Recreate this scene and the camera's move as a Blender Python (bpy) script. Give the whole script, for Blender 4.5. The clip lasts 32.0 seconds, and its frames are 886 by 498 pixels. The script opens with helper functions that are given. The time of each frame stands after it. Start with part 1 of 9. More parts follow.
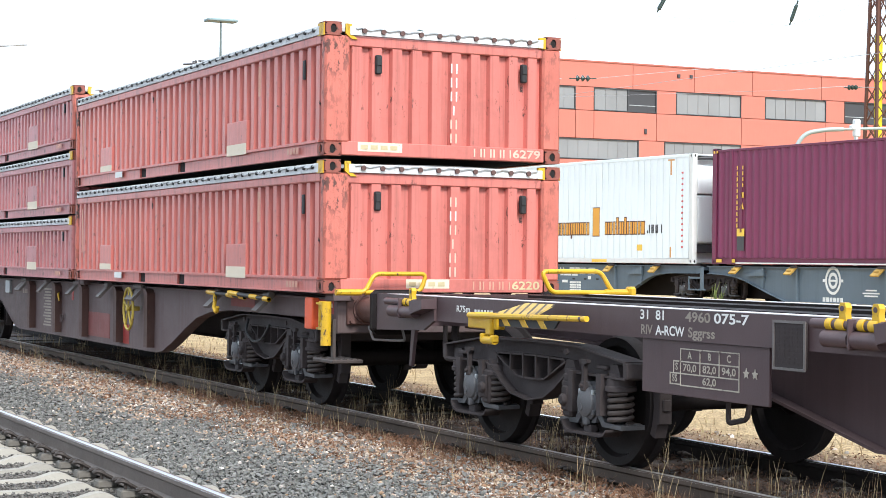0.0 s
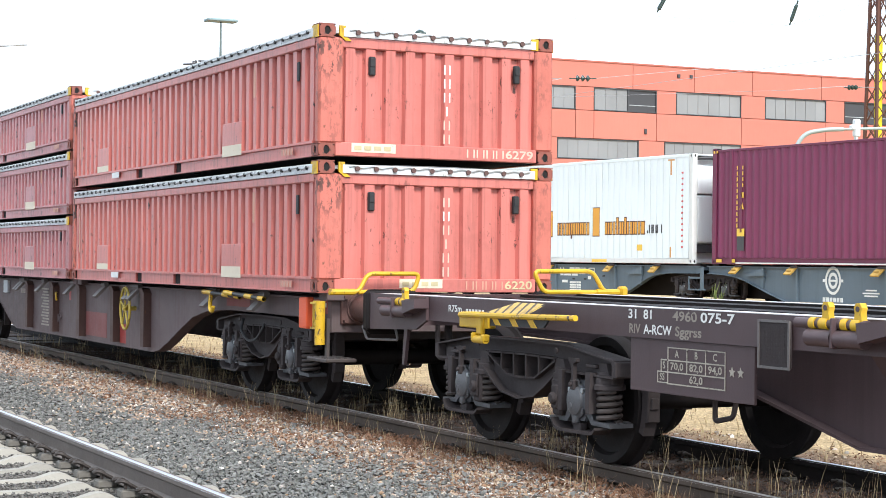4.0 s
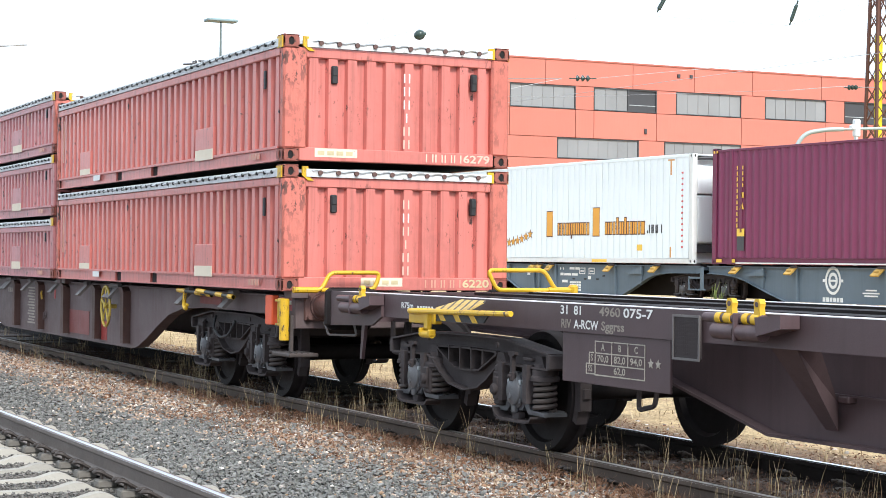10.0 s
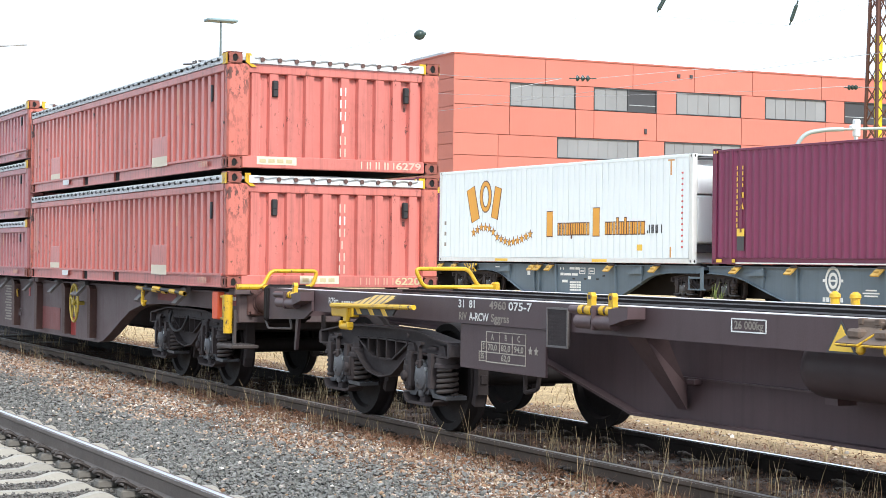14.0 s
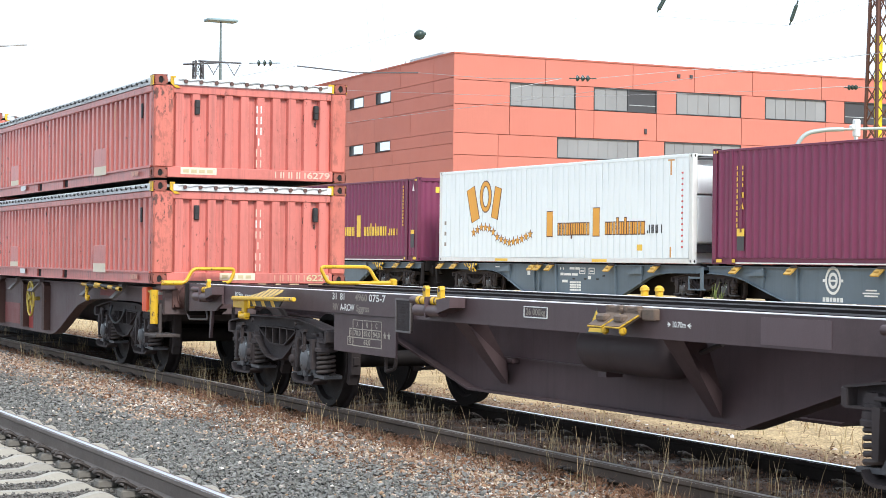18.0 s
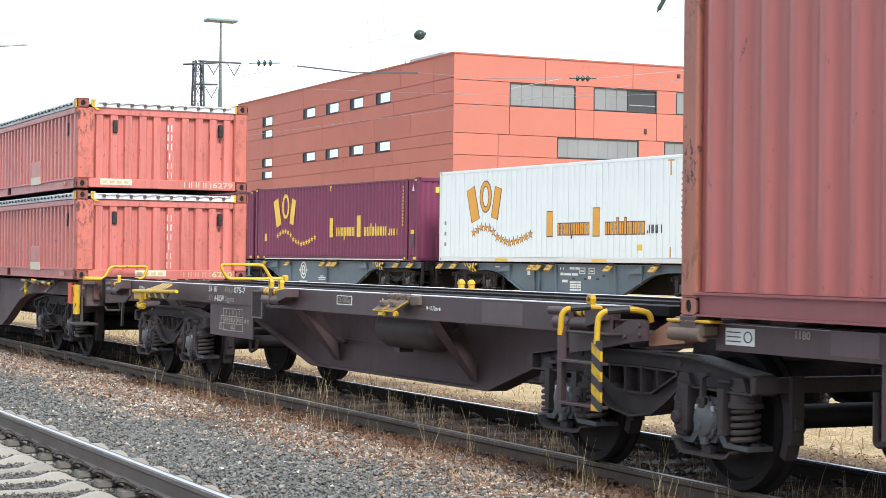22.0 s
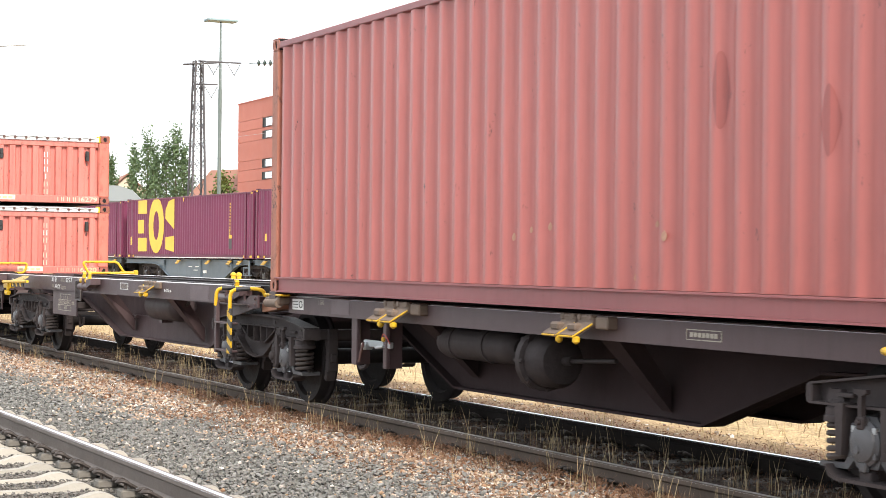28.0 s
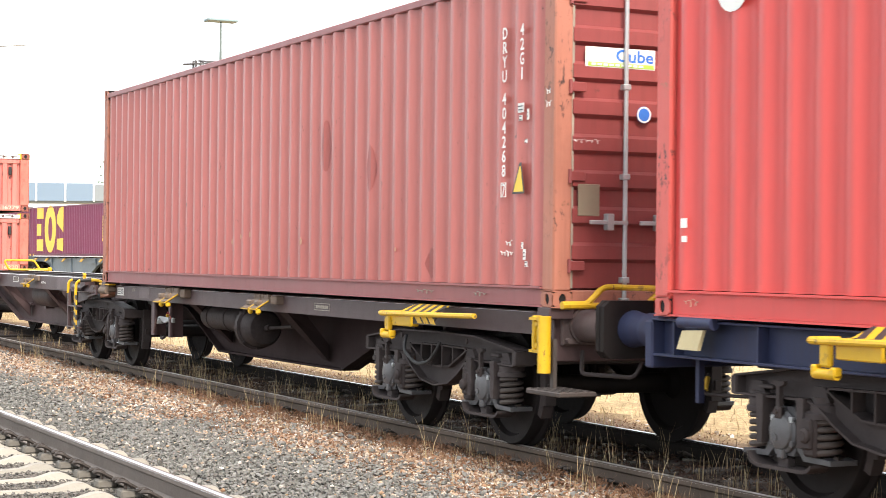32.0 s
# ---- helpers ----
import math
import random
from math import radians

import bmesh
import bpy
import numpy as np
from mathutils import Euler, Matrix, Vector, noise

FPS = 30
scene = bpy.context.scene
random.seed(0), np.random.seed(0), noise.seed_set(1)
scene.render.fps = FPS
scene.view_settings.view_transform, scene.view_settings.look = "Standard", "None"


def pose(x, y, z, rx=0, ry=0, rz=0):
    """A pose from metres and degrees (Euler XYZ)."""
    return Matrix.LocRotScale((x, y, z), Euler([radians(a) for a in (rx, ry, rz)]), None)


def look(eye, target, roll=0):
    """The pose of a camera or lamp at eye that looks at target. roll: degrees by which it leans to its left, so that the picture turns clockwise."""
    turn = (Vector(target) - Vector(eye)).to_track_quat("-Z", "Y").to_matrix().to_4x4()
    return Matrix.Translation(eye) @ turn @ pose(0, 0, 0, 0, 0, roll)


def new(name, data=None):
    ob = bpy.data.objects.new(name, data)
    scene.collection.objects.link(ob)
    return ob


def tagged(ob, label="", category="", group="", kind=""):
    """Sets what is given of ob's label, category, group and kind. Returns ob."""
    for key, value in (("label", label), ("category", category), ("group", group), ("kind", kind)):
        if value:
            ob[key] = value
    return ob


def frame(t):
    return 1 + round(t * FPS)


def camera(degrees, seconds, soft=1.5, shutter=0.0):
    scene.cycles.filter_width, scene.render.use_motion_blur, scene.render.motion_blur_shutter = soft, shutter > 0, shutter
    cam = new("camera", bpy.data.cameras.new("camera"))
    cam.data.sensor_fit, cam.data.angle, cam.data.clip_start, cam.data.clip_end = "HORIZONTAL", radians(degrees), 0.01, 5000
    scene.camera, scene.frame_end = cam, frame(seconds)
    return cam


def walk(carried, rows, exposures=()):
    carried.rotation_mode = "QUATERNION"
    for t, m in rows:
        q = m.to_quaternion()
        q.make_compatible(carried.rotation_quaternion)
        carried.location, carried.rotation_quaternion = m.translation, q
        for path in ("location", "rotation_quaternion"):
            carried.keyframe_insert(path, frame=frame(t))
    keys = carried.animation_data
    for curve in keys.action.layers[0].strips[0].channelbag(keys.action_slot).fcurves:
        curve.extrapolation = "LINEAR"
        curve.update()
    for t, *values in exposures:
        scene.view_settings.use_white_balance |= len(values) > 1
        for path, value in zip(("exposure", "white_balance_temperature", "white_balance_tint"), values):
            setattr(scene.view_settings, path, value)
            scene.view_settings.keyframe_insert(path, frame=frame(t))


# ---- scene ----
# ---- camera and walk ----
cam = camera(27.993, 32.0, soft=0.8, shutter=0.35)
YAW, PITCH = radians(25.837), radians(0.387)
EYE = Vector((0.0, 0.0, 1.44))
AIM = EYE + 10 * Vector((-math.cos(YAW) * math.cos(PITCH), math.sin(YAW) * math.cos(PITCH), math.sin(PITCH)))
VIEW = look(EYE, AIM, 0.628)
walk(cam, [(0.0, VIEW), (32.0, VIEW)], [(0, 0.97, 6250, 8), (14, 0.93, 6250, 8), (18, 0.85, 6250, 8), (22, 0.78, 6300, 8), (25, 1.05, 6750, 9), (28, 1.28, 7050, 11), (30, 1.36, 7150, 11), (32, 1.40, 7150, 11)])

# way of the moving train along its track: seconds, metres towards -X
TRAVEL = [(0, 0.0), (1, 0.016), (2, 0.053), (3, 0.1), (4, 0.148), (5, 0.204), (6, 0.285), (7, 0.41), (8, 0.576), (9, 0.798),
          (10, 1.07), (11, 1.394), (12, 1.769), (13, 2.212), (14, 2.727), (15, 3.3), (16, 3.936), (17, 4.636), (18, 5.394),
          (19, 6.215), (20, 7.095), (21, 8.041), (22, 9.053), (23, 10.129), (24, 11.261), (25, 12.451), (26, 13.711),
          (27, 15.049), (28, 16.476), (29, 17.98), (30, 19.557), (31, 21.192), (32, 22.88)]

# ---- world, sun, exposure ----
SUN_EL, SUN_AZ = 44.0, -5.5          # azimuth measured from +X towards +Y
world = bpy.data.worlds.new("overcast_sky")
scene.world = world
world.use_nodes = True
wn = world.node_tree.nodes
sky = wn.new("ShaderNodeTexSky")
sky.sky_type, sky.sun_disc = "NISHITA", False
sky.sun_elevation, sky.sun_rotation = radians(SUN_EL), radians(90 - SUN_AZ)
sky.air_density, sky.dust_density, sky.ozone_density = 1.0, 3.0, 1.0
cloud = wn.new("ShaderNodeMix")
cloud.data_type = "RGBA"
cloud.inputs["Factor"].default_value = 0.8
cloud.inputs["B"].default_value = (8.0, 8.9, 10.0, 1)
world.node_tree.links.new(sky.outputs[0], cloud.inputs["A"])
world.node_tree.links.new(cloud.outputs["Result"], wn["Background"].inputs[0])
wn["Background"].inputs[1].default_value = 0.10
sun = new("sun", bpy.data.lights.new("sun", "SUN"))
sun.data.energy, sun.data.angle, sun.data.color = 2.25, radians(16), (1.0, 0.965, 0.92)
sa, se = radians(SUN_AZ), radians(SUN_EL)
sun.matrix_world = look((60 * math.cos(sa) * math.cos(se), 60 * math.sin(sa) * math.cos(se), 60 * math.sin(se)), (0, 0, 0))


# ---- materials ----
def mat(name, col, rough=0.55, metal=0.0, var=0.25, scale=5.0, col2=None, rust=0.0, rustcol=(0.12, 0.05, 0.025),
        streak=0.0, bump=0.15, bscale=70.0, rnd=0.0, spec=0.5, rscale=4.0, chips=0.0):
    """Painted, stained or bare surface: two scales of variation, rust patches, run-down streaks, fine relief."""
    m = bpy.data.materials.new(name)
    m.use_nodes = True
    nt = m.node_tree
    N, L = nt.nodes, nt.links.new
    bs = N["Principled BSDF"]
    co = N.new("ShaderNodeTexCoord").outputs["Object"]

    def noise_tex(sc, detail=4.0, rough_=0.6, vec=co):
        t = N.new("ShaderNodeTexNoise")
        t.inputs["Scale"].default_value, t.inputs["Detail"].default_value, t.inputs["Roughness"].default_value = sc, detail, rough_
        L(vec, t.inputs["Vector"])
        return t.outputs["Fac"]

    def ramp(fac, a, b):
        r = N.new("ShaderNodeMapRange")
        r.inputs["From Min"].default_value, r.inputs["From Max"].default_value = a, b
        L(fac, r.inputs["Value"])
        return r.outputs["Result"]

    def mix(fac, a, b):
        x = N.new("ShaderNodeMix")
        x.data_type = "RGBA"
        for s, v in (("Factor", fac), ("A", a), ("B", b)):
            if hasattr(v, "links"):
                L(v, x.inputs[s])
            else:
                x.inputs[s].default_value = v if s == "Factor" else (*v, 1)
        return x.outputs["Result"]

    dark = tuple(c * (1 - var) for c in col)
    c2 = col2 or tuple(min(1, c * (1 + var * 0.5) + 0.01 * var) for c in col)
    out = mix(ramp(noise_tex(scale * 0.18, 3), 0.35, 0.65), dark, c2)
    out = mix(ramp(noise_tex(scale * 3, 6, 0.7), 0.3, 0.75), out, col)
    if streak:
        mp = N.new("ShaderNodeMapping")
        mp.inputs["Scale"].default_value = (9, 9, 0.35)
        L(co, mp.inputs["Vector"])
        f = ramp(noise_tex(1.6, 5, 0.65, mp.outputs[0]), 0.48, 0.8)
        k = N.new("ShaderNodeMath")
        k.operation = "MULTIPLY"
        k.inputs[1].default_value = streak
        L(f, k.inputs[0])
        out = mix(k.outputs[0], out, tuple(c * 0.35 + r * 0.3 for c, r in zip(col, rustcol)))
    rg = ramp(noise_tex(scale * 2, 4), 0.2, 0.9)
    if rust:
        f = ramp(noise_tex(rscale, 9, 0.72), 0.72 - 0.25 * rust, 0.76 - 0.22 * rust)
        out = mix(f, out, rustcol)
    if chips:
        mp = N.new("ShaderNodeMapping")
        mp.inputs["Scale"].default_value = (1, 1, 0.45)
        L(co, mp.inputs["Vector"])
        near = ramp(noise_tex(1.7, 2, 0.5), 0.42, 0.62)
        spot = ramp(noise_tex(16, 6, 0.75, mp.outputs[0]), 0.66 - 0.12 * chips, 0.70 - 0.12 * chips)
        k = N.new("ShaderNodeMath")
        k.operation = "MULTIPLY"
        L(near, k.inputs[0])
        L(spot, k.inputs[1])
        out = mix(k.outputs[0], out, (0.055, 0.03, 0.025))
    if rnd:
        oi = N.new("ShaderNodeObjectInfo").outputs["Random"]
        hv = N.new("ShaderNodeHueSaturation")
        L(ramp(oi, 0, 1), hv.inputs["Fac"])
        hv.inputs["Value"].default_value = 1 - rnd
        L(out, hv.inputs["Color"])
        out = hv.outputs["Color"]
    L(out, bs.inputs["Base Color"])
    rr = N.new("ShaderNodeMapRange")
    rr.inputs["To Min"].default_value, rr.inputs["To Max"].default_value = rough * 0.85, min(1, rough * 1.15)
    L(rg, rr.inputs["Value"])
    L(rr.outputs[0], bs.inputs["Roughness"])
    bs.inputs["Metallic"].default_value = metal
    bs.inputs["Specular IOR Level"].default_value = spec
    if bump:
        b = N.new("ShaderNodeBump")
        b.inputs["Strength"].default_value, b.inputs["Distance"].default_value = bump, 0.01
        L(noise_tex(bscale, 5, 0.6), b.inputs["Height"])
        L(b.outputs[0], bs.inputs["Normal"])
    return m


def island_mat(name, cols, rough=0.9, var=0.3, bump=0.3, bscale=60, translucent=0.0):
    """Many small loose pieces in one mesh: each piece takes its own colour from the range."""
    m = bpy.data.materials.new(name)
    m.use_nodes = True
    N, L = m.node_tree.nodes, m.node_tree.links.new
    bs = N["Principled BSDF"]
    r = N.new("ShaderNodeValToRGB")
    L(N.new("ShaderNodeNewGeometry").outputs["Random Per Island"], r.inputs[0])
    el = r.color_ramp.elements
    el[0].color, el[1].color = (*cols[0], 1), (*cols[-1], 1)
    for i, c in enumerate(cols[1:-1], 1):
        el.new(i / (len(cols) - 1)).color = (*c, 1)
    t = N.new("ShaderNodeTexNoise")
    t.inputs["Scale"].default_value = bscale
    t.inputs["Detail"].default_value = 5
    L(N.new("ShaderNodeTexCoord").outputs["Object"], t.inputs["Vector"])
    mul = N.new("ShaderNodeMix")
    mul.data_type, mul.blend_type = "RGBA", "MULTIPLY"
    mul.inputs["Factor"].default_value = var
    L(r.outputs[0], mul.inputs["A"])
    L(t.outputs["Color"], mul.inputs["B"])
    L(mul.outputs["Result"], bs.inputs["Base Color"])
    bs.inputs["Roughness"].default_value = rough
    if bump:
        b = N.new("ShaderNodeBump")
        b.inputs["Strength"].default_value, b.inputs["Distance"].default_value = bump, 0.01
        L(t.outputs["Fac"], b.inputs["Height"])
        L(b.outputs[0], bs.inputs["Normal"])
    return m


def striped_mat(name, a, b, ax, period, duty=0.5):
    """Slanted warning stripes in two paints, along the direction ax."""
    m = bpy.data.materials.new(name)
    m.use_nodes = True
    N, L = m.node_tree.nodes, m.node_tree.links.new
    dot = N.new("ShaderNodeVectorMath")
    dot.operation = "DOT_PRODUCT"
    dot.inputs[1].default_value = ax
    co = N.new("ShaderNodeTexCoord").outputs["Object"]
    L(co, dot.inputs[0])
    k = N.new("ShaderNodeMath")
    k.operation, k.inputs[1].default_value = "DIVIDE", period
    L(dot.outputs["Value"], k.inputs[0])
    fr = N.new("ShaderNodeMath")
    fr.operation = "FRACT"
    L(k.outputs[0], fr.inputs[0])
    gt = N.new("ShaderNodeMath")
    gt.operation, gt.inputs[1].default_value = "GREATER_THAN", duty
    L(fr.outputs[0], gt.inputs[0])
    x = N.new("ShaderNodeMix")
    x.data_type = "RGBA"
    x.inputs["A"].default_value, x.inputs["B"].default_value = (*a, 1), (*b, 1)
    L(gt.outputs[0], x.inputs["Factor"])
    t = N.new("ShaderNodeTexNoise")
    t.inputs["Scale"].default_value, t.inputs["Detail"].default_value = 14, 8
    L(co, t.inputs["Vector"])
    g = N.new("ShaderNodeMapRange")
    g.inputs["From Min"].default_value, g.inputs["From Max"].default_value, g.inputs["To Max"].default_value = 0.5, 0.75, 0.6
    L(t.outputs["Fac"], g.inputs["Value"])
    y = N.new("ShaderNodeMix")
    y.data_type = "RGBA"
    y.inputs["B"].default_value = (0.06, 0.045, 0.035, 1)
    L(g.outputs[0], y.inputs["Factor"])
    L(x.outputs["Result"], y.inputs["A"])
    L(y.outputs["Result"], N["Principled BSDF"].inputs["Base Color"])
    N["Principled BSDF"].inputs["Roughness"].default_value = 0.5
    return m


RUST = (0.10, 0.045, 0.025)
SALMON = mat("salmon_red_paint", (0.58, 0.175, 0.145), 0.38, var=0.22, scale=4, rust=0.18, rustcol=(0.11, 0.055, 0.045), streak=0.75, bump=0.12, rscale=4.5, chips=0.5)
SALMON_DARK = mat("dirty_dark_red_paint", (0.50, 0.185, 0.185), 0.42, var=0.25, scale=3, rust=0.35, rustcol=(0.08, 0.045, 0.04), streak=0.6, bump=0.15, rscale=4.0, chips=0.8)
# black that stands in for the shade in the gaps under containers
UNDER_BLACK = mat("gap_shade_black", (0.022, 0.02, 0.019), 0.9, var=0.3, scale=3, bump=0.2)
SALMON_WORN = mat("worn_salmon_paint", (0.55, 0.155, 0.115), 0.55, var=0.25, scale=5, rust=0.45, rustcol=(0.15, 0.065, 0.035), streak=0.4, bump=0.25, rscale=8.0, chips=1.3)
GRIMY_RED = mat("grimy_rusty_casting_paint", (0.30, 0.085, 0.06), 0.6, var=0.4, scale=9, rust=0.6, rustcol=(0.07, 0.035, 0.025), bump=0.25, rscale=14, chips=0.9)
TARP = mat("grey_tarpaulin", (0.66, 0.67, 0.67), 0.6, var=0.3, scale=7, streak=0.4, chips=0.5, rust=0.5, rustcol=(0.16, 0.15, 0.14), bump=0.3, bscale=25)
TARP_TOP = mat("dusty_tarpaulin", (0.45, 0.46, 0.46), 0.7, var=0.25, scale=2, bump=0.3, bscale=12)
BLACK = mat("black_rubber", (0.02, 0.02, 0.022), 0.6, var=0.3, bump=0.1)
# near-black fill that stands in for the shade inside openings
HOLLOW = mat("shade_black_hollow", (0.012, 0.01, 0.01), 0.9, var=0.3, bump=0)
YELLOW = mat("safety_yellow_paint", (0.60, 0.36, 0.015), 0.45, var=0.25, scale=8, chips=0.7, rust=0.38, rustcol=(0.10, 0.07, 0.03), bump=0.12, rscale=7)
WHITE = mat("white_stencil_paint", (0.75, 0.75, 0.72), 0.6, var=0.15, scale=9, rust=0.25, rustcol=(0.3, 0.28, 0.26), bump=0.05, rscale=18)
FADED_CREAM = mat("faded_cream_stencil", (0.58, 0.30, 0.22), 0.6, var=0.2, scale=9, rust=0.4, rustcol=(0.58, 0.13, 0.11), bump=0.05, rscale=20)
PALE_STENCIL = mat("pale_worn_stencil", (0.70, 0.47, 0.38), 0.6, var=0.2, scale=9, rust=0.4, rustcol=(0.58, 0.17, 0.14), bump=0.05, rscale=16)
PALE_PANEL = mat("cream_white_worn_panel", (0.72, 0.62, 0.48), 0.6, var=0.15, scale=9, rust=0.3, rustcol=(0.5, 0.3, 0.2), bump=0.05, rscale=14)
FADED = mat("faded_stencil_paint", (0.30, 0.26, 0.22), 0.7, var=0.3, scale=9, rust=0.5, rustcol=(0.09, 0.06, 0.055), bump=0.05, rscale=18)
STENCIL = mat("dull_worn_stencil", (0.40, 0.36, 0.30), 0.7, var=0.25, scale=9, rust=0.55, rustcol=(0.09, 0.065, 0.06), bump=0.05, rscale=20)
CREAM = mat("cream_paint", (0.55, 0.46, 0.27), 0.6, var=0.25, scale=9, rust=0.25, bump=0.1, rscale=9)
WAGON = mat("dark_brown_wagon_paint", (0.082, 0.053, 0.056), 0.45, spec=0.32, var=0.3, scale=2.5, rust=0.12, rustcol=(0.075, 0.05, 0.04), streak=0.4, bump=0.12, rscale=2)
WAGON_OLD = mat("old_brown_wagon_paint", (0.125, 0.093, 0.092), 0.65, spec=0.3, var=0.35, scale=3, rust=0.3, rustcol=(0.15, 0.035, 0.03), streak=0.5, bump=0.15, rscale=0.9)
# wagon brown darkened: shade beneath the loaded unit sits in this colour
UNDER_SHADED = mat("shade_dark_belly_paint", (0.038, 0.026, 0.027), 0.75, spec=0.08, var=0.35, scale=2, rust=0.15, rustcol=(0.05, 0.035, 0.03), streak=0.4, bump=0.15)
TANK = mat("dusty_dark_tank_paint", (0.055, 0.041, 0.043), 0.55, spec=0.2, var=0.35, scale=4, rust=0.2, rustcol=(0.09, 0.06, 0.05), bump=0.1)
UNDER_CLEAN = mat("dusty_brown_belly_paint", (0.084, 0.057, 0.060), 0.6, spec=0.18, var=0.3, scale=2, rust=0.15, rustcol=(0.06, 0.042, 0.036), streak=0.4, bump=0.12)
GREYLOCK = mat("pale_dusty_lock_iron", (0.135, 0.12, 0.115), 0.6, var=0.4, scale=12, rust=0.35, rustcol=(0.08, 0.05, 0.04), bump=0.2, rscale=9)
# near-white stands in for the sky glint along the flange tops
GLINT_FLANGE = mat("sky_glint_flange_paint", (0.62, 0.59, 0.60), 0.5, 0.0, var=0.25, scale=6, rust=0.25, rustcol=(0.10, 0.07, 0.065), bump=0.04, rscale=6)
RIBPAINT = mat("rusty_brown_rib_paint", (0.075, 0.035, 0.028), 0.65, var=0.35, scale=4, rust=0.3, bump=0.2)
REDPATCH = mat("fresh_red_patch_paint", (0.34, 0.035, 0.03), 0.5, var=0.2, scale=4, streak=0.3)
BOGIE = mat("dusty_bogie_iron", (0.050, 0.041, 0.041), 0.65, spec=0.12, var=0.5, scale=6, rust=0.25, rustcol=(0.05, 0.036, 0.03), bump=0.3, bscale=40)
AXLEBOX = mat("grey_cast_axlebox", (0.072, 0.072, 0.077), 0.36, spec=0.3, var=0.5, scale=9, rust=0.3, rustcol=(0.06, 0.05, 0.05), bump=0.25)
SPRING = mat("dusty_spring_steel", (0.062, 0.050, 0.046), 0.6, spec=0.25, var=0.45, scale=10, rust=0.3, rustcol=(0.13, 0.075, 0.045), bump=0.2)
WHEEL = mat("dark_wheel_steel", (0.018, 0.015, 0.015), 0.6, 0.0, spec=0.08, var=0.35, scale=6, bump=0.15)
TANLOCK = mat("dusty_tan_lock", (0.15, 0.105, 0.078), 0.7, var=0.35, scale=14, rust=0.4, rustcol=(0.10, 0.05, 0.03), rscale=12, bump=0.2)
BUFFER_RED = mat("rusted_buffer_sleeve", (0.11, 0.055, 0.047), 0.6, var=0.35, scale=8, rust=0.4, bump=0.3)
BOXCAR = mat("brown_red_container_paint", (0.43, 0.122, 0.106), 0.38, chips=0.25, var=0.2, scale=1.5, rust=0.1, rustcol=(0.22, 0.09, 0.06), streak=0.3, bump=0.06, rscale=6)
BOXCAR_RAIL = mat("mauve_red_rail_paint", (0.28, 0.085, 0.085), 0.45, var=0.2, scale=2, rust=0.12, streak=0.25, bump=0.06, rscale=4)
BOXCAR_POST = mat("orange_rust_post", (0.40, 0.155, 0.105), 0.6, chips=0.8, var=0.25, scale=4, rust=0.45, rustcol=(0.22, 0.10, 0.06), streak=0.5, bump=0.2, rscale=5)
DOOR_RED = mat("dark_red_door_paint", (0.24, 0.052, 0.050), 0.45, var=0.2, scale=3, rust=0.12, rustcol=(0.09, 0.035, 0.03), streak=0.3, bump=0.1)
TOUCHUP = mat("touched_up_dark_paint", (0.31, 0.082, 0.072), 0.5, var=0.15, scale=6, bump=0.05)
BRIGHT_RED = mat("bright_red_container_paint", (0.60, 0.070, 0.064), 0.42, var=0.14, scale=1.5, rust=0.08, rustcol=(0.3, 0.08, 0.06), streak=0.2, bump=0.06, rscale=6)
RED_POST = mat("worn_red_post_paint", (0.56, 0.10, 0.085), 0.5, var=0.2, scale=3, rust=0.4, rustcol=(0.30, 0.13, 0.08), streak=0.4, bump=0.15, chips=0.7)
GASKET = mat("dirty_rubber_gasket", (0.30, 0.27, 0.22), 0.7, var=0.4, scale=9, rust=0.4, bump=0.1)
GRIT = mat("dusty_grey_seat", (0.17, 0.155, 0.135), 0.95, var=0.4, scale=12, bump=0.6, bscale=60)
REPAINT = mat("paler_repainted_patch", (0.105, 0.068, 0.074), 0.45, var=0.2, scale=3, streak=0.3, bump=0.1)
BLUE_FRAME = mat("dark_blue_wagon_paint", (0.028, 0.035, 0.078), 0.55, spec=0.25, var=0.3, scale=3, rust=0.15, streak=0.4, bump=0.15)
ZINC = mat("galvanised_steel", (0.42, 0.44, 0.45), 0.45, 0.5, var=0.2, scale=8, rust=0.15, rustcol=(0.2, 0.14, 0.1), bump=0.1)
PURPLE = mat("purple_container_paint", (0.175, 0.027, 0.078), 0.5, var=0.15, scale=1.5, streak=0.2, bump=0.05)
PURPLE_RAIL = mat("purple_rail_paint", (0.145, 0.024, 0.064), 0.5, var=0.2, scale=2, rust=0.1, streak=0.2)
REEFER = mat("white_reefer_panel", (0.77, 0.82, 0.84), 0.4, var=0.05, scale=1.5, streak=0.08, bump=0.03)
REEFER_DULL = mat("off_white_frame_paint", (0.70, 0.71, 0.70), 0.5, var=0.12, scale=3, rust=0.15, rustcol=(0.4, 0.3, 0.2), streak=0.2)
GOLD = mat("golden_yellow_vinyl", (0.80, 0.52, 0.06), 0.5, var=0.1, bump=0.02)
AMBER = mat("amber_orange_vinyl", (0.72, 0.34, 0.04), 0.5, var=0.1, bump=0.02)
UMBER = mat("dark_outline_vinyl", (0.09, 0.03, 0.02), 0.5, var=0.1, bump=0.02)
PLATE = mat("dull_brass_plate", (0.27, 0.23, 0.165), 0.5, 0.3, var=0.2, scale=9, rust=0.2, bump=0.05)
CHARCOAL = mat("charcoal_vinyl", (0.05, 0.05, 0.055), 0.5, var=0.1, bump=0.02)
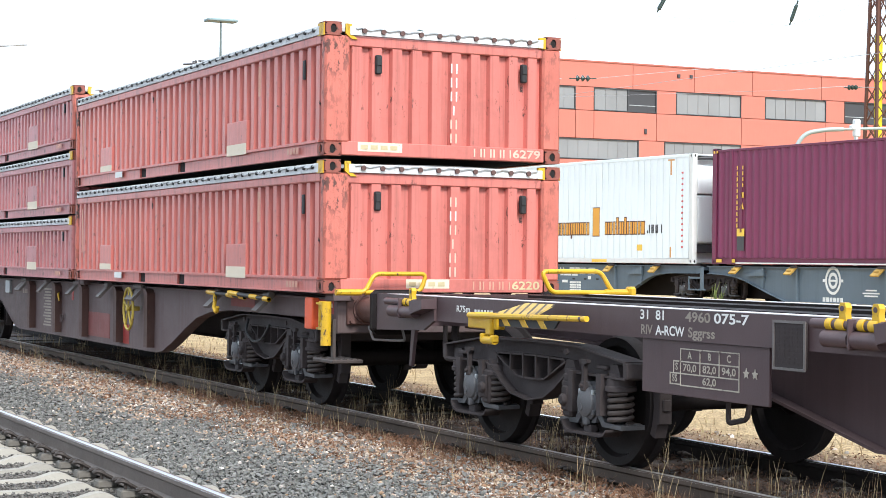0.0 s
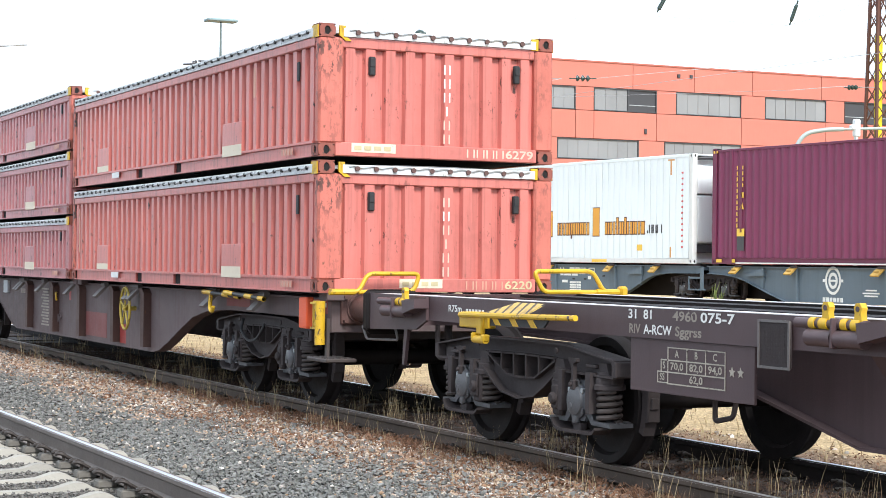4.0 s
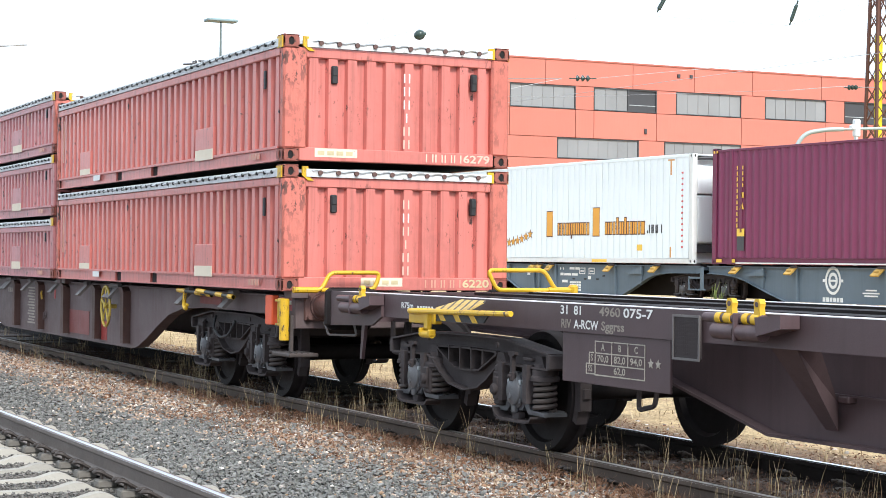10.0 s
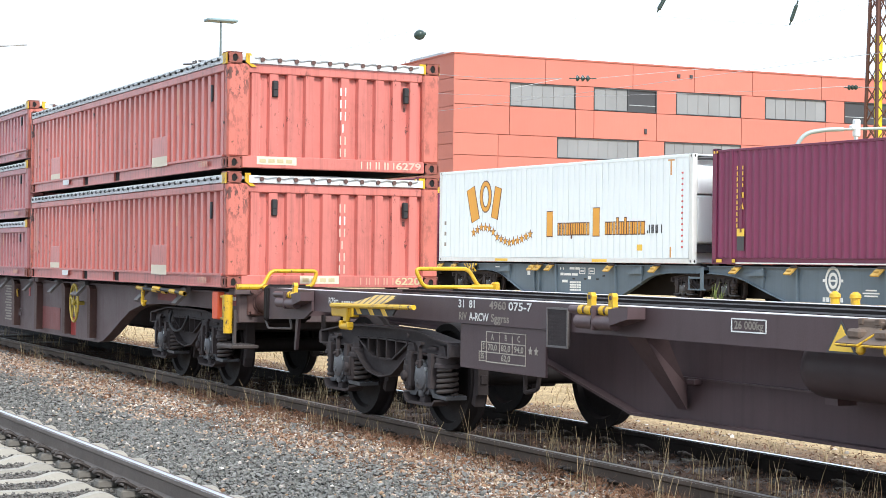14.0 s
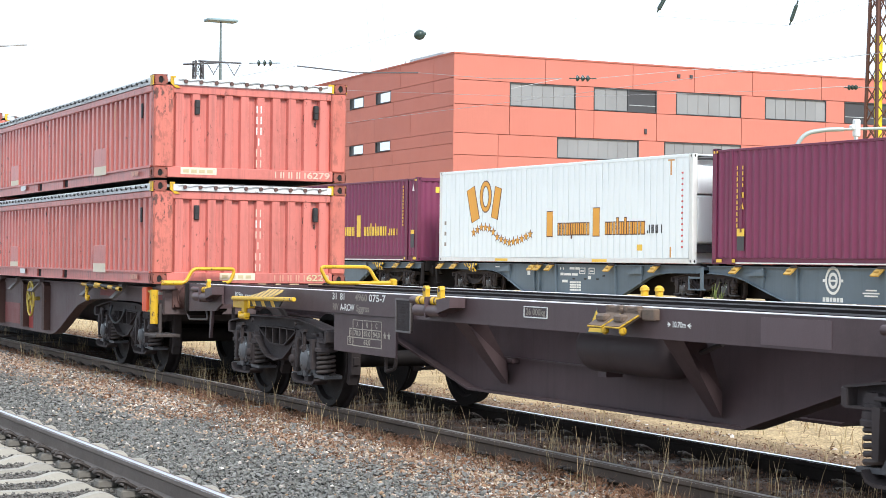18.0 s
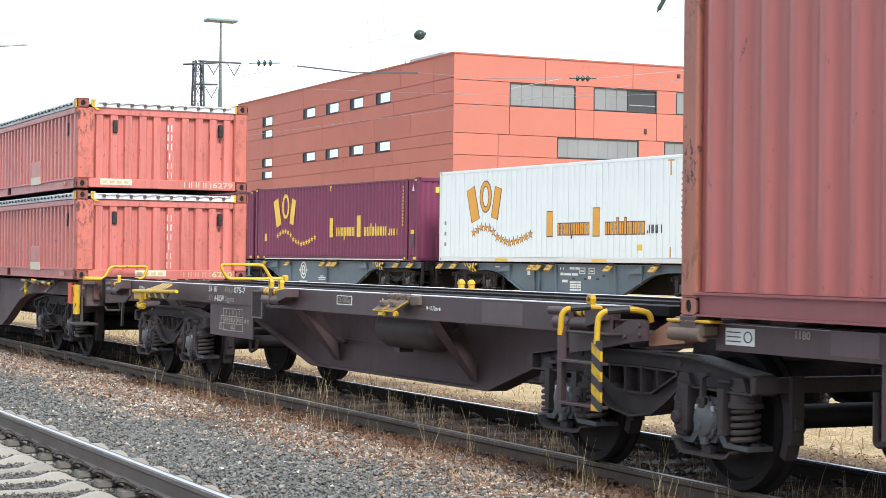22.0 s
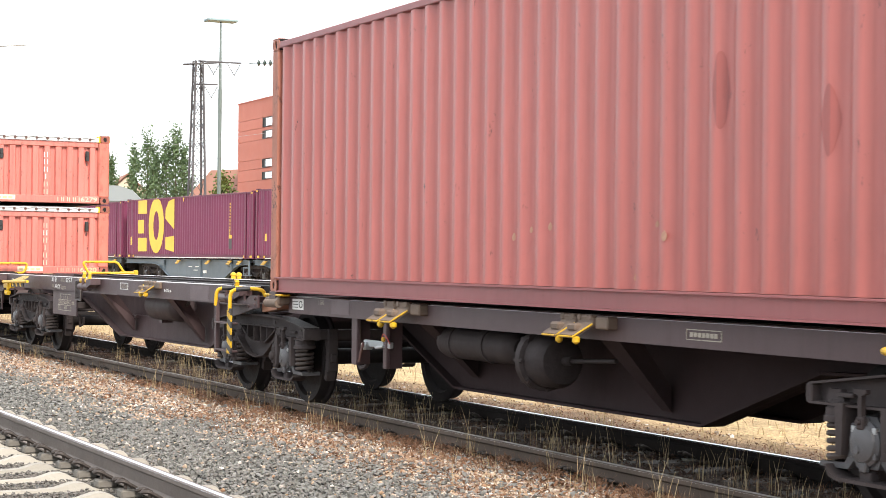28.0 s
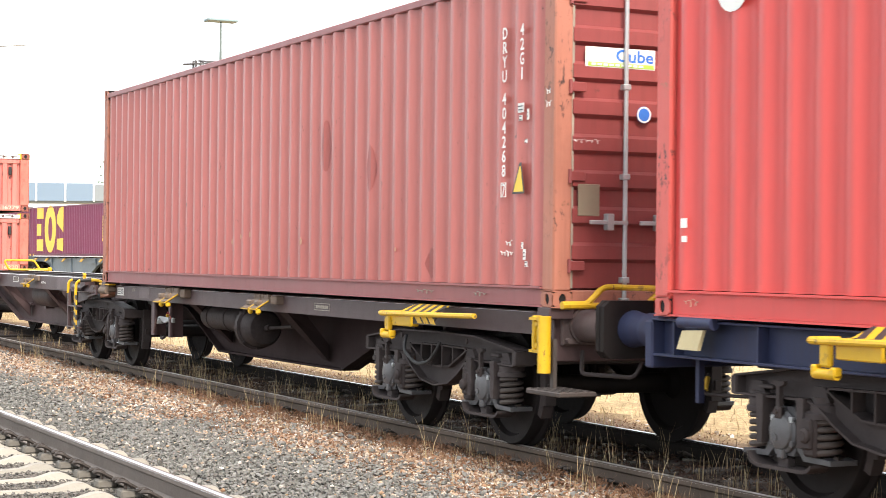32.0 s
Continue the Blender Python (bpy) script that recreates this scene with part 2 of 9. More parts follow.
STEELBLUE = mat("blue_grey_wagon_paint", (0.105, 0.14, 0.172), 0.5, var=0.2, scale=2, rust=0.1, rustcol=(0.07, 0.07, 0.07), streak=0.35, bump=0.08)
RAIL = mat("brown_rail_steel", (0.092, 0.067, 0.052), 0.7, 0.0, spec=0.25, var=0.3, scale=8, rust=0.35, rustcol=(0.12, 0.075, 0.05), bump=0.2)
RAIL_NEAR = mat("greased_brown_rail_steel", (0.155, 0.128, 0.112), 0.6, 0.0, spec=0.3, var=0.3, scale=8, rust=0.3, rustcol=(0.12, 0.075, 0.05), bump=0.2)
# shaded copy of the rail steel, for the web beneath the wagons
RAIL_SHADED = mat("shade_dark_rail_steel", (0.022, 0.018, 0.017), 0.8, 0.0, spec=0.15, var=0.3, scale=8, bump=0.2)
RAILTOP = mat("polished_rail_head", (0.62, 0.66, 0.76), 0.42, 0.7, var=0.12, scale=6, bump=0.02)
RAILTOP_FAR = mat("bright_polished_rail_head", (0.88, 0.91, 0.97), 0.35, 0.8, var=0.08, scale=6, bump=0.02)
RAILTOP_DULL = mat("dull_rail_head", (0.52, 0.50, 0.48), 0.42, 0.7, var=0.2, scale=6, bump=0.05)
SLEEPER = mat("weathered_concrete_sleeper", (0.36, 0.335, 0.29), 0.85, var=0.2, scale=5, rust=0.2, rustcol=(0.33, 0.28, 0.23), bump=0.5, bscale=45, rnd=0.2)
SLEEPER_OLD = mat("dirty_old_sleeper", (0.065, 0.047, 0.038), 0.9, var=0.4, scale=5, rust=0.3, bump=0.5, bscale=45, rnd=0.3)
CLIP = mat("dark_rail_clip", (0.045, 0.035, 0.03), 0.7, 0.2, var=0.3, scale=20, rust=0.4, bump=0.3)
FACADE = mat("terracotta_facade_panel", (0.52, 0.170, 0.124), 0.7, var=0.15, scale=0.35, streak=0.1, bump=0.05, bscale=20, rnd=0.08)
JOINT = mat("dark_facade_joint", (0.40, 0.12, 0.083), 0.8, var=0.1, bump=0)
FRAME_GREY = mat("anthracite_window_frame", (0.05, 0.052, 0.055), 0.5, var=0.1, bump=0)
BLIND = mat("grey_window_blind", (0.25, 0.255, 0.26), 0.6, var=0.12, scale=1.2, bump=0.05, rnd=0.12)
MASTSTEEL = mat("dark_mast_steel", (0.075, 0.07, 0.075), 0.6, 0.2, var=0.3, scale=3, rust=0.2, bump=0.1)
MAST_RUST = mat("rust_brown_mast_steel", (0.11, 0.045, 0.028), 0.7, 0.1, var=0.3, scale=3, rust=0.3, bump=0.1)
LAMPGREY = mat("grey_green_lamp_pole", (0.13, 0.16, 0.15), 0.5, 0.2, var=0.2, scale=3, bump=0.05)
POLEGREY = mat("pale_green_grey_pole", (0.36, 0.41, 0.39), 0.5, 0.2, var=0.15, scale=3, bump=0.05)
LAMPHEAD = mat("pale_blue_grey_lamp_housing", (0.22, 0.30, 0.32), 0.5, 0.0, var=0.15, scale=3, bump=0)
PORCELAIN = mat("dark_green_porcelain", (0.025, 0.045, 0.038), 0.25, var=0.2, scale=4, bump=0.03)
WIRE = mat("overhead_wire_grey", (0.40, 0.40, 0.40), 0.5, 0.2, var=0.2, bump=0)
BARK = mat("poplar_bark", (0.09, 0.07, 0.05), 0.9, var=0.3, bump=0.4, bscale=15)
TILE = mat("orange_clay_roof", (0.25, 0.115, 0.08), 0.8, var=0.25, scale=2, bump=0.4, bscale=9)
RENDER_WALL = mat("pale_house_render", (0.55, 0.45, 0.36), 0.8, var=0.12, scale=1)
HALLBLUE = mat("pale_blue_cladding", (0.17, 0.24, 0.32), 0.5, var=0.08, scale=0.4, bump=0.03)
HALLGREY = mat("light_grey_cladding", (0.22, 0.25, 0.265), 0.5, var=0.08, scale=0.4, bump=0.03)
WARN_TREAD = striped_mat("faded_yellow_tread_stripes", (0.50, 0.35, 0.10), (0.06, 0.05, 0.04), (1, 0.25, 0.75), 0.115, 0.70)
WARN_PLATE = striped_mat("yellow_black_warning_stripes", (0.60, 0.36, 0.015), (0.025, 0.025, 0.028), (1, 0.25, 0.75), 0.135)
WARN_POST = striped_mat("yellow_black_post_bands", (0.60, 0.36, 0.015), (0.025, 0.025, 0.028), (0.5, 0, 1), 0.135)
STONE = island_mat("grey_ballast_stone", [(0.088, 0.086, 0.080), (0.155, 0.152, 0.142), (0.205, 0.20, 0.187), (0.124, 0.122, 0.114), (0.26, 0.255, 0.24), (0.165, 0.152, 0.135)])
BROWN_STONE = island_mat("rust_dusted_ballast_stone", [(0.12, 0.11, 0.10), (0.18, 0.165, 0.15), (0.085, 0.076, 0.068), (0.24, 0.225, 0.205)])
PEBBLE = island_mat("mixed_gravel_stone", [(0.40, 0.26, 0.16), (0.20, 0.19, 0.18), (0.52, 0.44, 0.36), (0.32, 0.18, 0.10), (0.76, 0.70, 0.63), (0.15, 0.13, 0.12), (0.46, 0.32, 0.20), (0.22, 0.22, 0.22), (0.56, 0.44, 0.32), (0.12, 0.11, 0.11)])
STRAW = island_mat("dry_straw_grass", [(0.36, 0.26, 0.135), (0.50, 0.39, 0.22), (0.27, 0.18, 0.09), (0.56, 0.45, 0.28), (0.20, 0.13, 0.07)], 0.8, bump=0)
LITTER = island_mat("brown_plant_litter", [(0.16, 0.075, 0.04), (0.24, 0.12, 0.065), (0.11, 0.06, 0.04), (0.30, 0.17, 0.1)], 0.9, bump=0)
SOIL_CRUMB = island_mat("dark_soil_crumb", [(0.05, 0.030, 0.023), (0.085, 0.048, 0.034), (0.04, 0.028, 0.024), (0.13, 0.072, 0.045)], 0.95, bump=0)
LEAF = island_mat("poplar_leaf", [(0.06, 0.11, 0.045), (0.10, 0.165, 0.07), (0.14, 0.21, 0.10), (0.08, 0.135, 0.075)], 0.6, bump=0)
LEAF_BUSH = island_mat("yellow_green_leaf", [(0.10, 0.14, 0.03), (0.16, 0.2, 0.05), (0.07, 0.1, 0.03)], 0.6, bump=0)


# ---- mesh building ----
class Shape:
    """Points and faces of one mesh, added piece by piece."""

    def __init__(self):
        self.v, self.f, self.k = [], [], []

    def add(self, pts, faces, slot=0):
        n = len(self.v)
        self.v.extend(tuple(p) for p in pts)
        self.f.extend(tuple(n + i for i in f) for f in faces)
        self.k.extend([slot] * len(faces))
        return self

    def box(self, x0, x1, y0, y1, z0, z1, c=0.0, slot=0):
        if not c:
            return self.add([(x, y, z) for x in (x0, x1) for y in (y0, y1) for z in (z0, z1)],
                            [(0, 1, 3, 2), (4, 6, 7, 5), (0, 4, 5, 1), (2, 3, 7, 6), (0, 2, 6, 4), (1, 5, 7, 3)], slot)
        lo, hi = (x0, y0, z0), (x1, y1, z1)
        pts, idx = [], {}
        for s in [(a, b, d) for a in (0, 1) for b in (0, 1) for d in (0, 1)]:
            for ax in range(3):
                p = [((lo, hi)[s[i]][i]) + (0 if i == ax else (c if s[i] == 0 else -c)) for i in range(3)]
                idx[s, ax] = len(pts)
                pts.append(p)
        faces = []
        for ax in range(3):
            u, w = [i for i in range(3) if i != ax]
            for side in (0, 1):
                q = []
                for a, b in ((0, 0), (1, 0), (1, 1), (0, 1)):
                    s = [0, 0, 0]
                    s[ax], s[u], s[w] = side, a, b
                    q.append(idx[tuple(s), ax])
                faces.append(q)
            for a in (0, 1):
                for b in (0, 1):
                    s0, s1 = [0, 0, 0], [0, 0, 0]
                    s0[u] = s1[u] = a
                    s0[w] = s1[w] = b
                    s1[ax] = 1
                    s0, s1 = tuple(s0), tuple(s1)
                    faces.append((idx[s0, u], idx[s1, u], idx[s1, w], idx[s0, w]))
        for s in [(a, b, d) for a in (0, 1) for b in (0, 1) for d in (0, 1)]:
            faces.append((idx[s, 0], idx[s, 1], idx[s, 2]))
        return self.add(pts, faces, slot)

    def prism(self, poly, a0, a1, axis="y", slot=0):
        n = len(poly)
        put = {"y": lambda p, a: (p[0], a, p[1]), "x": lambda p, a: (a, p[0], p[1]), "z": lambda p, a: (p[0], p[1], a)}[axis]
        pts = [put(p, a0) for p in poly] + [put(p, a1) for p in poly]
        faces = [tuple(range(n)), tuple(range(2 * n - 1, n - 1, -1))]
        faces += [(i, (i + 1) % n, n + (i + 1) % n, n + i) for i in range(n)]
        return self.add(pts, faces, slot)

    def ring(self, outer, inner, a0, a1, axis="y", slot=0):
        """A plate with a hole; outer and inner outlines have equally many points."""
        n = len(outer)
        put = {"y": lambda p, a: (p[0], a, p[1]), "x": lambda p, a: (a, p[0], p[1]), "z": lambda p, a: (p[0], p[1], a)}[axis]
        pts = [put(p, a) for a in (a0, a1) for q in (outer, inner) for p in q]
        faces = []
        for i in range(n):
            j = (i + 1) % n
            faces += [(i, j, n + j, n + i), (2 * n + i, 3 * n + i, 3 * n + j, 2 * n + j), (i, 2 * n + i, 2 * n + j, j), (n + i, n + j, 3 * n + j, 3 * n + i)]
        return self.add(pts, faces, slot)

    def cyl(self, p0, p1, r, n=14, r1=None, slot=0):
        p0, p1 = Vector(p0), Vector(p1)
        d = (p1 - p0).normalized()
        u = d.orthogonal().normalized()
        w = d.cross(u)
        r1 = r if r1 is None else r1
        ca = [(math.cos(2 * math.pi * i / n), math.sin(2 * math.pi * i / n)) for i in range(n)]
        pts = [p0 + r * (u * a + w * b) for a, b in ca] + [p1 + r1 * (u * a + w * b) for a, b in ca]
        return self.add(pts, [(i, (i + 1) % n, n + (i + 1) % n, n + i) for i in range(n)] + [tuple(range(n - 1, -1, -1)), tuple(range(n, 2 * n))], slot)

    def lathe(self, profile, centre, axis, n=24, slot=0):
        """Turn (radius, place along the axis) pairs about an axis through the centre."""
        c, pts, faces = Vector(centre), [], []
        d = Vector(axis).normalized()
        u = d.orthogonal().normalized()
        w = d.cross(u)
        for r, a in profile:
            pts += [c + d * a + r * (u * math.cos(2 * math.pi * i / n) + w * math.sin(2 * math.pi * i / n)) for i in range(n)]
        for j in range(len(profile) - 1):
            faces += [(j * n + i, j * n + (i + 1) % n, (j + 1) * n + (i + 1) % n, (j + 1) * n + i) for i in range(n)]
        faces += [tuple(range(n - 1, -1, -1)), tuple(range((len(profile) - 1) * n, len(profile) * n))]
        return self.add(pts, faces, slot)

    def tube(self, path, r, n=8, slot=0):
        path = [Vector(p) for p in path]
        m, pts, faces, u = len(path), [], [], None
        for i, p in enumerate(path):
            d = (path[min(i + 1, m - 1)] - path[max(i - 1, 0)]).normalized()
            u = d.orthogonal().normalized() if u is None else (u - d * u.dot(d)).normalized()
            w = d.cross(u)
            pts += [p + r * (u * math.cos(2 * math.pi * k / n) + w * math.sin(2 * math.pi * k / n)) for k in range(n)]
        for j in range(m - 1):
            faces += [(j * n + k, j * n + (k + 1) % n, (j + 1) * n + (k + 1) % n, (j + 1) * n + k) for k in range(n)]
        faces += [tuple(range(n - 1, -1, -1)), tuple(range((m - 1) * n, m * n))]
        return self.add(pts, faces, slot)

    def corrugated(self, x0, x1, z0, z1, y_out, y_in, pitch, along="x", slot=0, outer=0.26, slope=0.24):
        """Upright trapezoid corrugation between two faces."""
        n = max(1, round((x1 - x0) / pitch))
        p = (x1 - x0) / n
        prof = []
        for i in range(n):
            a = x0 + i * p
            prof += [(a, y_in), (a + p * (1 - outer - 2 * slope) / 2, y_in), (a + p * ((1 - outer - 2 * slope) / 2 + slope), y_out),
                     (a + p * ((1 - outer - 2 * slope) / 2 + slope + outer), y_out), (a + p * (1 - (1 - outer - 2 * slope) / 2), y_in)]
        prof.append((x1, y_in))
        put = (lambda a, b, z: (a, b, z)) if along == "x" else (lambda a, b, z: (b, a, z))
        m = len(prof)
        return self.add([put(a, b, z) for z in (z0, z1) for a, b in prof], [(i, i + 1, m + i + 1, m + i) for i in range(m - 1)], slot)


def bent(points, r=0.05, n=4):
    """A polyline with its corners rounded, for bent tubes."""
    P = [Vector(p) for p in points]
    out = [P[0]]
    for a, b, c in zip(P, P[1:], P[2:]):
        ra = min(r, (a - b).length * 0.45, (c - b).length * 0.45)
        s, e = b + (a - b).normalized() * ra, b + (c - b).normalized() * ra
        out += [(s * (1 - k) + b * k) * (1 - k) + (b * (1 - k) + e * k) * k for k in [i / n for i in range(n + 1)]]
    return out + [P[-1]]


def mesh_of(name, shape, mats, angle=38):
    me = bpy.data.meshes.new(name)
    me.from_pydata(shape.v, [], shape.f)
    for m in mats if isinstance(mats, (list, tuple)) else [mats]:
        me.materials.append(m)
    me.polygons.foreach_set("material_index", shape.k)
    me.polygons.foreach_set("use_smooth", [True] * len(shape.f))
    me.set_sharp_from_angle(angle=radians(angle))
    bm = bmesh.new()
    bm.from_mesh(me)
    bmesh.ops.recalc_face_normals(bm, faces=bm.faces)
    bm.to_mesh(me)
    bm.free()
    me.update()
    return me


def part(name, shape, mats, parent, label="", at=None):
    """One mesh under a thing or under a part."""
    ob = new(name, shape if isinstance(shape, bpy.types.Mesh) else mesh_of(name, shape, mats))
    ob.parent = parent
    if at is not None:
        ob.matrix_basis = at if isinstance(at, Matrix) else Matrix.Translation(at)
    return tagged(ob, label)


def thing(name, label, category, at=(0, 0, 0), rz=0.0, group=""):
    ob = new(name)
    ob.empty_display_size = 0.3
    ob.matrix_basis = pose(*at, 0, 0, rz)
    return tagged(ob, label, category, group)


def solo(name, shape, mats, label, category="", kind="", group="", at=None):
    """A thing or piece of the setting that is one mesh."""
    ob = new(name, mesh_of(name, shape, mats))
    if at is not None:
        ob.matrix_basis = at if isinstance(at, Matrix) else Matrix.Translation(at)
    return tagged(ob, label, category, group, kind)


LETTERS = {}


def letter_mesh(text):
    """Flat lettering, one unit high, its middle at the origin."""
    if text not in LETTERS:
        cu = bpy.data.curves.new("lettering", "FONT")
        cu.body, cu.align_x, cu.align_y, cu.resolution_u = text, "CENTER", "CENTER", 3
        cu.offset = 0.022
        ob = new("lettering", cu)
        bpy.context.view_layer.update()
        me = bpy.data.meshes.new_from_object(ob.evaluated_get(bpy.context.evaluated_depsgraph_get()))
        bpy.data.objects.remove(ob)
        LETTERS[text] = ([v.co.copy() for v in me.vertices], [tuple(p.vertices) for p in me.polygons])
    return LETTERS[text]


def write(text, size, m, parent, at, facing="-y", width=None, name="lettering", label=""):
    """Painted words at a place; size is the height of a capital."""
    pts, faces = letter_mesh(text)
    k = size / 0.69
    xs = [p.x for p in pts]
    kx = k if width is None else width / (max(xs) - min(xs))
    put = {"-y": lambda p: (p.x * kx, 0, p.y * k), "+x": lambda p: (0, p.x * kx, p.y * k)}[facing]
    s = Shape().add([put(p) for p in pts], faces)
    return part(name, s, m, parent, label, at)


def bars(spec, m, parent, facing, off, name="lettering_bar", label=""):
    """Writing that stays unread: plain bars (a0, a1, z0, z1) on a face."""
    for a0, a1, z0, z1 in spec:
        if facing == "-y":
            part(name, Shape().box(a0, a1, off - 0.003, off, z0, z1), m, parent, label)
        else:
            part(name, Shape().box(off, off + 0.003, a0, a1, z0, z1), m, parent, label)


def ribbon(s, pts, w):
    """A flat band of width w along a path of (a, z) points, as upright plates."""
    for (a, b), (c, d) in zip(pts, pts[1:]):
        v = Vector((c - a, d - b))
        if v.length < 1e-4:
            continue
        n, e = Vector((-v.y, v.x)).normalized() * w / 2, v.normalized() * w * 0.18
        s.append([(a - e.x - n.x, b - e.y - n.y), (c + e.x - n.x, d + e.y - n.y), (c + e.x + n.x, d + e.y + n.y), (a - e.x + n.x, b - e.y + n.y)])


def crescent(cx, cz, rx, rz, gap=42, n=18):
    return [(cx + rx * math.cos(radians(gap + (360 - 2 * gap) * i / n)), cz + rz * math.sin(radians(gap + (360 - 2 * gap) * i / n))) for i in range(n + 1)]


def mark(kind, a, z, w, h, t):
    """Plates of one plain mark in a row: a post, a pair of posts or a solid slab, w wide and h high."""
    s = []
    if kind == "slab":
        ribbon(s, [(a + w * 0.36, z), (a + w * 0.36, z + h)], w * 0.55)
    elif kind == "pair":
        ribbon(s, [(a + t / 2, z), (a + t / 2, z + h)], t)
        ribbon(s, [(a + w - t / 2, z), (a + w - t / 2, z + h)], t)
    else:
        ribbon(s, [(a + w / 2, z), (a + w / 2, z + h)], t)
    return s


def plates(name, quads, m, parent, facing, off, thick=0.003, label=""):
    s = Shape()
    for i, q in enumerate(quads):
        k = 0.0002 * (i % 7)
        if facing == "-y":
            s.prism(q, off - thick - k, off, "y")
        else:
            s.prism(q, off, off + thick + k, "x")
    return part(name, s, m, parent, label)


def row_marks(name, quads, m, parent, facing, off, label=""):
    for q in quads:
        plates(name, [q], m, parent, facing, off, label=label)


for words in ("R75m", "31", "81", "4960", "075-7", "RIV", "A-RCW", "A", "B", "C", "S", "SS", "70,0", "82,0", "94,0", "62,0", "26 000kg", "10.70m",
              "1180", "6279", "6220", "4", "2", "G", "1", "0", "6", "8", "7", "D", "R", "Y", "U", "Sggrss", "Cube"):
    letter_mesh(words)

# ---- rolling stock: shared pieces ----
YT = 7.42                     # centre line of the moving train's track
MOVING, WHEELS = [], []
CACHE = {}


def cached(key, make):
    if key not in CACHE:
        CACHE[key] = make()
    return CACHE[key]


def oval(cx, cy, rx, ry, n=12):
    return [(cx + rx * math.cos(2 * math.pi * i / n), cy + ry * math.sin(2 * math.pi * i / n)) for i in range(n)]


def rim(cx, cy, hx, hy, n=12):
    """A rectangle's outline sampled at n points, to pair with an oval."""
    out = []
    for i in range(n):
        a, b = math.cos(2 * math.pi * i / n), math.sin(2 * math.pi * i / n)
        k = 1 / max(abs(a), abs(b))
        out.append((cx + hx * a * k, cy + hy * b * k))
    return out


def casting_mesh(body):
    """Corner fitting with through holes on its two outer faces; outer corner at the origin, reaching to +x, +y, +z."""
    def make():
        s = Shape()
        # black core stands in for the shade inside the holes
        s.box(0.012, 0.178, 0.012, 0.162, 0.0, 0.118, 0, 1)
        s.ring(rim(0.089, 0.059, 0.089, 0.059), oval(0.089, 0.059, 0.034, 0.042), 0.0, 0.014, "y", 0)
        s.ring(rim(0.081, 0.059, 0.081, 0.059), oval(0.081, 0.059, 0.030, 0.042), 0.0, 0.014, "x", 0)
        s.box(0, 0.178, 0, 0.162, 0.112, 0.122, 0, 0)
        s.box(0, 0.178, 0, 0.162, -0.003, 0.006, 0, 0)
        return mesh_of("corner_casting", s, [body, HOLLOW])
    return cached(("casting", body.name), make)


def castings(parent, L, W, H, body):
    me = casting_mesh(body)
    for z in (0, H - 0.119):
        for x, sx in ((0, 1), (L, -1)):
            for y, sy in ((-W / 2, 1), (W / 2, -1)):
                part("corner_casting", me, None, parent, at=Matrix.Translation((x, y, z)) @ Matrix.Diagonal((sx, sy, 1, 1)))


def lock_bar(s, x, y, z0, z1):
    s.cyl((x, y, z0), (x, y, z1), 0.017, 10)


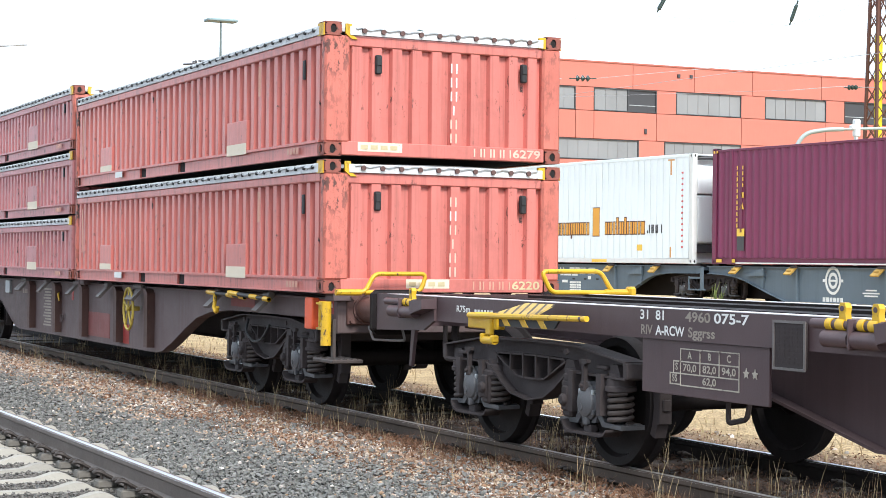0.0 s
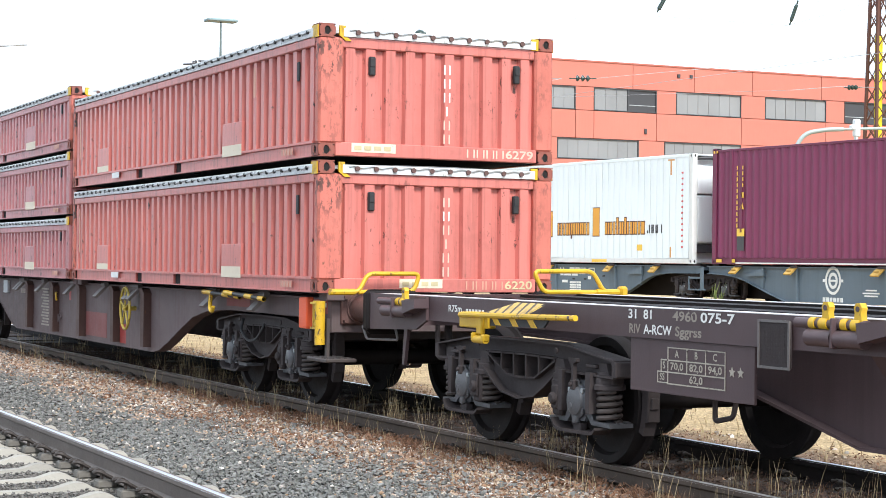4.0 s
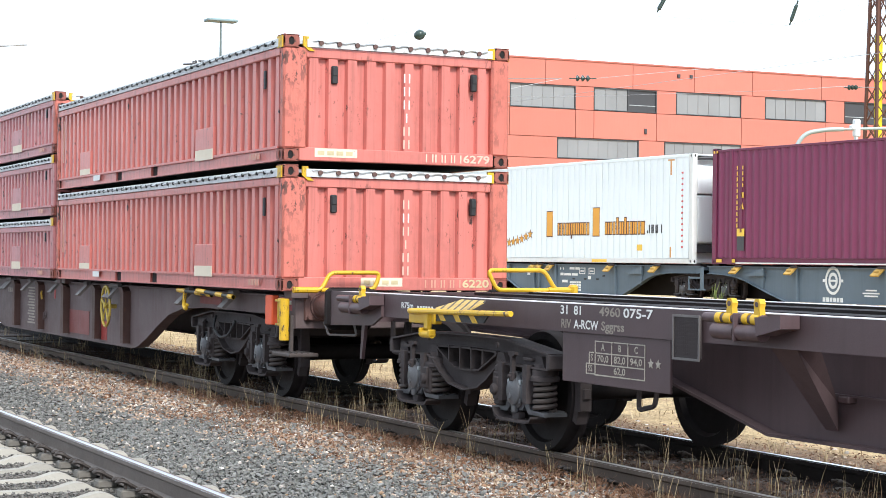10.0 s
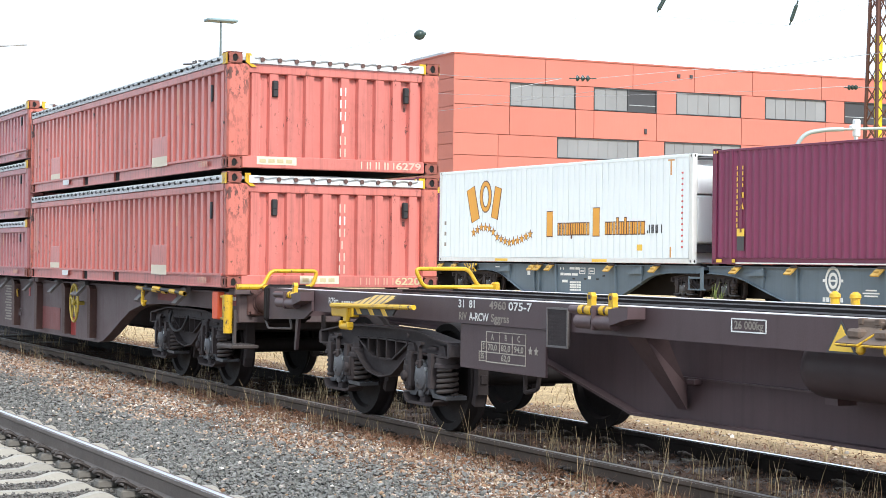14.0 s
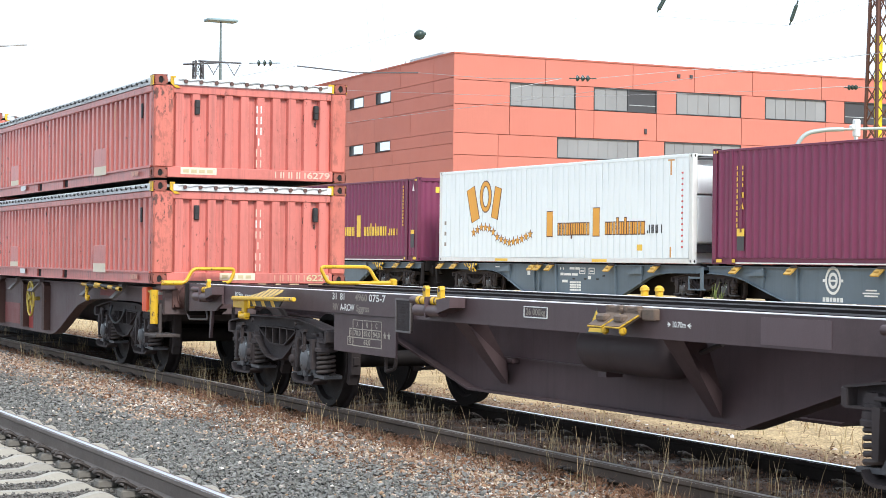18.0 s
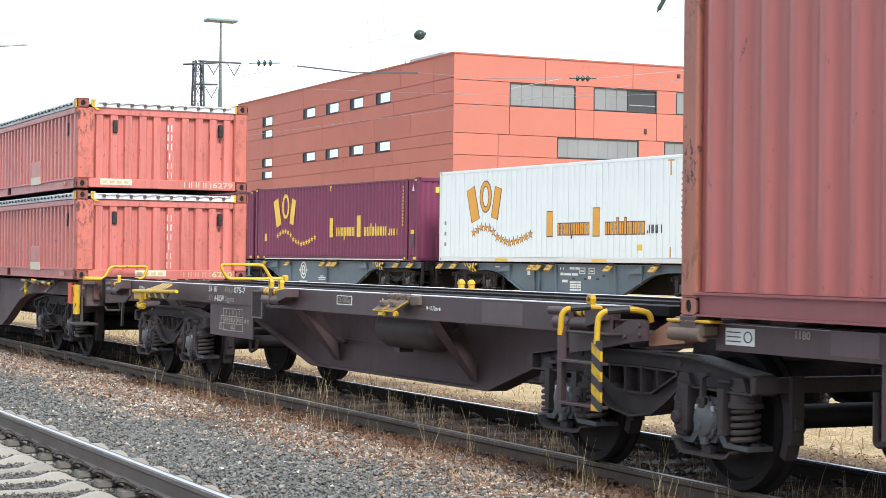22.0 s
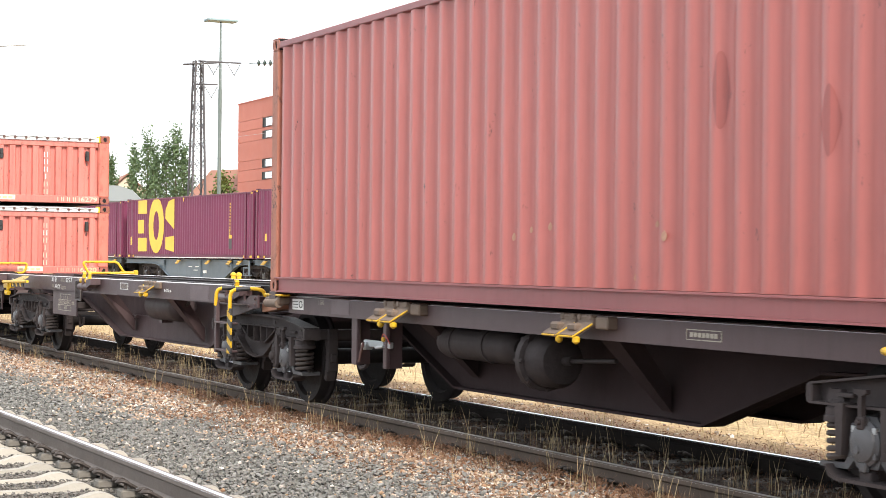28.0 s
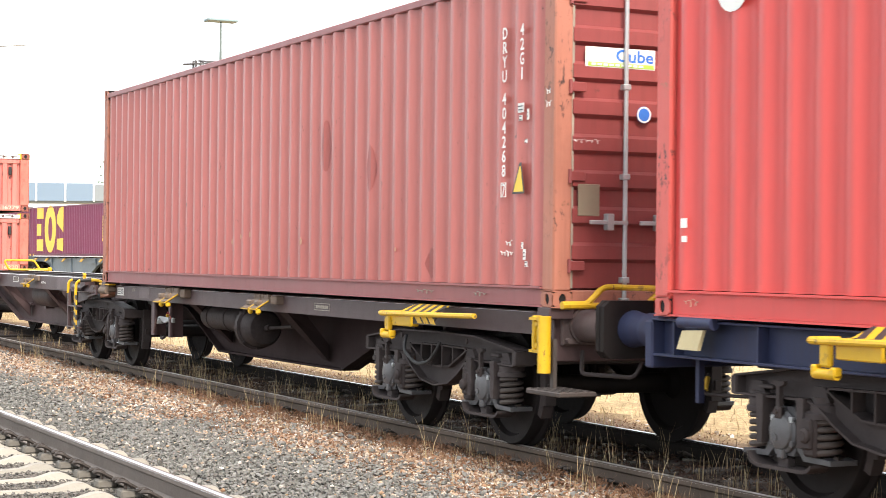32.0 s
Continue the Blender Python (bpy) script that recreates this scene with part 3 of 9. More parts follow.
def box_container(name, label, at, L, H, paint, rail, post, rz=0.0, pitch=0.278, W=2.438, doors=False, group="", cast=None, mid_posts=0.0, zb=0.17):
    """Steel dry-freight container, corrugated all round; origin at the middle of its left end's foot."""
    c = thing(name, label, "container", at, rz, group)
    h = W / 2
    zt = H - 0.10
    for sy, nm in ((-1, "side_panel"), (1, "side_panel")):
        a, b = 0.17, L - 0.17
        part(nm, Shape().corrugated(a, b, zb, zt, sy * (h - 0.008), sy * (h - 0.046), pitch, outer=0.29, slope=0.19), paint, c)
        s = Shape()
        s.box(0.178, L - 0.178, sy * (h - 0.046) - 0.024, sy * (h - 0.046) + 0.024, 0.012, zb - 0.015, 0.004)
        s.box(0.16, L - 0.16, sy * (h + 0.004) - 0.012, sy * (h + 0.004) + 0.012, zb - 0.020, zb - 0.004, 0.002)
        s.box(0.178, L - 0.178, sy * (h - 0.028) - 0.028, sy * (h - 0.028) + 0.028, 0.0, 0.014)
        part("bottom_side_rail", s, rail, c)
        part("top_side_rail", Shape().box(0.178, L - 0.178, sy * (h - 0.032) - 0.03, sy * (h - 0.032) + 0.03, H - 0.10, H - 0.035, 0.008), rail, c)
    for x0, x1 in ((0.0, 0.165), (L - 0.165, L)):
        for sy in (-1, 1):
            y0, y1 = sorted((sy * h, sy * (h - 0.15)))
            part("corner_post", Shape().box(x0, x1, y0, y1, 0.118, H - 0.118, 0.012), post, c)
    if mid_posts:
        for x in (mid_posts, L - mid_posts - 0.12):
            for sy in (-1, 1):
                part("support_post", Shape().box(x, x + 0.12, sy * h - 0.012, sy * h + 0.012, 0.02, H - 0.03, 0.004), rail, c)
    castings(c, L, W, H, cast or post)
    part("roof_panel", Shape().box(0.1, L - 0.1, -h + 0.06, h - 0.06, H - 0.06, H - 0.04), paint, c)
    part("floor_pan", Shape().box(0.1, L - 0.1, -h + 0.06, h - 0.06, 0.06, 0.15), rail, c)
    part("front_wall", Shape().corrugated(-h + 0.15, h - 0.15, 0.14, H - 0.10, 0.02, 0.06, 0.25, "y"), paint, c)
    part("front_sill", Shape().box(0.01, 0.10, -h + 0.16, h - 0.16, 0.01, 0.14, 0.008), rail, c)
    part("front_header", Shape().box(0.01, 0.10, -h + 0.16, h - 0.16, H - 0.12, H - 0.01, 0.008), rail, c)
    part("door_sill", Shape().box(L - 0.12, L - 0.005, -h + 0.16, h - 0.16, 0.01, 0.125, 0.008), post, c)
    part("door_header", Shape().box(L - 0.12, L - 0.005, -h + 0.16, h - 0.16, H - 0.13, H - 0.01, 0.008), post, c)
    if not doors:
        part("end_wall", Shape().corrugated(-h + 0.15, h - 0.15, 0.12, H - 0.12, L - 0.03, L - 0.07, 0.25, "y"), paint, c)
        return c
    z0, z1 = 0.14, H - 0.14
    for sy in (-1, 1):
        ya, yb = sorted((sy * (h - 0.155), sy * 0.012))
        n, step = 8, (z1 - z0 - 0.16) / 8
        face = [(L - 0.036, z0)]
        for i in range(n):
            zz = z0 + 0.08 + i * step
            face += [(L - 0.036, zz + step * 0.40), (L - 0.002, zz + step * 0.50), (L - 0.002, zz + step * 0.86), (L - 0.036, zz + step * 0.96)]
        face += [(L - 0.036, z1), (L - 0.06, z1), (L - 0.06, z0)]
        s = Shape().prism(face, ya, yb, "y")
        door = part("door", s, DOOR_RED, c)
        edge = sy * (h - 0.155)
        part("door_gasket", Shape().box(L - 0.05, L - 0.012, edge - 0.012, edge + 0.012, z0, z1), GASKET, door, "pale worn rubber gasket")
        for i in range(4):
            zz = z0 + 0.16 + i * (z1 - z0 - 0.32) / 3
            s = Shape().box(L - 0.02, L + 0.014, min(edge - sy * 0.10, edge + sy * 0.04), max(edge - sy * 0.10, edge + sy * 0.04), zz - 0.035, zz + 0.035, 0.006)
            s.cyl((L + 0.012, edge + sy * 0.03, zz - 0.05), (L + 0.012, edge + sy * 0.03, zz + 0.05), 0.014, 8)
            part("hinge", s, DOOR_RED, door)
        for k in (0.43, 0.86):
            y = sy * (h - 0.155 - k * 0.98)
            s = Shape()
            lock_bar(s, L + 0.03, y, 0.06, H - 0.06)
            part("locking_bar", s, ZINC, door, "galvanised locking bar")
            for zz in (0.05, 0.20, 0.95, 1.6, H - 0.2, H - 0.06):
                part("bar_guide", Shape().box(L - 0.006, L + 0.052, y - 0.032, y + 0.032, zz - 0.022, zz + 0.022, 0.006), ZINC, door)
            s = Shape().box(L + 0.03, L + 0.046, y - 0.30, y + 0.02, 0.60, 0.63, 0.004)
            s.box(L - 0.006, L + 0.05, y - 0.16, y - 0.10, 0.56, 0.68, 0.005)
            part("lock_handle", s, ZINC, door, "galvanised door handle")
    return c


# ---- bogie ----
def side_frame(sy):
    """One cast side of the bogie: tapering beam, deep bow under the middle with an opening, spring cups and horn guides."""
    s = Shape()
    outer = [(-1.40, 0.66), (-1.40, 0.755), (-0.72, 0.838), (0, 0.845), (0.72, 0.838), (1.40, 0.755), (1.40, 0.655), (0.68, 0.665), (0.56, 0.625), (0.42, 0.535), (0.26, 0.455), (0, 0.418),
             (-0.26, 0.455), (-0.42, 0.535), (-0.56, 0.625), (-0.68, 0.665)]
    inner = [(-0.53, 0.715), (-0.535, 0.725), (-0.51, 0.745), (0, 0.752), (0.51, 0.745), (0.535, 0.725), (0.53, 0.71), (0.50, 0.70), (0.42, 0.66), (0.34, 0.625), (0.22, 0.57), (0, 0.56),
             (-0.22, 0.57), (-0.34, 0.625), (-0.42, 0.66), (-0.50, 0.70)]
    yc = sy * 0.97
    s.ring(outer, inner, yc - 0.012, yc + 0.012)
    for loop, w, flip in ((outer, 0.085, 1), (inner, 0.055, -1)):
        for (x0, z0), (x1, z1) in zip(loop, loop[1:] + loop[:1]):
            d = Vector((x1 - x0, z1 - z0))
            if d.length < 0.02:
                continue
            nx, nz = -d.y / d.length * 0.014 * flip, d.x / d.length * 0.014 * flip
            s.prism([(x0, z0), (x1, z1), (x1 + nx, z1 + nz), (x0 + nx, z0 + nz)], yc - w, yc + w)
    for x in (-0.30, -0.10, 0.10, 0.30):
        s.box(x - 0.008, x + 0.008, yc - 0.06, yc + 0.035, 0.565 + max(0, abs(x) - 0.2) * 0.45, 0.75)
    s.box(-0.55, 0.55, yc - sy * 0.09 - 0.004, yc - sy * 0.09 + 0.004, 0.53, 0.80)
    for x in (-1.40, 1.40):
        s.box(x - 0.03, x + 0.03, yc - 0.085, yc + 0.085, 0.65, 0.76, 0.008)
    for sx in (-1, 1):
        s.cyl((sx * 0.62, yc + sy * 0.086, 0.80), (sx * 0.62, yc + sy * 0.10, 0.80), 0.022, 8)
        s.box(sx * 1.08 - 0.07, sx * 1.08 + 0.07, yc + sy * 0.045 - 0.035, yc + sy * 0.045 + 0.035, 0.70, 0.725, 0.006)
    for x in (-0.9, 0.9):
        for dx in (-0.30, 0.30):
            s.lathe([(0.085, 0.0), (0.112, 0.006), (0.112, 0.035), (0.10, 0.045), (0.10, 0.085), (0.085, 0.095), (0.085, 0.13)], (x + dx, sy * 0.96, 0.55), (0, 0, 1), 18)
            s.prism([(x + dx - 0.09, 0.655), (x + dx + 0.09, 0.655), (x + dx + 0.05, 0.74), (x + dx - 0.05, 0.74)], yc - 0.05, yc + 0.05)
        for dx in (-0.195, 0.195):
            s.prism([(x + dx - 0.025, 0.38), (x + dx + 0.025, 0.38), (x + dx + 0.035, 0.67), (x + dx - 0.035, 0.67)], yc - 0.11, yc + 0.045)
    return s


def bogie(wagon, cx, base, moving=True, full=True, iron=None, hose=False):
    """Two-axle freight bogie with coil springs, as a part of a wagon."""
    iron = iron or BOGIE

    def frame_mesh():
        s = Shape()
        for sy in (-1, 1):
            t = side_frame(sy)
            s.add(t.v, t.f)
        s.box(-0.22, 0.22, -0.90, 0.90, 0.58, 0.80, 0.01)
        s.box(-0.30, 0.30, -0.35, 0.35, 0.78, 0.93, 0.01)
        for x in (-1.37, 1.37):
            s.box(x - 0.05, x + 0.05, -0.90, 0.90, 0.655, 0.75, 0.006)
        return mesh_of("bogie_frame", s, iron)

    def wheel_mesh():
        half = [(0.06, -1.02), (0.075, -0.9), (0.12, -0.885), (0.125, -0.83), (0.15, -0.80), (0.30, -0.765), (0.375, -0.775), (0.395, -0.815), (0.452, -0.818),
                (0.46, -0.80), (0.463, -0.72), (0.49, -0.70), (0.488, -0.675), (0.40, -0.67), (0.375, -0.715), (0.14, -0.70), (0.11, -0.66), (0.085, -0.64), (0.08, -0.3)]
        return mesh_of("wheelset", Shape().lathe(half + [(r, -a) for r, a in reversed(half)], (0, 0, 0), (0, 1, 0), 40), WHEEL)

    def box_mesh():
        s = Shape().prism([(-0.09, -0.14), (0.09, -0.14), (0.13, -0.06), (0.125, 0.09), (0.08, 0.15), (-0.08, 0.15), (-0.125, 0.09), (-0.13, -0.06)], -0.10, 0.10)
        s.lathe([(0.128, 0.0), (0.128, 0.028), (0.108, 0.036), (0.10, 0.052), (0.065, 0.066), (0.02, 0.068)], (0, -0.09, 0.0), (0, -1, 0), 24)
        s.box(-0.03, 0.03, -0.150, -0.10, 0.08, 0.15, 0.01).box(-0.03, 0.03, -0.14, -0.10, -0.16, -0.10, 0.008)
        s.cyl((-0.02, -0.15, -0.035), (-0.02, -0.165, -0.035), 0.024, 10)
        for a, bright in ((40, 1), (140, 1), (270, 1), (215, 0), (325, 0)):
            w = math.radians(a)
            cx, cz = 0.115 * math.cos(w), 0.115 * math.sin(w)
            s.box(cx - 0.016, cx + 0.016, -0.132, -0.10, cz - 0.018, cz + 0.018, 0.004, bright)
        for sx in (-1, 1):
            s.prism([(sx * 0.11, 0.10), (sx * 0.145, 0.10), (sx * 0.16, -0.06), (sx * 0.20, -0.125), (sx * 0.42, -0.135), (sx * 0.42, -0.165), (sx * 0.17, -0.16), (sx * 0.11, -0.10)], -0.095, 0.095)
            s.lathe([(0.03, 0.0), (0.105, 0.0), (0.105, 0.02), (0.09, 0.026), (0.03, 0.026)], (sx * 0.30, 0.03, -0.155), (0, 0, 1), 16)
        return mesh_of("axlebox", s, [AXLEBOX, ZINC])

    def spring_mesh():
        s = Shape()
        turns, n = 5, 14
        s.tube([(0.078 * math.cos(2 * math.pi * i / n), 0.078 * math.sin(2 * math.pi * i / n), 0.022 + 0.22 * i / (turns * n)) for i in range(turns * n + 1)], 0.0185, 8)
        s.tube([(0.04 * math.cos(2 * math.pi * i / n), 0.04 * math.sin(-2 * math.pi * i / n), 0.01 + 0.24 * i / (6 * n)) for i in range(6 * n + 1)], 0.010, 5)
        return mesh_of("coil_spring", s, SPRING)

    def damper_mesh():
        s = Shape().prism([(-0.016, 0.0), (0.016, 0.0), (0.014, 0.135), (0.055, 0.150), (0.055, 0.172), (-0.055, 0.172), (-0.055, 0.150), (-0.014, 0.135)], -0.016, 0.016)
        s.box(-0.030, 0.030, -0.022, 0.022, -0.05, 0.02, 0.008).cyl((0, -0.04, -0.01), (0, 0.03, -0.01), 0.014, 8)
        return mesh_of("damper_link", s, iron)

    def guard_mesh():
        s = Shape().prism([(-0.30, 0.05), (-0.27, 0.008), (-0.20, -0.012), (0.22, -0.012), (0.28, 0.0), (0.31, 0.03), (0.31, 0.048), (0.27, 0.018), (0.22, 0.008), (-0.20, 0.008), (-0.26, 0.026), (-0.30, 0.075)], -0.07, 0.07)
        s.box(-0.05, 0.05, -0.03, 0.03, 0.0, 0.06, 0.006)
        return mesh_of("axle_guard", s, iron)

    def shoe_mesh():
        arc = [(0.475, a) for a in range(-24, 25, 8)] + [(0.535, a) for a in range(24, -25, -8)]
        s = Shape().prism([(r * math.cos(radians(a)), r * math.sin(radians(a))) for r, a in arc], -0.045, 0.045)
        s.box(0.52, 0.56, -0.05, 0.05, -0.12, 0.30, 0.006)
        s.box(0.50, 0.58, -0.03, 0.03, -0.03, 0.05, 0.006)
        return mesh_of("brake_shoe", s, iron)

    b = part("bogie", cached(("bogie", iron.name), frame_mesh), None, wagon, "dusty dark bogie with coil springs", (cx - base, 0, 0))
    for x in (-0.9, 0.9):
        w = part("wheelset", cached("wheelset", wheel_mesh), None, b, at=(x, 0, 0.46))
        if moving:
            WHEELS.append((w, x))
        for sy in (-1, 1):
            if sy > 0 and not full:
                continue
            flip = Matrix.Diagonal((1, -sy, 1, 1))
            part("axlebox", cached("axlebox", box_mesh), None, b, at=Matrix.Translation((x, sy * 0.935, 0.46)) @ flip)
            part("damper_link", cached(("damper", iron.name), damper_mesh), None, b, at=Matrix.Translation((x, sy * 1.075, 0.588)))
            part("axle_guard", cached(("guard", iron.name), guard_mesh), None, b, at=Matrix.Translation((x, sy * 1.02, 0.245)))
            part("spring_guard", cached(("sguard", iron.name), lambda: mesh_of("spring_guard", Shape().box(-0.06, 0.06, -0.085, 0.0, 0.335, 0.60, 0.016).box(-0.045, 0.045, -0.105, -0.08, 0.38, 0.56, 0.012)
                 .lathe([(0.045, 0.0), (0.045, 0.02), (0.03, 0.035)], (0.0, -0.10, 0.46), (0, -1, 0), 12).box(-0.10, -0.05, -0.06, -0.02, 0.36, 0.55, 0.01), iron)), None, b, at=Matrix.Translation((x - math.copysign(0.265, x), sy * 0.985, 0)) @ flip)
            for dx in (-0.30, 0.30):
                part("coil_spring", cached("spring", spring_mesh), None, b, at=Matrix.Translation((x + dx, sy * 0.96, 0.305)))
            for turn in (0, math.pi):
                part("brake_shoe", cached(("shoe", iron.name), shoe_mesh), None, b, at=Matrix.Translation((x, sy * 0.76, 0.46)) @ Matrix.Rotation(turn, 4, "Z"))
    if hose:
        part("brake_hose", Shape().tube(bent([(-0.62, -1.02, 0.80), (-0.56, -1.075, 0.68), (-0.30, -1.08, 0.565), (-0.05, -1.08, 0.60), (0.06, -1.06, 0.70), (0.08, -1.04, 0.77)], 0.12, 5), 0.015, 7), BLACK, b, "black rubber brake hose")
    return b


def clamp(wagon, x, z, y=-1.20, up=True, body=None, name="container_lock", pegs=(-0.14, 0.14), k=1.0):
    """Folding container spigot on the side sill: raised, or hanging down folded."""
    if up:
        s = Shape().cyl((x - 0.42, y + 0.06, z - 0.035), (x + 0.20, y + 0.06, z - 0.035), 0.03, 12)
        for dx in (-0.18, 0.08):
            s.cyl((x + dx - 0.115, y + 0.05, z - 0.115), (x + dx + 0.115, y + 0.05, z - 0.115), 0.05, 14)
        s.box(x - 0.055, x - 0.035, y, y + 0.13, z - 0.17, z, 0.005)
        s.prism([(x + 0.17, z - 0.02), (x + 0.42, z + 0.0), (x + 0.42, z - 0.08), (x + 0.19, z - 0.13)], y, y + 0.14)
        lock = part(name, s, body or WAGON, wagon, "folding container lock with worn yellow pegs")
        for dx in pegs:
            s = Shape().prism([(x + dx - 0.036, z - 0.02), (x + dx + 0.036, z - 0.02), (x + dx + 0.026, z + 0.03), (x + dx + 0.034, z + 0.06), (x + dx + 0.018, z + 0.088),
                               (x + dx - 0.018, z + 0.088), (x + dx - 0.034, z + 0.06), (x + dx - 0.026, z + 0.03)], y + 0.04, y + 0.08)
            s.cyl((x + dx - 0.05, y + 0.06, z - 0.035), (x + dx + 0.02, y + 0.06, z - 0.035), 0.037, 12)
            part("lock_collar", Shape().cyl((x + dx - 0.14, y + 0.06, z - 0.035), (x + dx - 0.09, y + 0.06, z - 0.035), 0.036, 12), YELLOW, lock, "worn yellow collar")
            # dark disc stands in for the shaded eye of the peg
            s.cyl((x + dx, y + 0.036, z + 0.055), (x + dx, y + 0.041, z + 0.055), 0.016, 10, None, 1)
            part("lock_peg", s, [YELLOW, WAGON], lock, "worn yellow locking peg")
        return lock
    def at(u, v, w):
        return (x + k * u, y + k * v, z + k * w)

    def block(s, u0, u1, v0, v1, w0, w1, c):
        return s.box(x + k * u0, x + k * u1, y + k * v0, y + k * v1, z + k * w0, z + k * w1, c * k)

    lock = part(name, block(Shape(), 0.22, 0.42, 0.02, 0.15, -0.05, 0.055, 0.012), body or WAGON, wagon, "folded container lock with yellow-edged flaps")
    for a in (-0.22, 0.07):
        s = block(Shape(), a - 0.13, a + 0.13, 0.01, 0.14, -0.03, 0.05, 0.01)
        for q in (-0.09, 0.09):
            block(s, a + q - 0.03, a + q + 0.03, 0.0, 0.06, 0.02, 0.07, 0.008)
        s.cyl(at(a - 0.10, 0.03, 0.045), at(a + 0.10, 0.03, 0.045), 0.022 * k, 10)
        q = [at(a - 0.11, 0.01, 0.005), at(a + 0.13, 0.01, 0.005), at(a + 0.03, -0.125, -0.105), at(a - 0.21, -0.125, -0.105)]
        s.add(q + [(u, v + 0.012, w - 0.028 * k) for u, v, w in q], [(0, 1, 2, 3), (7, 6, 5, 4), (0, 4, 5, 1), (1, 5, 6, 2), (2, 6, 7, 3), (3, 7, 4, 0)])
        block(s, a - 0.125, a + 0.025, -0.10, -0.02, -0.075, -0.005, 0.018)
        part("lock_flap", s, body or WAGON, lock)
        s = Shape().tube([at(a + 0.135, 0.005, -0.008), at(a + 0.035, -0.13, -0.118), at(a - 0.20, -0.13, -0.118)], 0.008 * k, 6)
        s.lathe([(0.01, -0.03), (0.034 * k, -0.014), (0.034 * k, 0.014), (0.01, 0.03)], at(a + 0.03, -0.09, -0.145), (0, 0, 1), 10)
        part("lock_lever", s, YELLOW, lock, "yellow lever with round knob")
    return lock


def hoop(wagon, pts, r=0.022, m=None, name="handrail"):
    s = Shape().tube(bent(pts, 0.07), r, 9)
    return part(name, s, m or YELLOW, wagon, "yellow bent tube handrail")


def buffer(wagon, x, y, sx, reach=0.48, sleeve=None):
    """Side buffer: square base, sleeve, plunger and plate; sx is the way it points."""
    s = Shape()
    s.box(x - 0.01, x + 0.03, y - 0.19, y + 0.19, 0.84, 1.13, 0.01)
    s.cyl((x, y, 0.985), (x + sx * reach * 0.62, y, 0.985), 0.118, 22)
    s.cyl((x, y, 0.985), (x + sx * 0.05, y, 0.985), 0.135, 22)
    s.cyl((x + sx * reach * 0.6, y, 0.985), (x + sx * reach, y, 0.985), 0.095, 20, 0.13)
    for dy in (-0.15, 0.15):
        for dz in (-0.11, 0.11):
            s.cyl((x + sx * 0.02, y + dy, 0.985 + dz), (x + sx * 0.07, y + dy, 0.985 + dz), 0.022, 6)
    part("buffer_sleeve", s, sleeve or BUFFER_RED, wagon, "rusty ribbed buffer sleeve")
    xp = x + sx * reach
    s = Shape().prism([(y - 0.24, 0.83), (y - 0.19, 0.78), (y + 0.19, 0.78), (y + 0.24, 0.83), (y + 0.24, 1.14), (y + 0.19, 1.18), (y - 0.19, 1.18), (y - 0.24, 1.14)],
                      min(xp, xp + sx * 0.05), max(xp, xp + sx * 0.05), "x")
    part("buffer_plate", s, WHEEL, wagon, "dark steel buffer plate")


def warning_step(wagon, x, z=1.05, box=(0.17, 0.55), hook=0.12, back=(0.24, 0.86, 0.055), right=1.0, tread=None):
    """Yellow platform with black warning stripes, its handle bar and hook."""
    q = [(x + 0.25, -1.375, z - 0.02), (x + 0.90, -1.355, z - 0.01), (x + back[1], -1.19, z + back[2]), (x + back[0], -1.19, z + back[2])]
    s = Shape().add(q + [(a, b, c - 0.012) for a, b, c in q], [(0, 1, 2, 3), (7, 6, 5, 4), (0, 4, 5, 1), (1, 5, 6, 2), (2, 6, 7, 3), (3, 7, 4, 0)])
    p = part("warning_plate", s, tread or WARN_PLATE, wagon, "yellow tread plate with black stripes")
    part("warning_edge", Shape().prism([(x + 0.26, -1.378), (x + 0.91, -1.358), (x + 0.91, -1.30), (x + 0.26, -1.345)], z - 0.016, z - 0.004, "z"), WARN_PLATE, p, "yellow and black striped edge")
    a, b = x + box[1], x + right
    fp = part("front_plate", Shape().prism([(a, z - 0.10), (b - 0.08, z - 0.085), (b, z - 0.022), (a, z - 0.03)], -1.365, -1.352), BLACK, p, "black plate with yellow slanted stripes")
    for i in range(3):
        u = a + 0.035 + i * (b - a - 0.08) / 3
        part("stripe", Shape().prism([(u + 0.06, z - 0.092), (u + 0.145, z - 0.092), (u + 0.075, z - 0.032), (u - 0.01, z - 0.032)], -1.368, -1.365), YELLOW, fp, "yellow stripe")
    s = Shape().box(x + box[0], x + box[1], -1.385, -1.31, z - 0.125, z - 0.03, 0.008)
    s.box(x + box[0] + 0.16, x + box[0] + 0.22, -1.388, -1.384, z - 0.085, z - 0.075)
    part("plate_bracket", s, YELLOW, p, "yellow bracket")
    hoop(p, [(x - 0.02, -1.20, z - 0.03), (x - 0.10, -1.33, z - 0.03), (x - 0.02, -1.41, z - 0.03), (x + 0.9, -1.41, z - 0.015), (x + 1.74, -1.41, z + 0.0)], 0.021, name="handle_bar")
    x += hook - 0.12
    s = Shape().box(x + 0.08, x + 0.17, -1.41, -1.37, z - 0.17, z - 0.03, 0.012)
    s.cyl((x + 0.04, -1.40, z - 0.205), (x + 0.23, -1.40, z - 0.205), 0.03, 10).box(x + 0.03, x + 0.07, -1.43, -1.37, z - 0.22, z - 0.155, 0.01).box(x + 0.19, x + 0.24, -1.43, -1.37, z - 0.22, z - 0.165, 0.01)
    part("hook", s, YELLOW, p, "yellow coupling-pole hook")


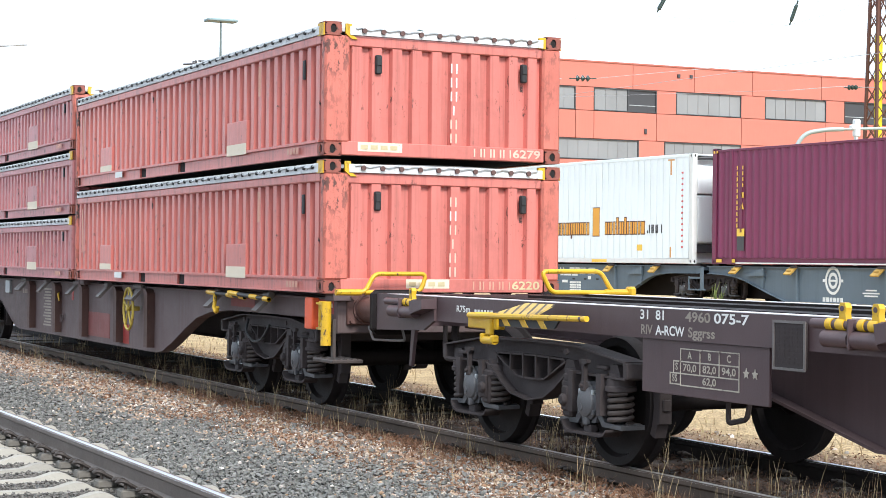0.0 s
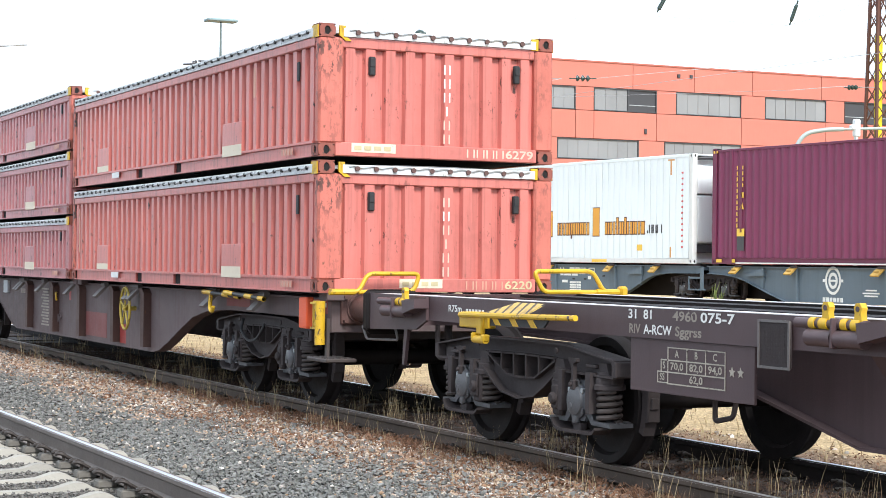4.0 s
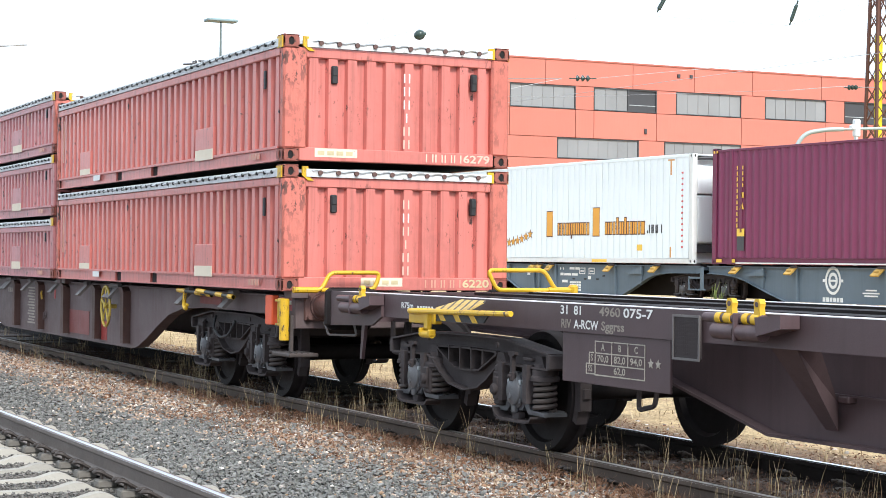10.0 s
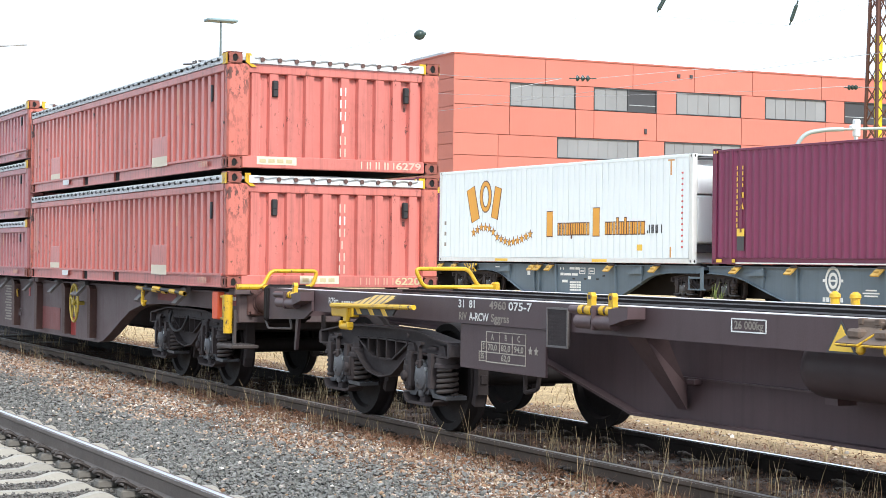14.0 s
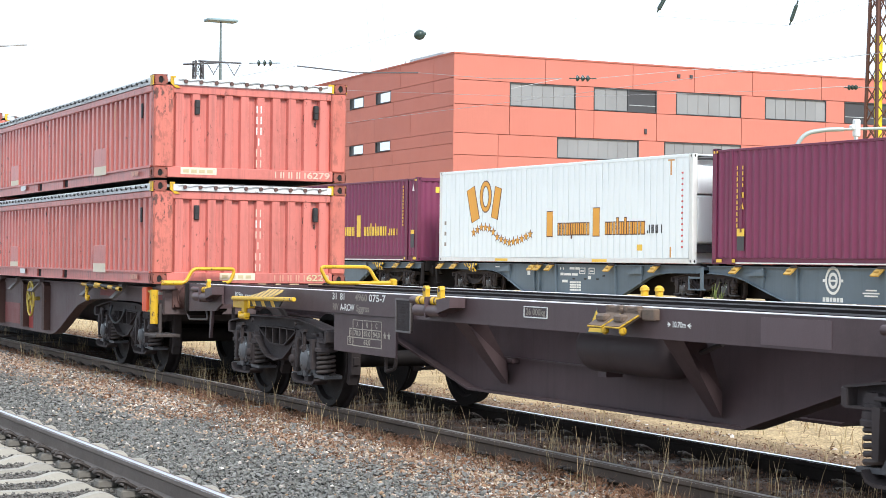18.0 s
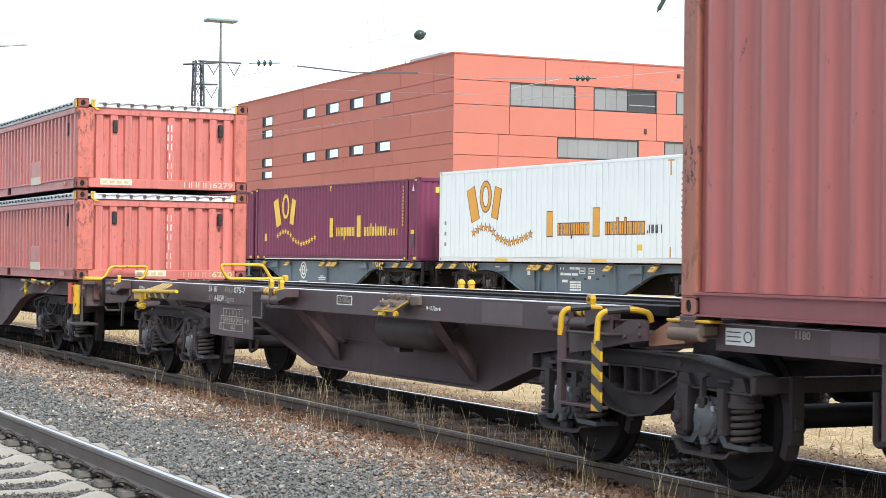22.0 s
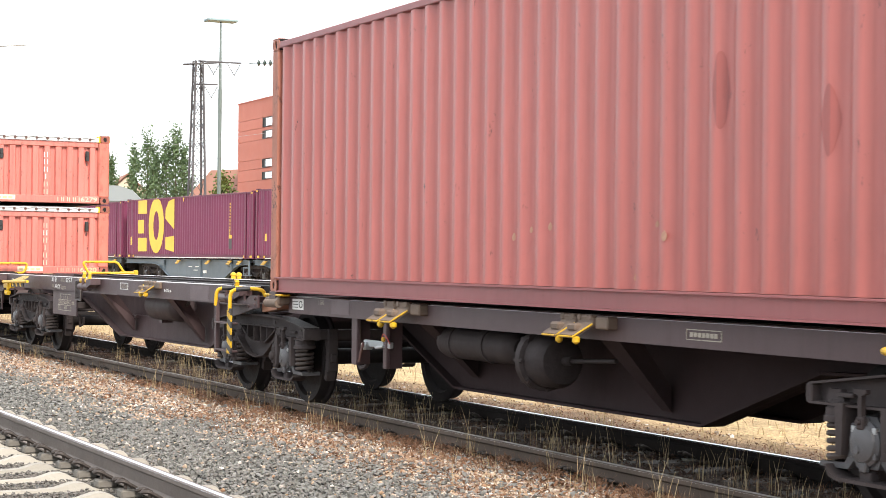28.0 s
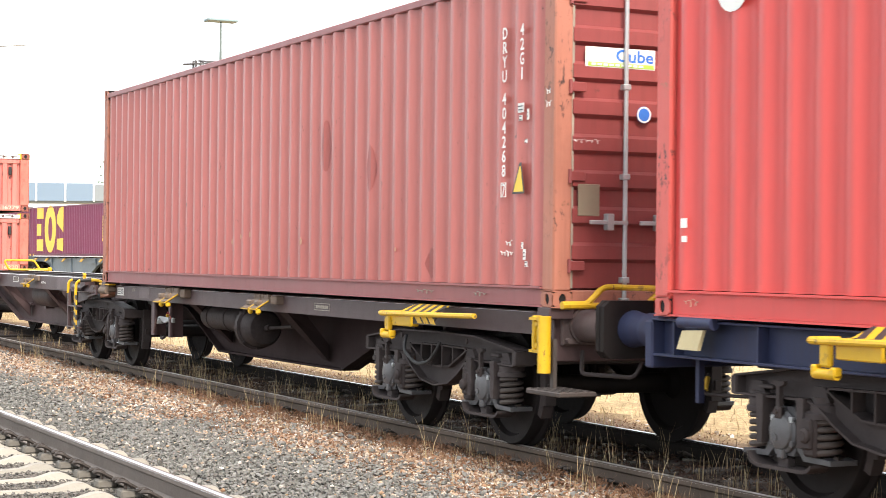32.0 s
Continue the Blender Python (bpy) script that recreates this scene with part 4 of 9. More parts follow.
def yellow_post(wagon, x, step_dx, red=None):
    """Yellow bolted post at the wagon's corner with the shunter's step hung beneath."""
    s = Shape().cyl((x, -1.33, 0.66), (x, -1.33, 1.06), 0.048, 14)
    s.box(x - 0.17, x - 0.13, -1.34, -1.27, 0.80, 1.06, 0.008)
    s.box(x - 0.17, x - 0.02, -1.325, -1.31, 0.80, 1.06, 0.004)
    s.box(x - 0.17, x + 0.02, -1.36, -1.30, 0.80, 0.82)
    s.box(x - 0.17, x + 0.02, -1.36, -1.30, 1.03, 1.05)
    for z in (0.85, 1.0):
        s.cyl((x - 0.095, -1.31, z), (x - 0.095, -1.345, z), 0.02, 6)
    part("corner_post", s, YELLOW, wagon, "yellow scratched tubular post")
    if red:
        part("tail_lamp_bracket", Shape().box(x - 0.62, x - 0.42, -1.30, -1.22, 0.79, 1.085, 0.012), red, wagon, "orange-red painted bracket")
    s = Shape().box(x + 0.0, x + 0.045, -1.28, -1.25, 0.52, 0.9)
    s.box(x - 0.13 if step_dx < 0 else x - 0.10, x + 0.38, -1.42, -1.12, 0.515, 0.55, 0.008)
    st = part("step", s, SPRING, wagon, "ribbed grey steel step")
    for i in range(5):
        part("tread_rib", Shape().box(x - 0.09, x + 0.37, -1.41 + i * 0.06, -1.395 + i * 0.06, 0.55, 0.556), SPRING, st)


def roof_arc(W, H, rise, n=8):
    return [(W * (i / n - 0.5), H + rise * math.sin(math.pi * i / n)) for i in range(n + 1)]


# ---- half-height open containers with tarpaulins ----
def half_height(name, label, at, L, W, H, number, plate, group, paint=SALMON, worn=SALMON_WORN):
    c = thing(name, label, "container", at, 0, group)
    h = W / 2
    zr, zh = 0.135, H - 0.115               # top of bottom rail, underside of tarp edge
    for x0, x1 in ((0, 0.11), (L - 0.11, L)):
        for sy in (-1, 1):
            wy = 0.25 if (x0 > 0 and sy < 0) else 0.2
            y0, y1 = sorted((sy * h, sy * (h - wy)))
            part("corner_post", Shape().box(x0, x1, y0, y1, 0.118, H - 0.118, 0.02), worn, c, "chipped and rusty corner post")
    castings(c, L, W, H, GRIMY_RED)
    for sy in (-1, 1):
        part("corner_marking", Shape().box(L - 0.17, L - 0.02, sy * (h + 0.004) - 0.006, sy * (h + 0.004) + 0.006, H - 0.125, H - 0.01), YELLOW, c, "yellow corner marking")
        part("corner_marking", Shape().prism([(sy * (h - 0.20), H - 0.01), (sy * (h - 0.26), H - 0.01), (sy * (h - 0.27), H - 0.11), (sy * (h - 0.32), H - 0.15), (sy * (h - 0.26), H - 0.15), (sy * (h - 0.20), H - 0.10)] if sy < 0 else
                [(h - 0.24, H - 0.01), (h - 0.17, H - 0.01), (h - 0.17, H - 0.12), (h - 0.24, H - 0.12)], L - 0.02, L + 0.004, "x"), YELLOW, c, "yellow corner marking")
    # sides
    for sy in (-1, 1):
        yo = sy * h
        part("side_panel", Shape().corrugated(0.11, L - 0.11, zr, H - 0.19, sy * (h - 0.018), sy * (h - 0.095), 0.222, outer=0.42, slope=0.10), paint, c)
        part("top_rail", Shape().box(0.11, L - 0.11, min(yo, yo - sy * 0.08), max(yo, yo - sy * 0.08), H - 0.20, zh, 0.01), paint, c)
        s = Shape()
        cuts = [0.16, L * 0.335, L * 0.335 + 0.26, L * 0.505, L * 0.505 + 0.26, L - 0.16]
        for a, b in ((cuts[0], cuts[1]), (cuts[2], cuts[3]), (cuts[4], cuts[5])):
            s.box(a, b, min(yo - sy * 0.028, yo - sy * 0.06), max(yo - sy * 0.028, yo - sy * 0.06), 0.005, zr, 0.004)
        s.box(0.16, L - 0.16, min(yo, yo - sy * 0.06), max(yo, yo - sy * 0.06), zr - 0.012, zr + 0.012)
        s.box(0.16, L - 0.16, min(yo, yo - sy * 0.06), max(yo, yo - sy * 0.06), 0.0, 0.012)
        part("bottom_rail", s, paint, c)
        # solid black boxes give the pockets their inner shade
        part("fork_pocket", Shape().box(L * 0.33, L * 0.335 + 0.30, min(yo - sy * 0.25, yo - sy * 0.055), max(yo - sy * 0.25, yo - sy * 0.055), 0.0, zr), HOLLOW, c)
        part("fork_pocket", Shape().box(L * 0.50, L * 0.505 + 0.30, min(yo - sy * 0.25, yo - sy * 0.055), max(yo - sy * 0.25, yo - sy * 0.055), 0.0, zr), HOLLOW, c)
        for a, w in ((L * 0.145, 0.55), (L * 0.70, 0.62)):
            p = part("patch_plate", Shape().box(a, a + w, min(yo, yo - sy * 0.05), max(yo, yo - sy * 0.05), 0.14, 0.46, 0.006), paint, c, "flat welded lifting plate")
            part("patch_marking", Shape().box(a + 0.01, a + w - 0.01, yo + sy * 0.001 - 0.003, yo + sy * 0.001 + 0.003, 0.11 if a > 3 else 0.15, 0.225), PALE_PANEL, p, "cream painted band")
        s = Shape()
        s.box(0.13, L - 0.13, yo + sy * 0.006 - 0.006, yo + sy * 0.006 + 0.006, zh, H - 0.03, 0.003)
        part("tarpaulin_edge", s, TARP, c, "pale grey lashed tarpaulin edge")
        stud = Shape().cyl((0, 0.0, 0), (0, sy * 0.022, 0), 0.018, 7)
        me = mesh_of("lashing_stud", stud, BLACK)
        for i in range(41 if sy < 0 else 0):
            part("lashing_stud", me, None, c, at=(0.25 + (L - 0.5) * i / 40, yo + sy * 0.010, H - 0.065))
        part("rope", Shape().tube([(0.2 + (L - 0.4) * i / 60, yo + sy * 0.022, H - 0.06 + 0.012 * math.sin(i * 2.1)) for i in range(61)], 0.008, 5), ZINC, c)
    # ends
    for x, sx in ((L, 1), (0, -1)):
        xi = x - sx * 0.05
        part("end_panel", Shape().corrugated(-h + 0.22, h - 0.2, zr, H - 0.20, x - sx * 0.022, x - sx * 0.07, 0.215, "y", outer=0.46, slope=0.09), paint, c)
        part("end_header", Shape().box(min(x - sx * 0.10, x - sx * 0.012), max(x - sx * 0.10, x - sx * 0.012), -h + 0.2, h - 0.2, H - 0.215, zh, 0.01), paint, c)
        part("end_sill", Shape().box(min(x - sx * 0.10, x - sx * 0.01), max(x - sx * 0.10, x - sx * 0.01), -h + 0.17, h - 0.17, 0.005, zr, 0.008), paint, c)
        part("tarpaulin_end_edge", Shape().box(min(x, x + sx * 0.012), max(x, x + sx * 0.012), -h + 0.24, h - 0.2, zh, H - 0.035, 0.003), TARP, c, "pale grey lashed tarpaulin edge")
        me = mesh_of("lashing_ring", Shape().cyl((0, 0, 0), (sx * 0.024, 0, 0), 0.024, 9), BUFFER_RED)
        for i in range(10):
            part("lashing_ring", me, None, c, at=(x + sx * 0.01, -h + 0.38 + (W - 0.74) * i / 9, H - 0.07))
        part("rope", Shape().tube([(x + sx * 0.02, -h + 0.3 + (W - 0.56) * i / 40, H - 0.055 + 0.01 * math.sin(i * 1.6)) for i in range(41)], 0.007, 5), ZINC, c)
    s = Shape()
    arc = roof_arc(W - 0.02, H - 0.045, 0.03)
    s.prism(arc + [(W / 2 - 0.02, H - 0.07), (-W / 2 + 0.02, H - 0.07)], 0.12, L - 0.12, "x")
    part("tarpaulin", s, TARP_TOP, c, "dusty grey tarpaulin roof")
    # floor pan blackened so the gap below looks shadowed
    part("floor_pan", Shape().box(0.1, L - 0.1, -h + 0.06, h - 0.06, 0.012, 0.12), UNDER_BLACK, c, "underside blackened for the shaded gap")
    # vents, writing
    for y in (-0.70, 0.83):
        s = Shape().box(L - 0.035, L + 0.012, y - 0.032, y + 0.032, H * 0.625, H * 0.77, 0.01)
        s.box(L + 0.01, L + 0.02, y - 0.026, y + 0.026, H * 0.69, H * 0.755, 0.004)
        part("vent", s, BLACK, c, "black plastic vent")
    part("vent", Shape().box(L - 0.60, L - 0.545, -h + 0.012, -h + 0.03, H * 0.60, H * 0.75, 0.006), BLACK, c, "black plastic vent")
    if number:
        bright = number == "6279"
        for i, kind in enumerate(("pair", "pair", "pair", "post", "pair", "pair")):
            row_marks("stencil_mark", mark(kind, 0.055, H * 0.67 - i * H * 0.108, 0.068, 0.085, 0.014), WHITE if i < (4 if bright else 2) and (bright or i == 1) else PALE_STENCIL, c, "+x", L - 0.0215, label="worn white stencil shape")
        for i, kind in enumerate(("pair", "pair", "pair", "pair")):
            row_marks("stencil_mark", mark(kind, 0.30 + 0.105 * i, 0.035, 0.085, 0.075, 0.015), PALE_STENCIL if bright else FADED_CREAM, c, "+x", L - 0.009, label="faded stencil shape")
        write(number, 0.075, PALE_STENCIL if bright else CREAM, c, (L - 0.005, 0.87, 0.072), "+x", 0.30, label="cream stencilled number")
        bars([(plate, plate + 0.45, 0.045, 0.13)], PALE_PANEL, c, "+x", L - 0.0095, "number_panel", "cream worn panel with unread marks")
        bars([(plate + 0.03 + 0.1 * i, plate + 0.10 + 0.1 * i, 0.065, 0.105) for i in range(4)], CREAM, c, "+x", L - 0.006)
    bars([(L - 0.95 + 0.08 * i, L - 0.895 + 0.08 * i, 0.04, 0.10) for i in range(4)], FADED_CREAM, c, "-y", -h - 0.001, label="faded stencil shapes")
    bars([(L * 0.225, L * 0.225 + 0.32, 0.05, 0.12)], WHITE, c, "-y", -h - 0.001, "number_panel", "white worn panel")
    bars([(L * 0.035, L * 0.035 + 0.05, H * 0.3, H * 0.78)], FADED_CREAM, c, "-y", -h + 0.018)
    bars([(L * 0.80, L * 0.80 + 0.06, H * 0.55, H * 0.80)], FADED_CREAM, c, "-y", -h + 0.018)
    MOVING.append(c)
    return c


HL, HW = 9.125, 2.47
half_height("half_height_container", "upper salmon-red half-height container with grey tarpaulin, stacked", (-15.09 - HL, 7.325, 2.40), HL, HW, 1.225, "6279", -0.90, "half-height containers")
half_height("half_height_container", "lower salmon-red half-height container with grey tarpaulin, on wagon", (-15.09 - HL, 7.33, 1.135), HL, HW, 1.225, "6220", -0.40, "half-height containers")
for i in range(3):
    half_height("low_container", "low weathered red tarpaulin container in a stack of three", (-24.36 - HL, 7.325, 1.135 + 0.905 * i), HL, HW, 0.875, "", 0, "low containers", SALMON_DARK, SALMON_DARK if i < 2 else SALMON_WORN)

# ---- brown-red forty-foot container ----
BL = 12.192
brown = box_container("dry_container", "faded brown-red corrugated container with rusty corner posts", (-0.376, 7.45, 1.115), BL, 2.53, BOXCAR, BOXCAR_RAIL, BOXCAR_POST, doors=True, zb=0.152)
MOVING.append(brown)
nb = -1.219
red = box_container("red_container", "bright red corrugated container with rusty edges on blue wagon", (13.15, 7.45, 1.105), BL, 2.591, BRIGHT_RED, BRIGHT_RED, RED_POST)
MOVING.append(red)


# ---- brown articulated flat wagon: an empty unit and a loaded unit on a shared middle bogie ----
def frame_unit(w, base, x0, x1, belly, z0, z1, braces, under):
    """Side sills, centre sill with its deep belly, cross-beams and outriggers of one unit."""
    at = (-base, 0, 0)
    for sy in (-1, 1):
        s = Shape().box(x0, x1, sy * 1.06 - 0.012, sy * 1.06 + 0.012, z0, z1)
        s.box(x0, x1, sy * 1.0 - 0.07, sy * 1.0 + 0.07, z1 - 0.014, z1, 0.004)
        s.box(x0, x1, sy * 1.0 - 0.07, sy * 1.0 + 0.07, z0, z0 + 0.014, 0.004)
        part("side_sill", s, WAGON, w, "dark brown steel side sill", at)
    for sy in (-1, 1):
        s, flanges = Shape().prism(belly, sy * 0.42 - 0.012, sy * 0.42 + 0.012), []
        for (xa, za), (xb, zb) in zip(belly, belly[1:]):
            if max(za, zb) < z1 - 0.05 or abs(xb - xa) > 0.4 and min(za, zb) < 0.9:
                d = Vector((xb - xa, zb - za))
                nx, nz = -d.y / d.length * 0.02, d.x / d.length * 0.02
                flanges.append(Shape().prism([(xa, za), (xb, zb), (xb + nx, zb + nz), (xa + nx, za + nz)], sy * 0.42 - 0.10, sy * 0.42 + 0.10))
        for f in flanges:
            part("sill_flange", f, under, w, "", at)
        part("centre_sill_web", s, under, w, "deep fish-bellied centre sill", at)
    # shade between beams and sky glint on flanges are put into their colours
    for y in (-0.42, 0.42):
        beam = part("deck_beam", Shape().box(x0 + 0.15, x1 - 0.1, y - 0.15, y + 0.15, z1 - 0.075, z1 - 0.006), WHEEL, w, "near-black beam for the shaded deck gap", at)
        part("worn_flange", Shape().box(x0 + 0.15, x1 - 0.1, y - 0.14, y + 0.14, z1 - 0.006, z1 + 0.003), GLINT_FLANGE, beam, "pale strip for the sky glint on the flange", at)
    # thin near-black beams added to draw the shaded gap lines
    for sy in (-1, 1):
        part("liner_beam", Shape().box(x0 + 0.15, x1 - 0.1, sy * 0.88 - 0.02, sy * 0.88 + 0.02, z1 - 0.05, z1 + 0.002), WHEEL, w, "near-black beam for the shaded deck gap", at)
        part("worn_flange", Shape().box(x0 + 0.02, x1 - 0.02, sy * 0.995 - 0.072, sy * 0.995 + 0.072, z1 - 0.004, z1 + 0.004), GLINT_FLANGE, w, "pale strip for the sky glint on the flange", at)
    n = 6
    for i in range(n):
        x = x0 + 0.5 + (x1 - x0 - 1.0) * i / (n - 1)
        part("cross_beam", Shape().box(x - 0.06, x + 0.06, -1.05, 1.05, z0 + 0.02, z1 - 0.11, 0.006), under, w, "", at)
    for xs, xe, ze in braces:
        for sy in (-1, 1):
            a, b = Vector((xs, sy * 1.0, z0 + 0.01)), Vector((xe, sy * 0.47, ze))
            s = Shape()
            s.add([(a.x - 0.13, a.y, a.z), (a.x + 0.13, a.y, a.z), (b.x + 0.06, b.y, b.z), (b.x - 0.06, b.y, b.z),
                   (a.x - 0.13, a.y - sy * 0.16, a.z + 0.03), (a.x + 0.13, a.y - sy * 0.16, a.z + 0.03), (b.x + 0.06, b.y, b.z + 0.17), (b.x - 0.06, b.y, b.z + 0.17)],
                  [(0, 1, 2, 3), (7, 6, 5, 4), (0, 4, 5, 1), (1, 5, 6, 2), (2, 6, 7, 3), (3, 7, 4, 0)])
            part("outrigger_brace", s, under, w, "slanted outrigger brace", at)


W2 = -14.6
flat = thing("articulated_flat_wagon", "dark brown articulated container wagon, front unit empty", "wagon", (W2, YT, 0))
MOVING.append(flat)
A2 = (-W2, 0, 0)
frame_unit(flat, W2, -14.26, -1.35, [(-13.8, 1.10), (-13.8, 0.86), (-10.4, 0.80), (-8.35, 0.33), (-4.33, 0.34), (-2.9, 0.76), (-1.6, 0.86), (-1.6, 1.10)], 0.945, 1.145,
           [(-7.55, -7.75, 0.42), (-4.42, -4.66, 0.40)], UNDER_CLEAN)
# loaded unit takes the darker belly colour for its container's shade
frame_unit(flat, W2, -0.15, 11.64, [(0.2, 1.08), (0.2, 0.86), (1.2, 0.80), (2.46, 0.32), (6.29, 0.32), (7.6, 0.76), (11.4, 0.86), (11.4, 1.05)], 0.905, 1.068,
           [(2.86, 2.79, 0.44), (5.86, 5.80, 0.39)], UNDER_SHADED)
for cx in (-11.70, -1.185, 9.58):
    bogie(flat, cx, W2, hose=cx > 5)
# headstocks, buffers
s = Shape().prism([(-1.07, 0.86), (1.07, 0.86), (1.07, 1.14), (-1.07, 1.14)], -14.36, -14.26, "x")
s.prism([(-14.38, 0.83), (-13.42, 0.86), (-13.21, 0.945), (-13.21, 1.14), (-14.38, 1.15)], -1.10, -1.075)
part("headstock", s, WAGON, flat, "dark brown headstock beam", A2)
part("headstock", Shape().box(11.62, 11.72, -1.12, 1.12, 0.72, 1.09, 0.01), WAGON, flat, "dark brown headstock beam", A2)
for y in (-1.13, 0.58):
    part("buffer_plate", Shape().box(-14.46, -14.385, y, y + 0.50, 0.82, 1.165, 0.02), WHEEL, flat, "dark square buffer plate", A2)
part("coupling_hook", Shape().tube(bent([(-14.6, 0, 0.95), (-15.0, 0, 0.95), (-15.05, 0, 0.75), (-15.0, 0, 0.62)], 0.1), 0.04, 8).box(-14.9, -14.4, -0.06, 0.06, 0.9, 1.0, 0.01), WHEEL, flat, "", A2)
for y in (-0.88, 0.88):
    buffer(flat, 11.72 - W2, y, 1, 0.58, WAGON_OLD)


def P2(name, s, m, label=""):
    return part(name, s, m, flat, label, A2)


# grab irons, rails and steps
P2("handrail", Shape().tube(bent([(-14.15, 1.40, 1.165), (-14.15, 1.18, 1.165), (-14.15, 1.05, 1.36), (-14.15, 0.43, 1.355), (-14.15, 0.53, 1.165), (-14.15, 1.18, 1.165)], 0.06), 0.022, 9).tube([(-14.15, 1.10, 1.165), (-14.15, 1.40, 1.165)], 0.03, 9)
   .box(-14.20, -14.10, 1.34, 1.42, 1.12, 1.22, 0.02), YELLOW, "yellow bent tube handrail")
P2("uncoupling_lever", Shape().tube(bent([(-14.78, -1.0, 0.84), (-14.68, -1.0, 0.725), (-13.99, -1.0, 0.745), (-14.05, -1.0, 0.84)], 0.04), 0.0115, 7), GREYLOCK, "bent grey lever with yellow end")
P2("brake_pipe", Shape().tube(bent([(-13.4, -0.9, 0.9), (-13.4, -0.9, 0.62), (-12.9, -0.7, 0.62), (-12.9, -0.7, 0.85)], 0.06), 0.022, 7), BOGIE)
P2("draw_bracket", Shape().prism([(-13.75, 0.93), (-13.67, 0.93), (-13.755, 0.545), (-13.795, 0.545)], -1.05, -1.02), WAGON)
clamp(flat, -13.62 - W2, 1.125, -1.22, pegs=(0.12,))
clamp(flat, -7.70 - W2, 1.148, -1.22)
clamp(flat, -4.78 - W2, 1.10, -1.13, up=False, body=TANLOCK, k=0.78)
clamp(flat, -1.75 - W2, 1.13, -1.18, pegs=(0.16,))
for x in (-7.92, -1.95):
    P2("container_lock", Shape().box(x - 0.2, x + 0.2, 1.04, 1.12, 1.12, 1.15, 0.01).lathe([(0.035, 0), (0.035, 0.05), (0.045, 0.06), (0.04, 0.085), (0.015, 0.105)], (x - 0.12, 1.08, 1.14), (0, 0, 1), 12).lathe([(0.035, 0), (0.035, 0.05), (0.045, 0.06), (0.04, 0.085), (0.015, 0.105)], (x + 0.12, 1.08, 1.14), (0, 0, 1), 12), YELLOW, "yellow raised container spigots")
clamp(flat, 2.70 - W2, 1.028, -1.17, up=False, body=TANLOCK, k=0.92)
clamp(flat, 5.76 - W2, 1.025, -1.17, up=False, body=TANLOCK, k=0.82)
P2("container_lock", Shape().box(-0.50, -0.12, -1.20, -1.06, 0.98, 1.07, 0.02).cyl((-0.48, -1.18, 1.0), (-0.14, -1.18, 1.0), 0.045, 10).box(-0.52, -0.04, -1.20, -1.10, 1.072, 1.092, 0.006, 1), [TANLOCK, YELLOW], "tan folded lock with yellow top edge")
warning_step(flat, -11.95 - W2, 1.065, (-0.07, 0.40), 0.30, (0.50, 0.92, 0.075), 1.30, WARN_TREAD)
warning_step(flat, 9.28 - W2, 1.03)
yellow_post(flat, 11.95 - W2, 1)
# marking plate and mesh pocket
P2("marking_plate", Shape().box(-10.08, -8.67, -1.055, -1.035, 0.59, 0.945, 0.004), WAGON, "dark brown hanging data plate")
s = Shape()
for a, b, c, d in ((-9.62, -8.97, 0.890, 0.897), (-9.70, -8.97, 0.808, 0.816), (-9.74, -8.97, 0.730, 0.738), (-9.62, -8.97, 0.655, 0.663),
                   (-9.62, -9.612, 0.66, 0.895), (-8.978, -8.97, 0.66, 0.895), (-9.40, -9.392, 0.735, 0.895), (-9.19, -9.182, 0.735, 0.895),
                   (-9.70, -9.692, 0.735, 0.812), (-9.74, -9.732, 0.665, 0.735), (-9.74, -9.62, 0.660, 0.667)):
    s.box(a, b, -1.060, -1.057, c, d)
P2("load_table", s, STENCIL, "faded cream load table")
for t, x, z in (("A", -9.51, 0.853), ("B", -9.29, 0.853), ("C", -9.08, 0.853), ("S", -9.66, 0.775), ("70,0", -9.51, 0.773), ("82,0", -9.29, 0.773), ("94,0", -9.08, 0.773), ("SS", -9.68, 0.70), ("62,0", -9.29, 0.697)):
    write(t, 0.045, STENCIL, flat, (x - W2, -1.0605, z), width=0.15 if len(t) > 3 else None)
P2("star_marks", Shape().prism([(-8.90 + 0.035 * (1 if i % 2 == 0 else 0.45) * math.sin(math.pi * i / 5), 0.775 + 0.035 * (1 if i % 2 == 0 else 0.45) * math.cos(math.pi * i / 5)) for i in range(10)], -1.060, -1.057)
   .prism([(-8.81 + 0.035 * (1 if i % 2 == 0 else 0.45) * math.sin(math.pi * i / 5), 0.775 + 0.035 * (1 if i % 2 == 0 else 0.45) * math.cos(math.pi * i / 5)) for i in range(10)], -1.060, -1.057), STENCIL)
for t, x, z, h, m, wd in (("R75m", -12.72, 1.055, 0.05, WHITE, 0.24), ("31", -10.02, 1.098, 0.06, WHITE, 0.10), ("81", -9.83, 1.098, 0.06, WHITE, 0.10), ("4960", -9.40, 1.098, 0.06, FADED, 0.28),
                          ("075-7", -9.04, 1.098, 0.06, WHITE, 0.37), ("RIV", -10.0, 1.0, 0.06, FADED, 0.14), ("A-RCW", -9.72, 1.0, 0.06, WHITE, 0.34), ("Sggrss", -9.36, 1.0, 0.06, FADED, 0.30),
                          ("26 000kg", -6.13, 1.068, 0.048, FADED, 0.30), ("10.70m", -4.22, 1.045, 0.036, WHITE, 0.15), ("1180", 0.72, 1.03, 0.045, FADED, 0.14)):
    write(t, h, m, flat, (x - W2, -1.0755, z), width=wd)
bars([(-12.52 + 0.055 * i - W2, -12.49 + 0.055 * i - W2, 1.035, 1.06) for i in range(6)], WHITE, flat, "-y", -1.0735)
s = Shape()
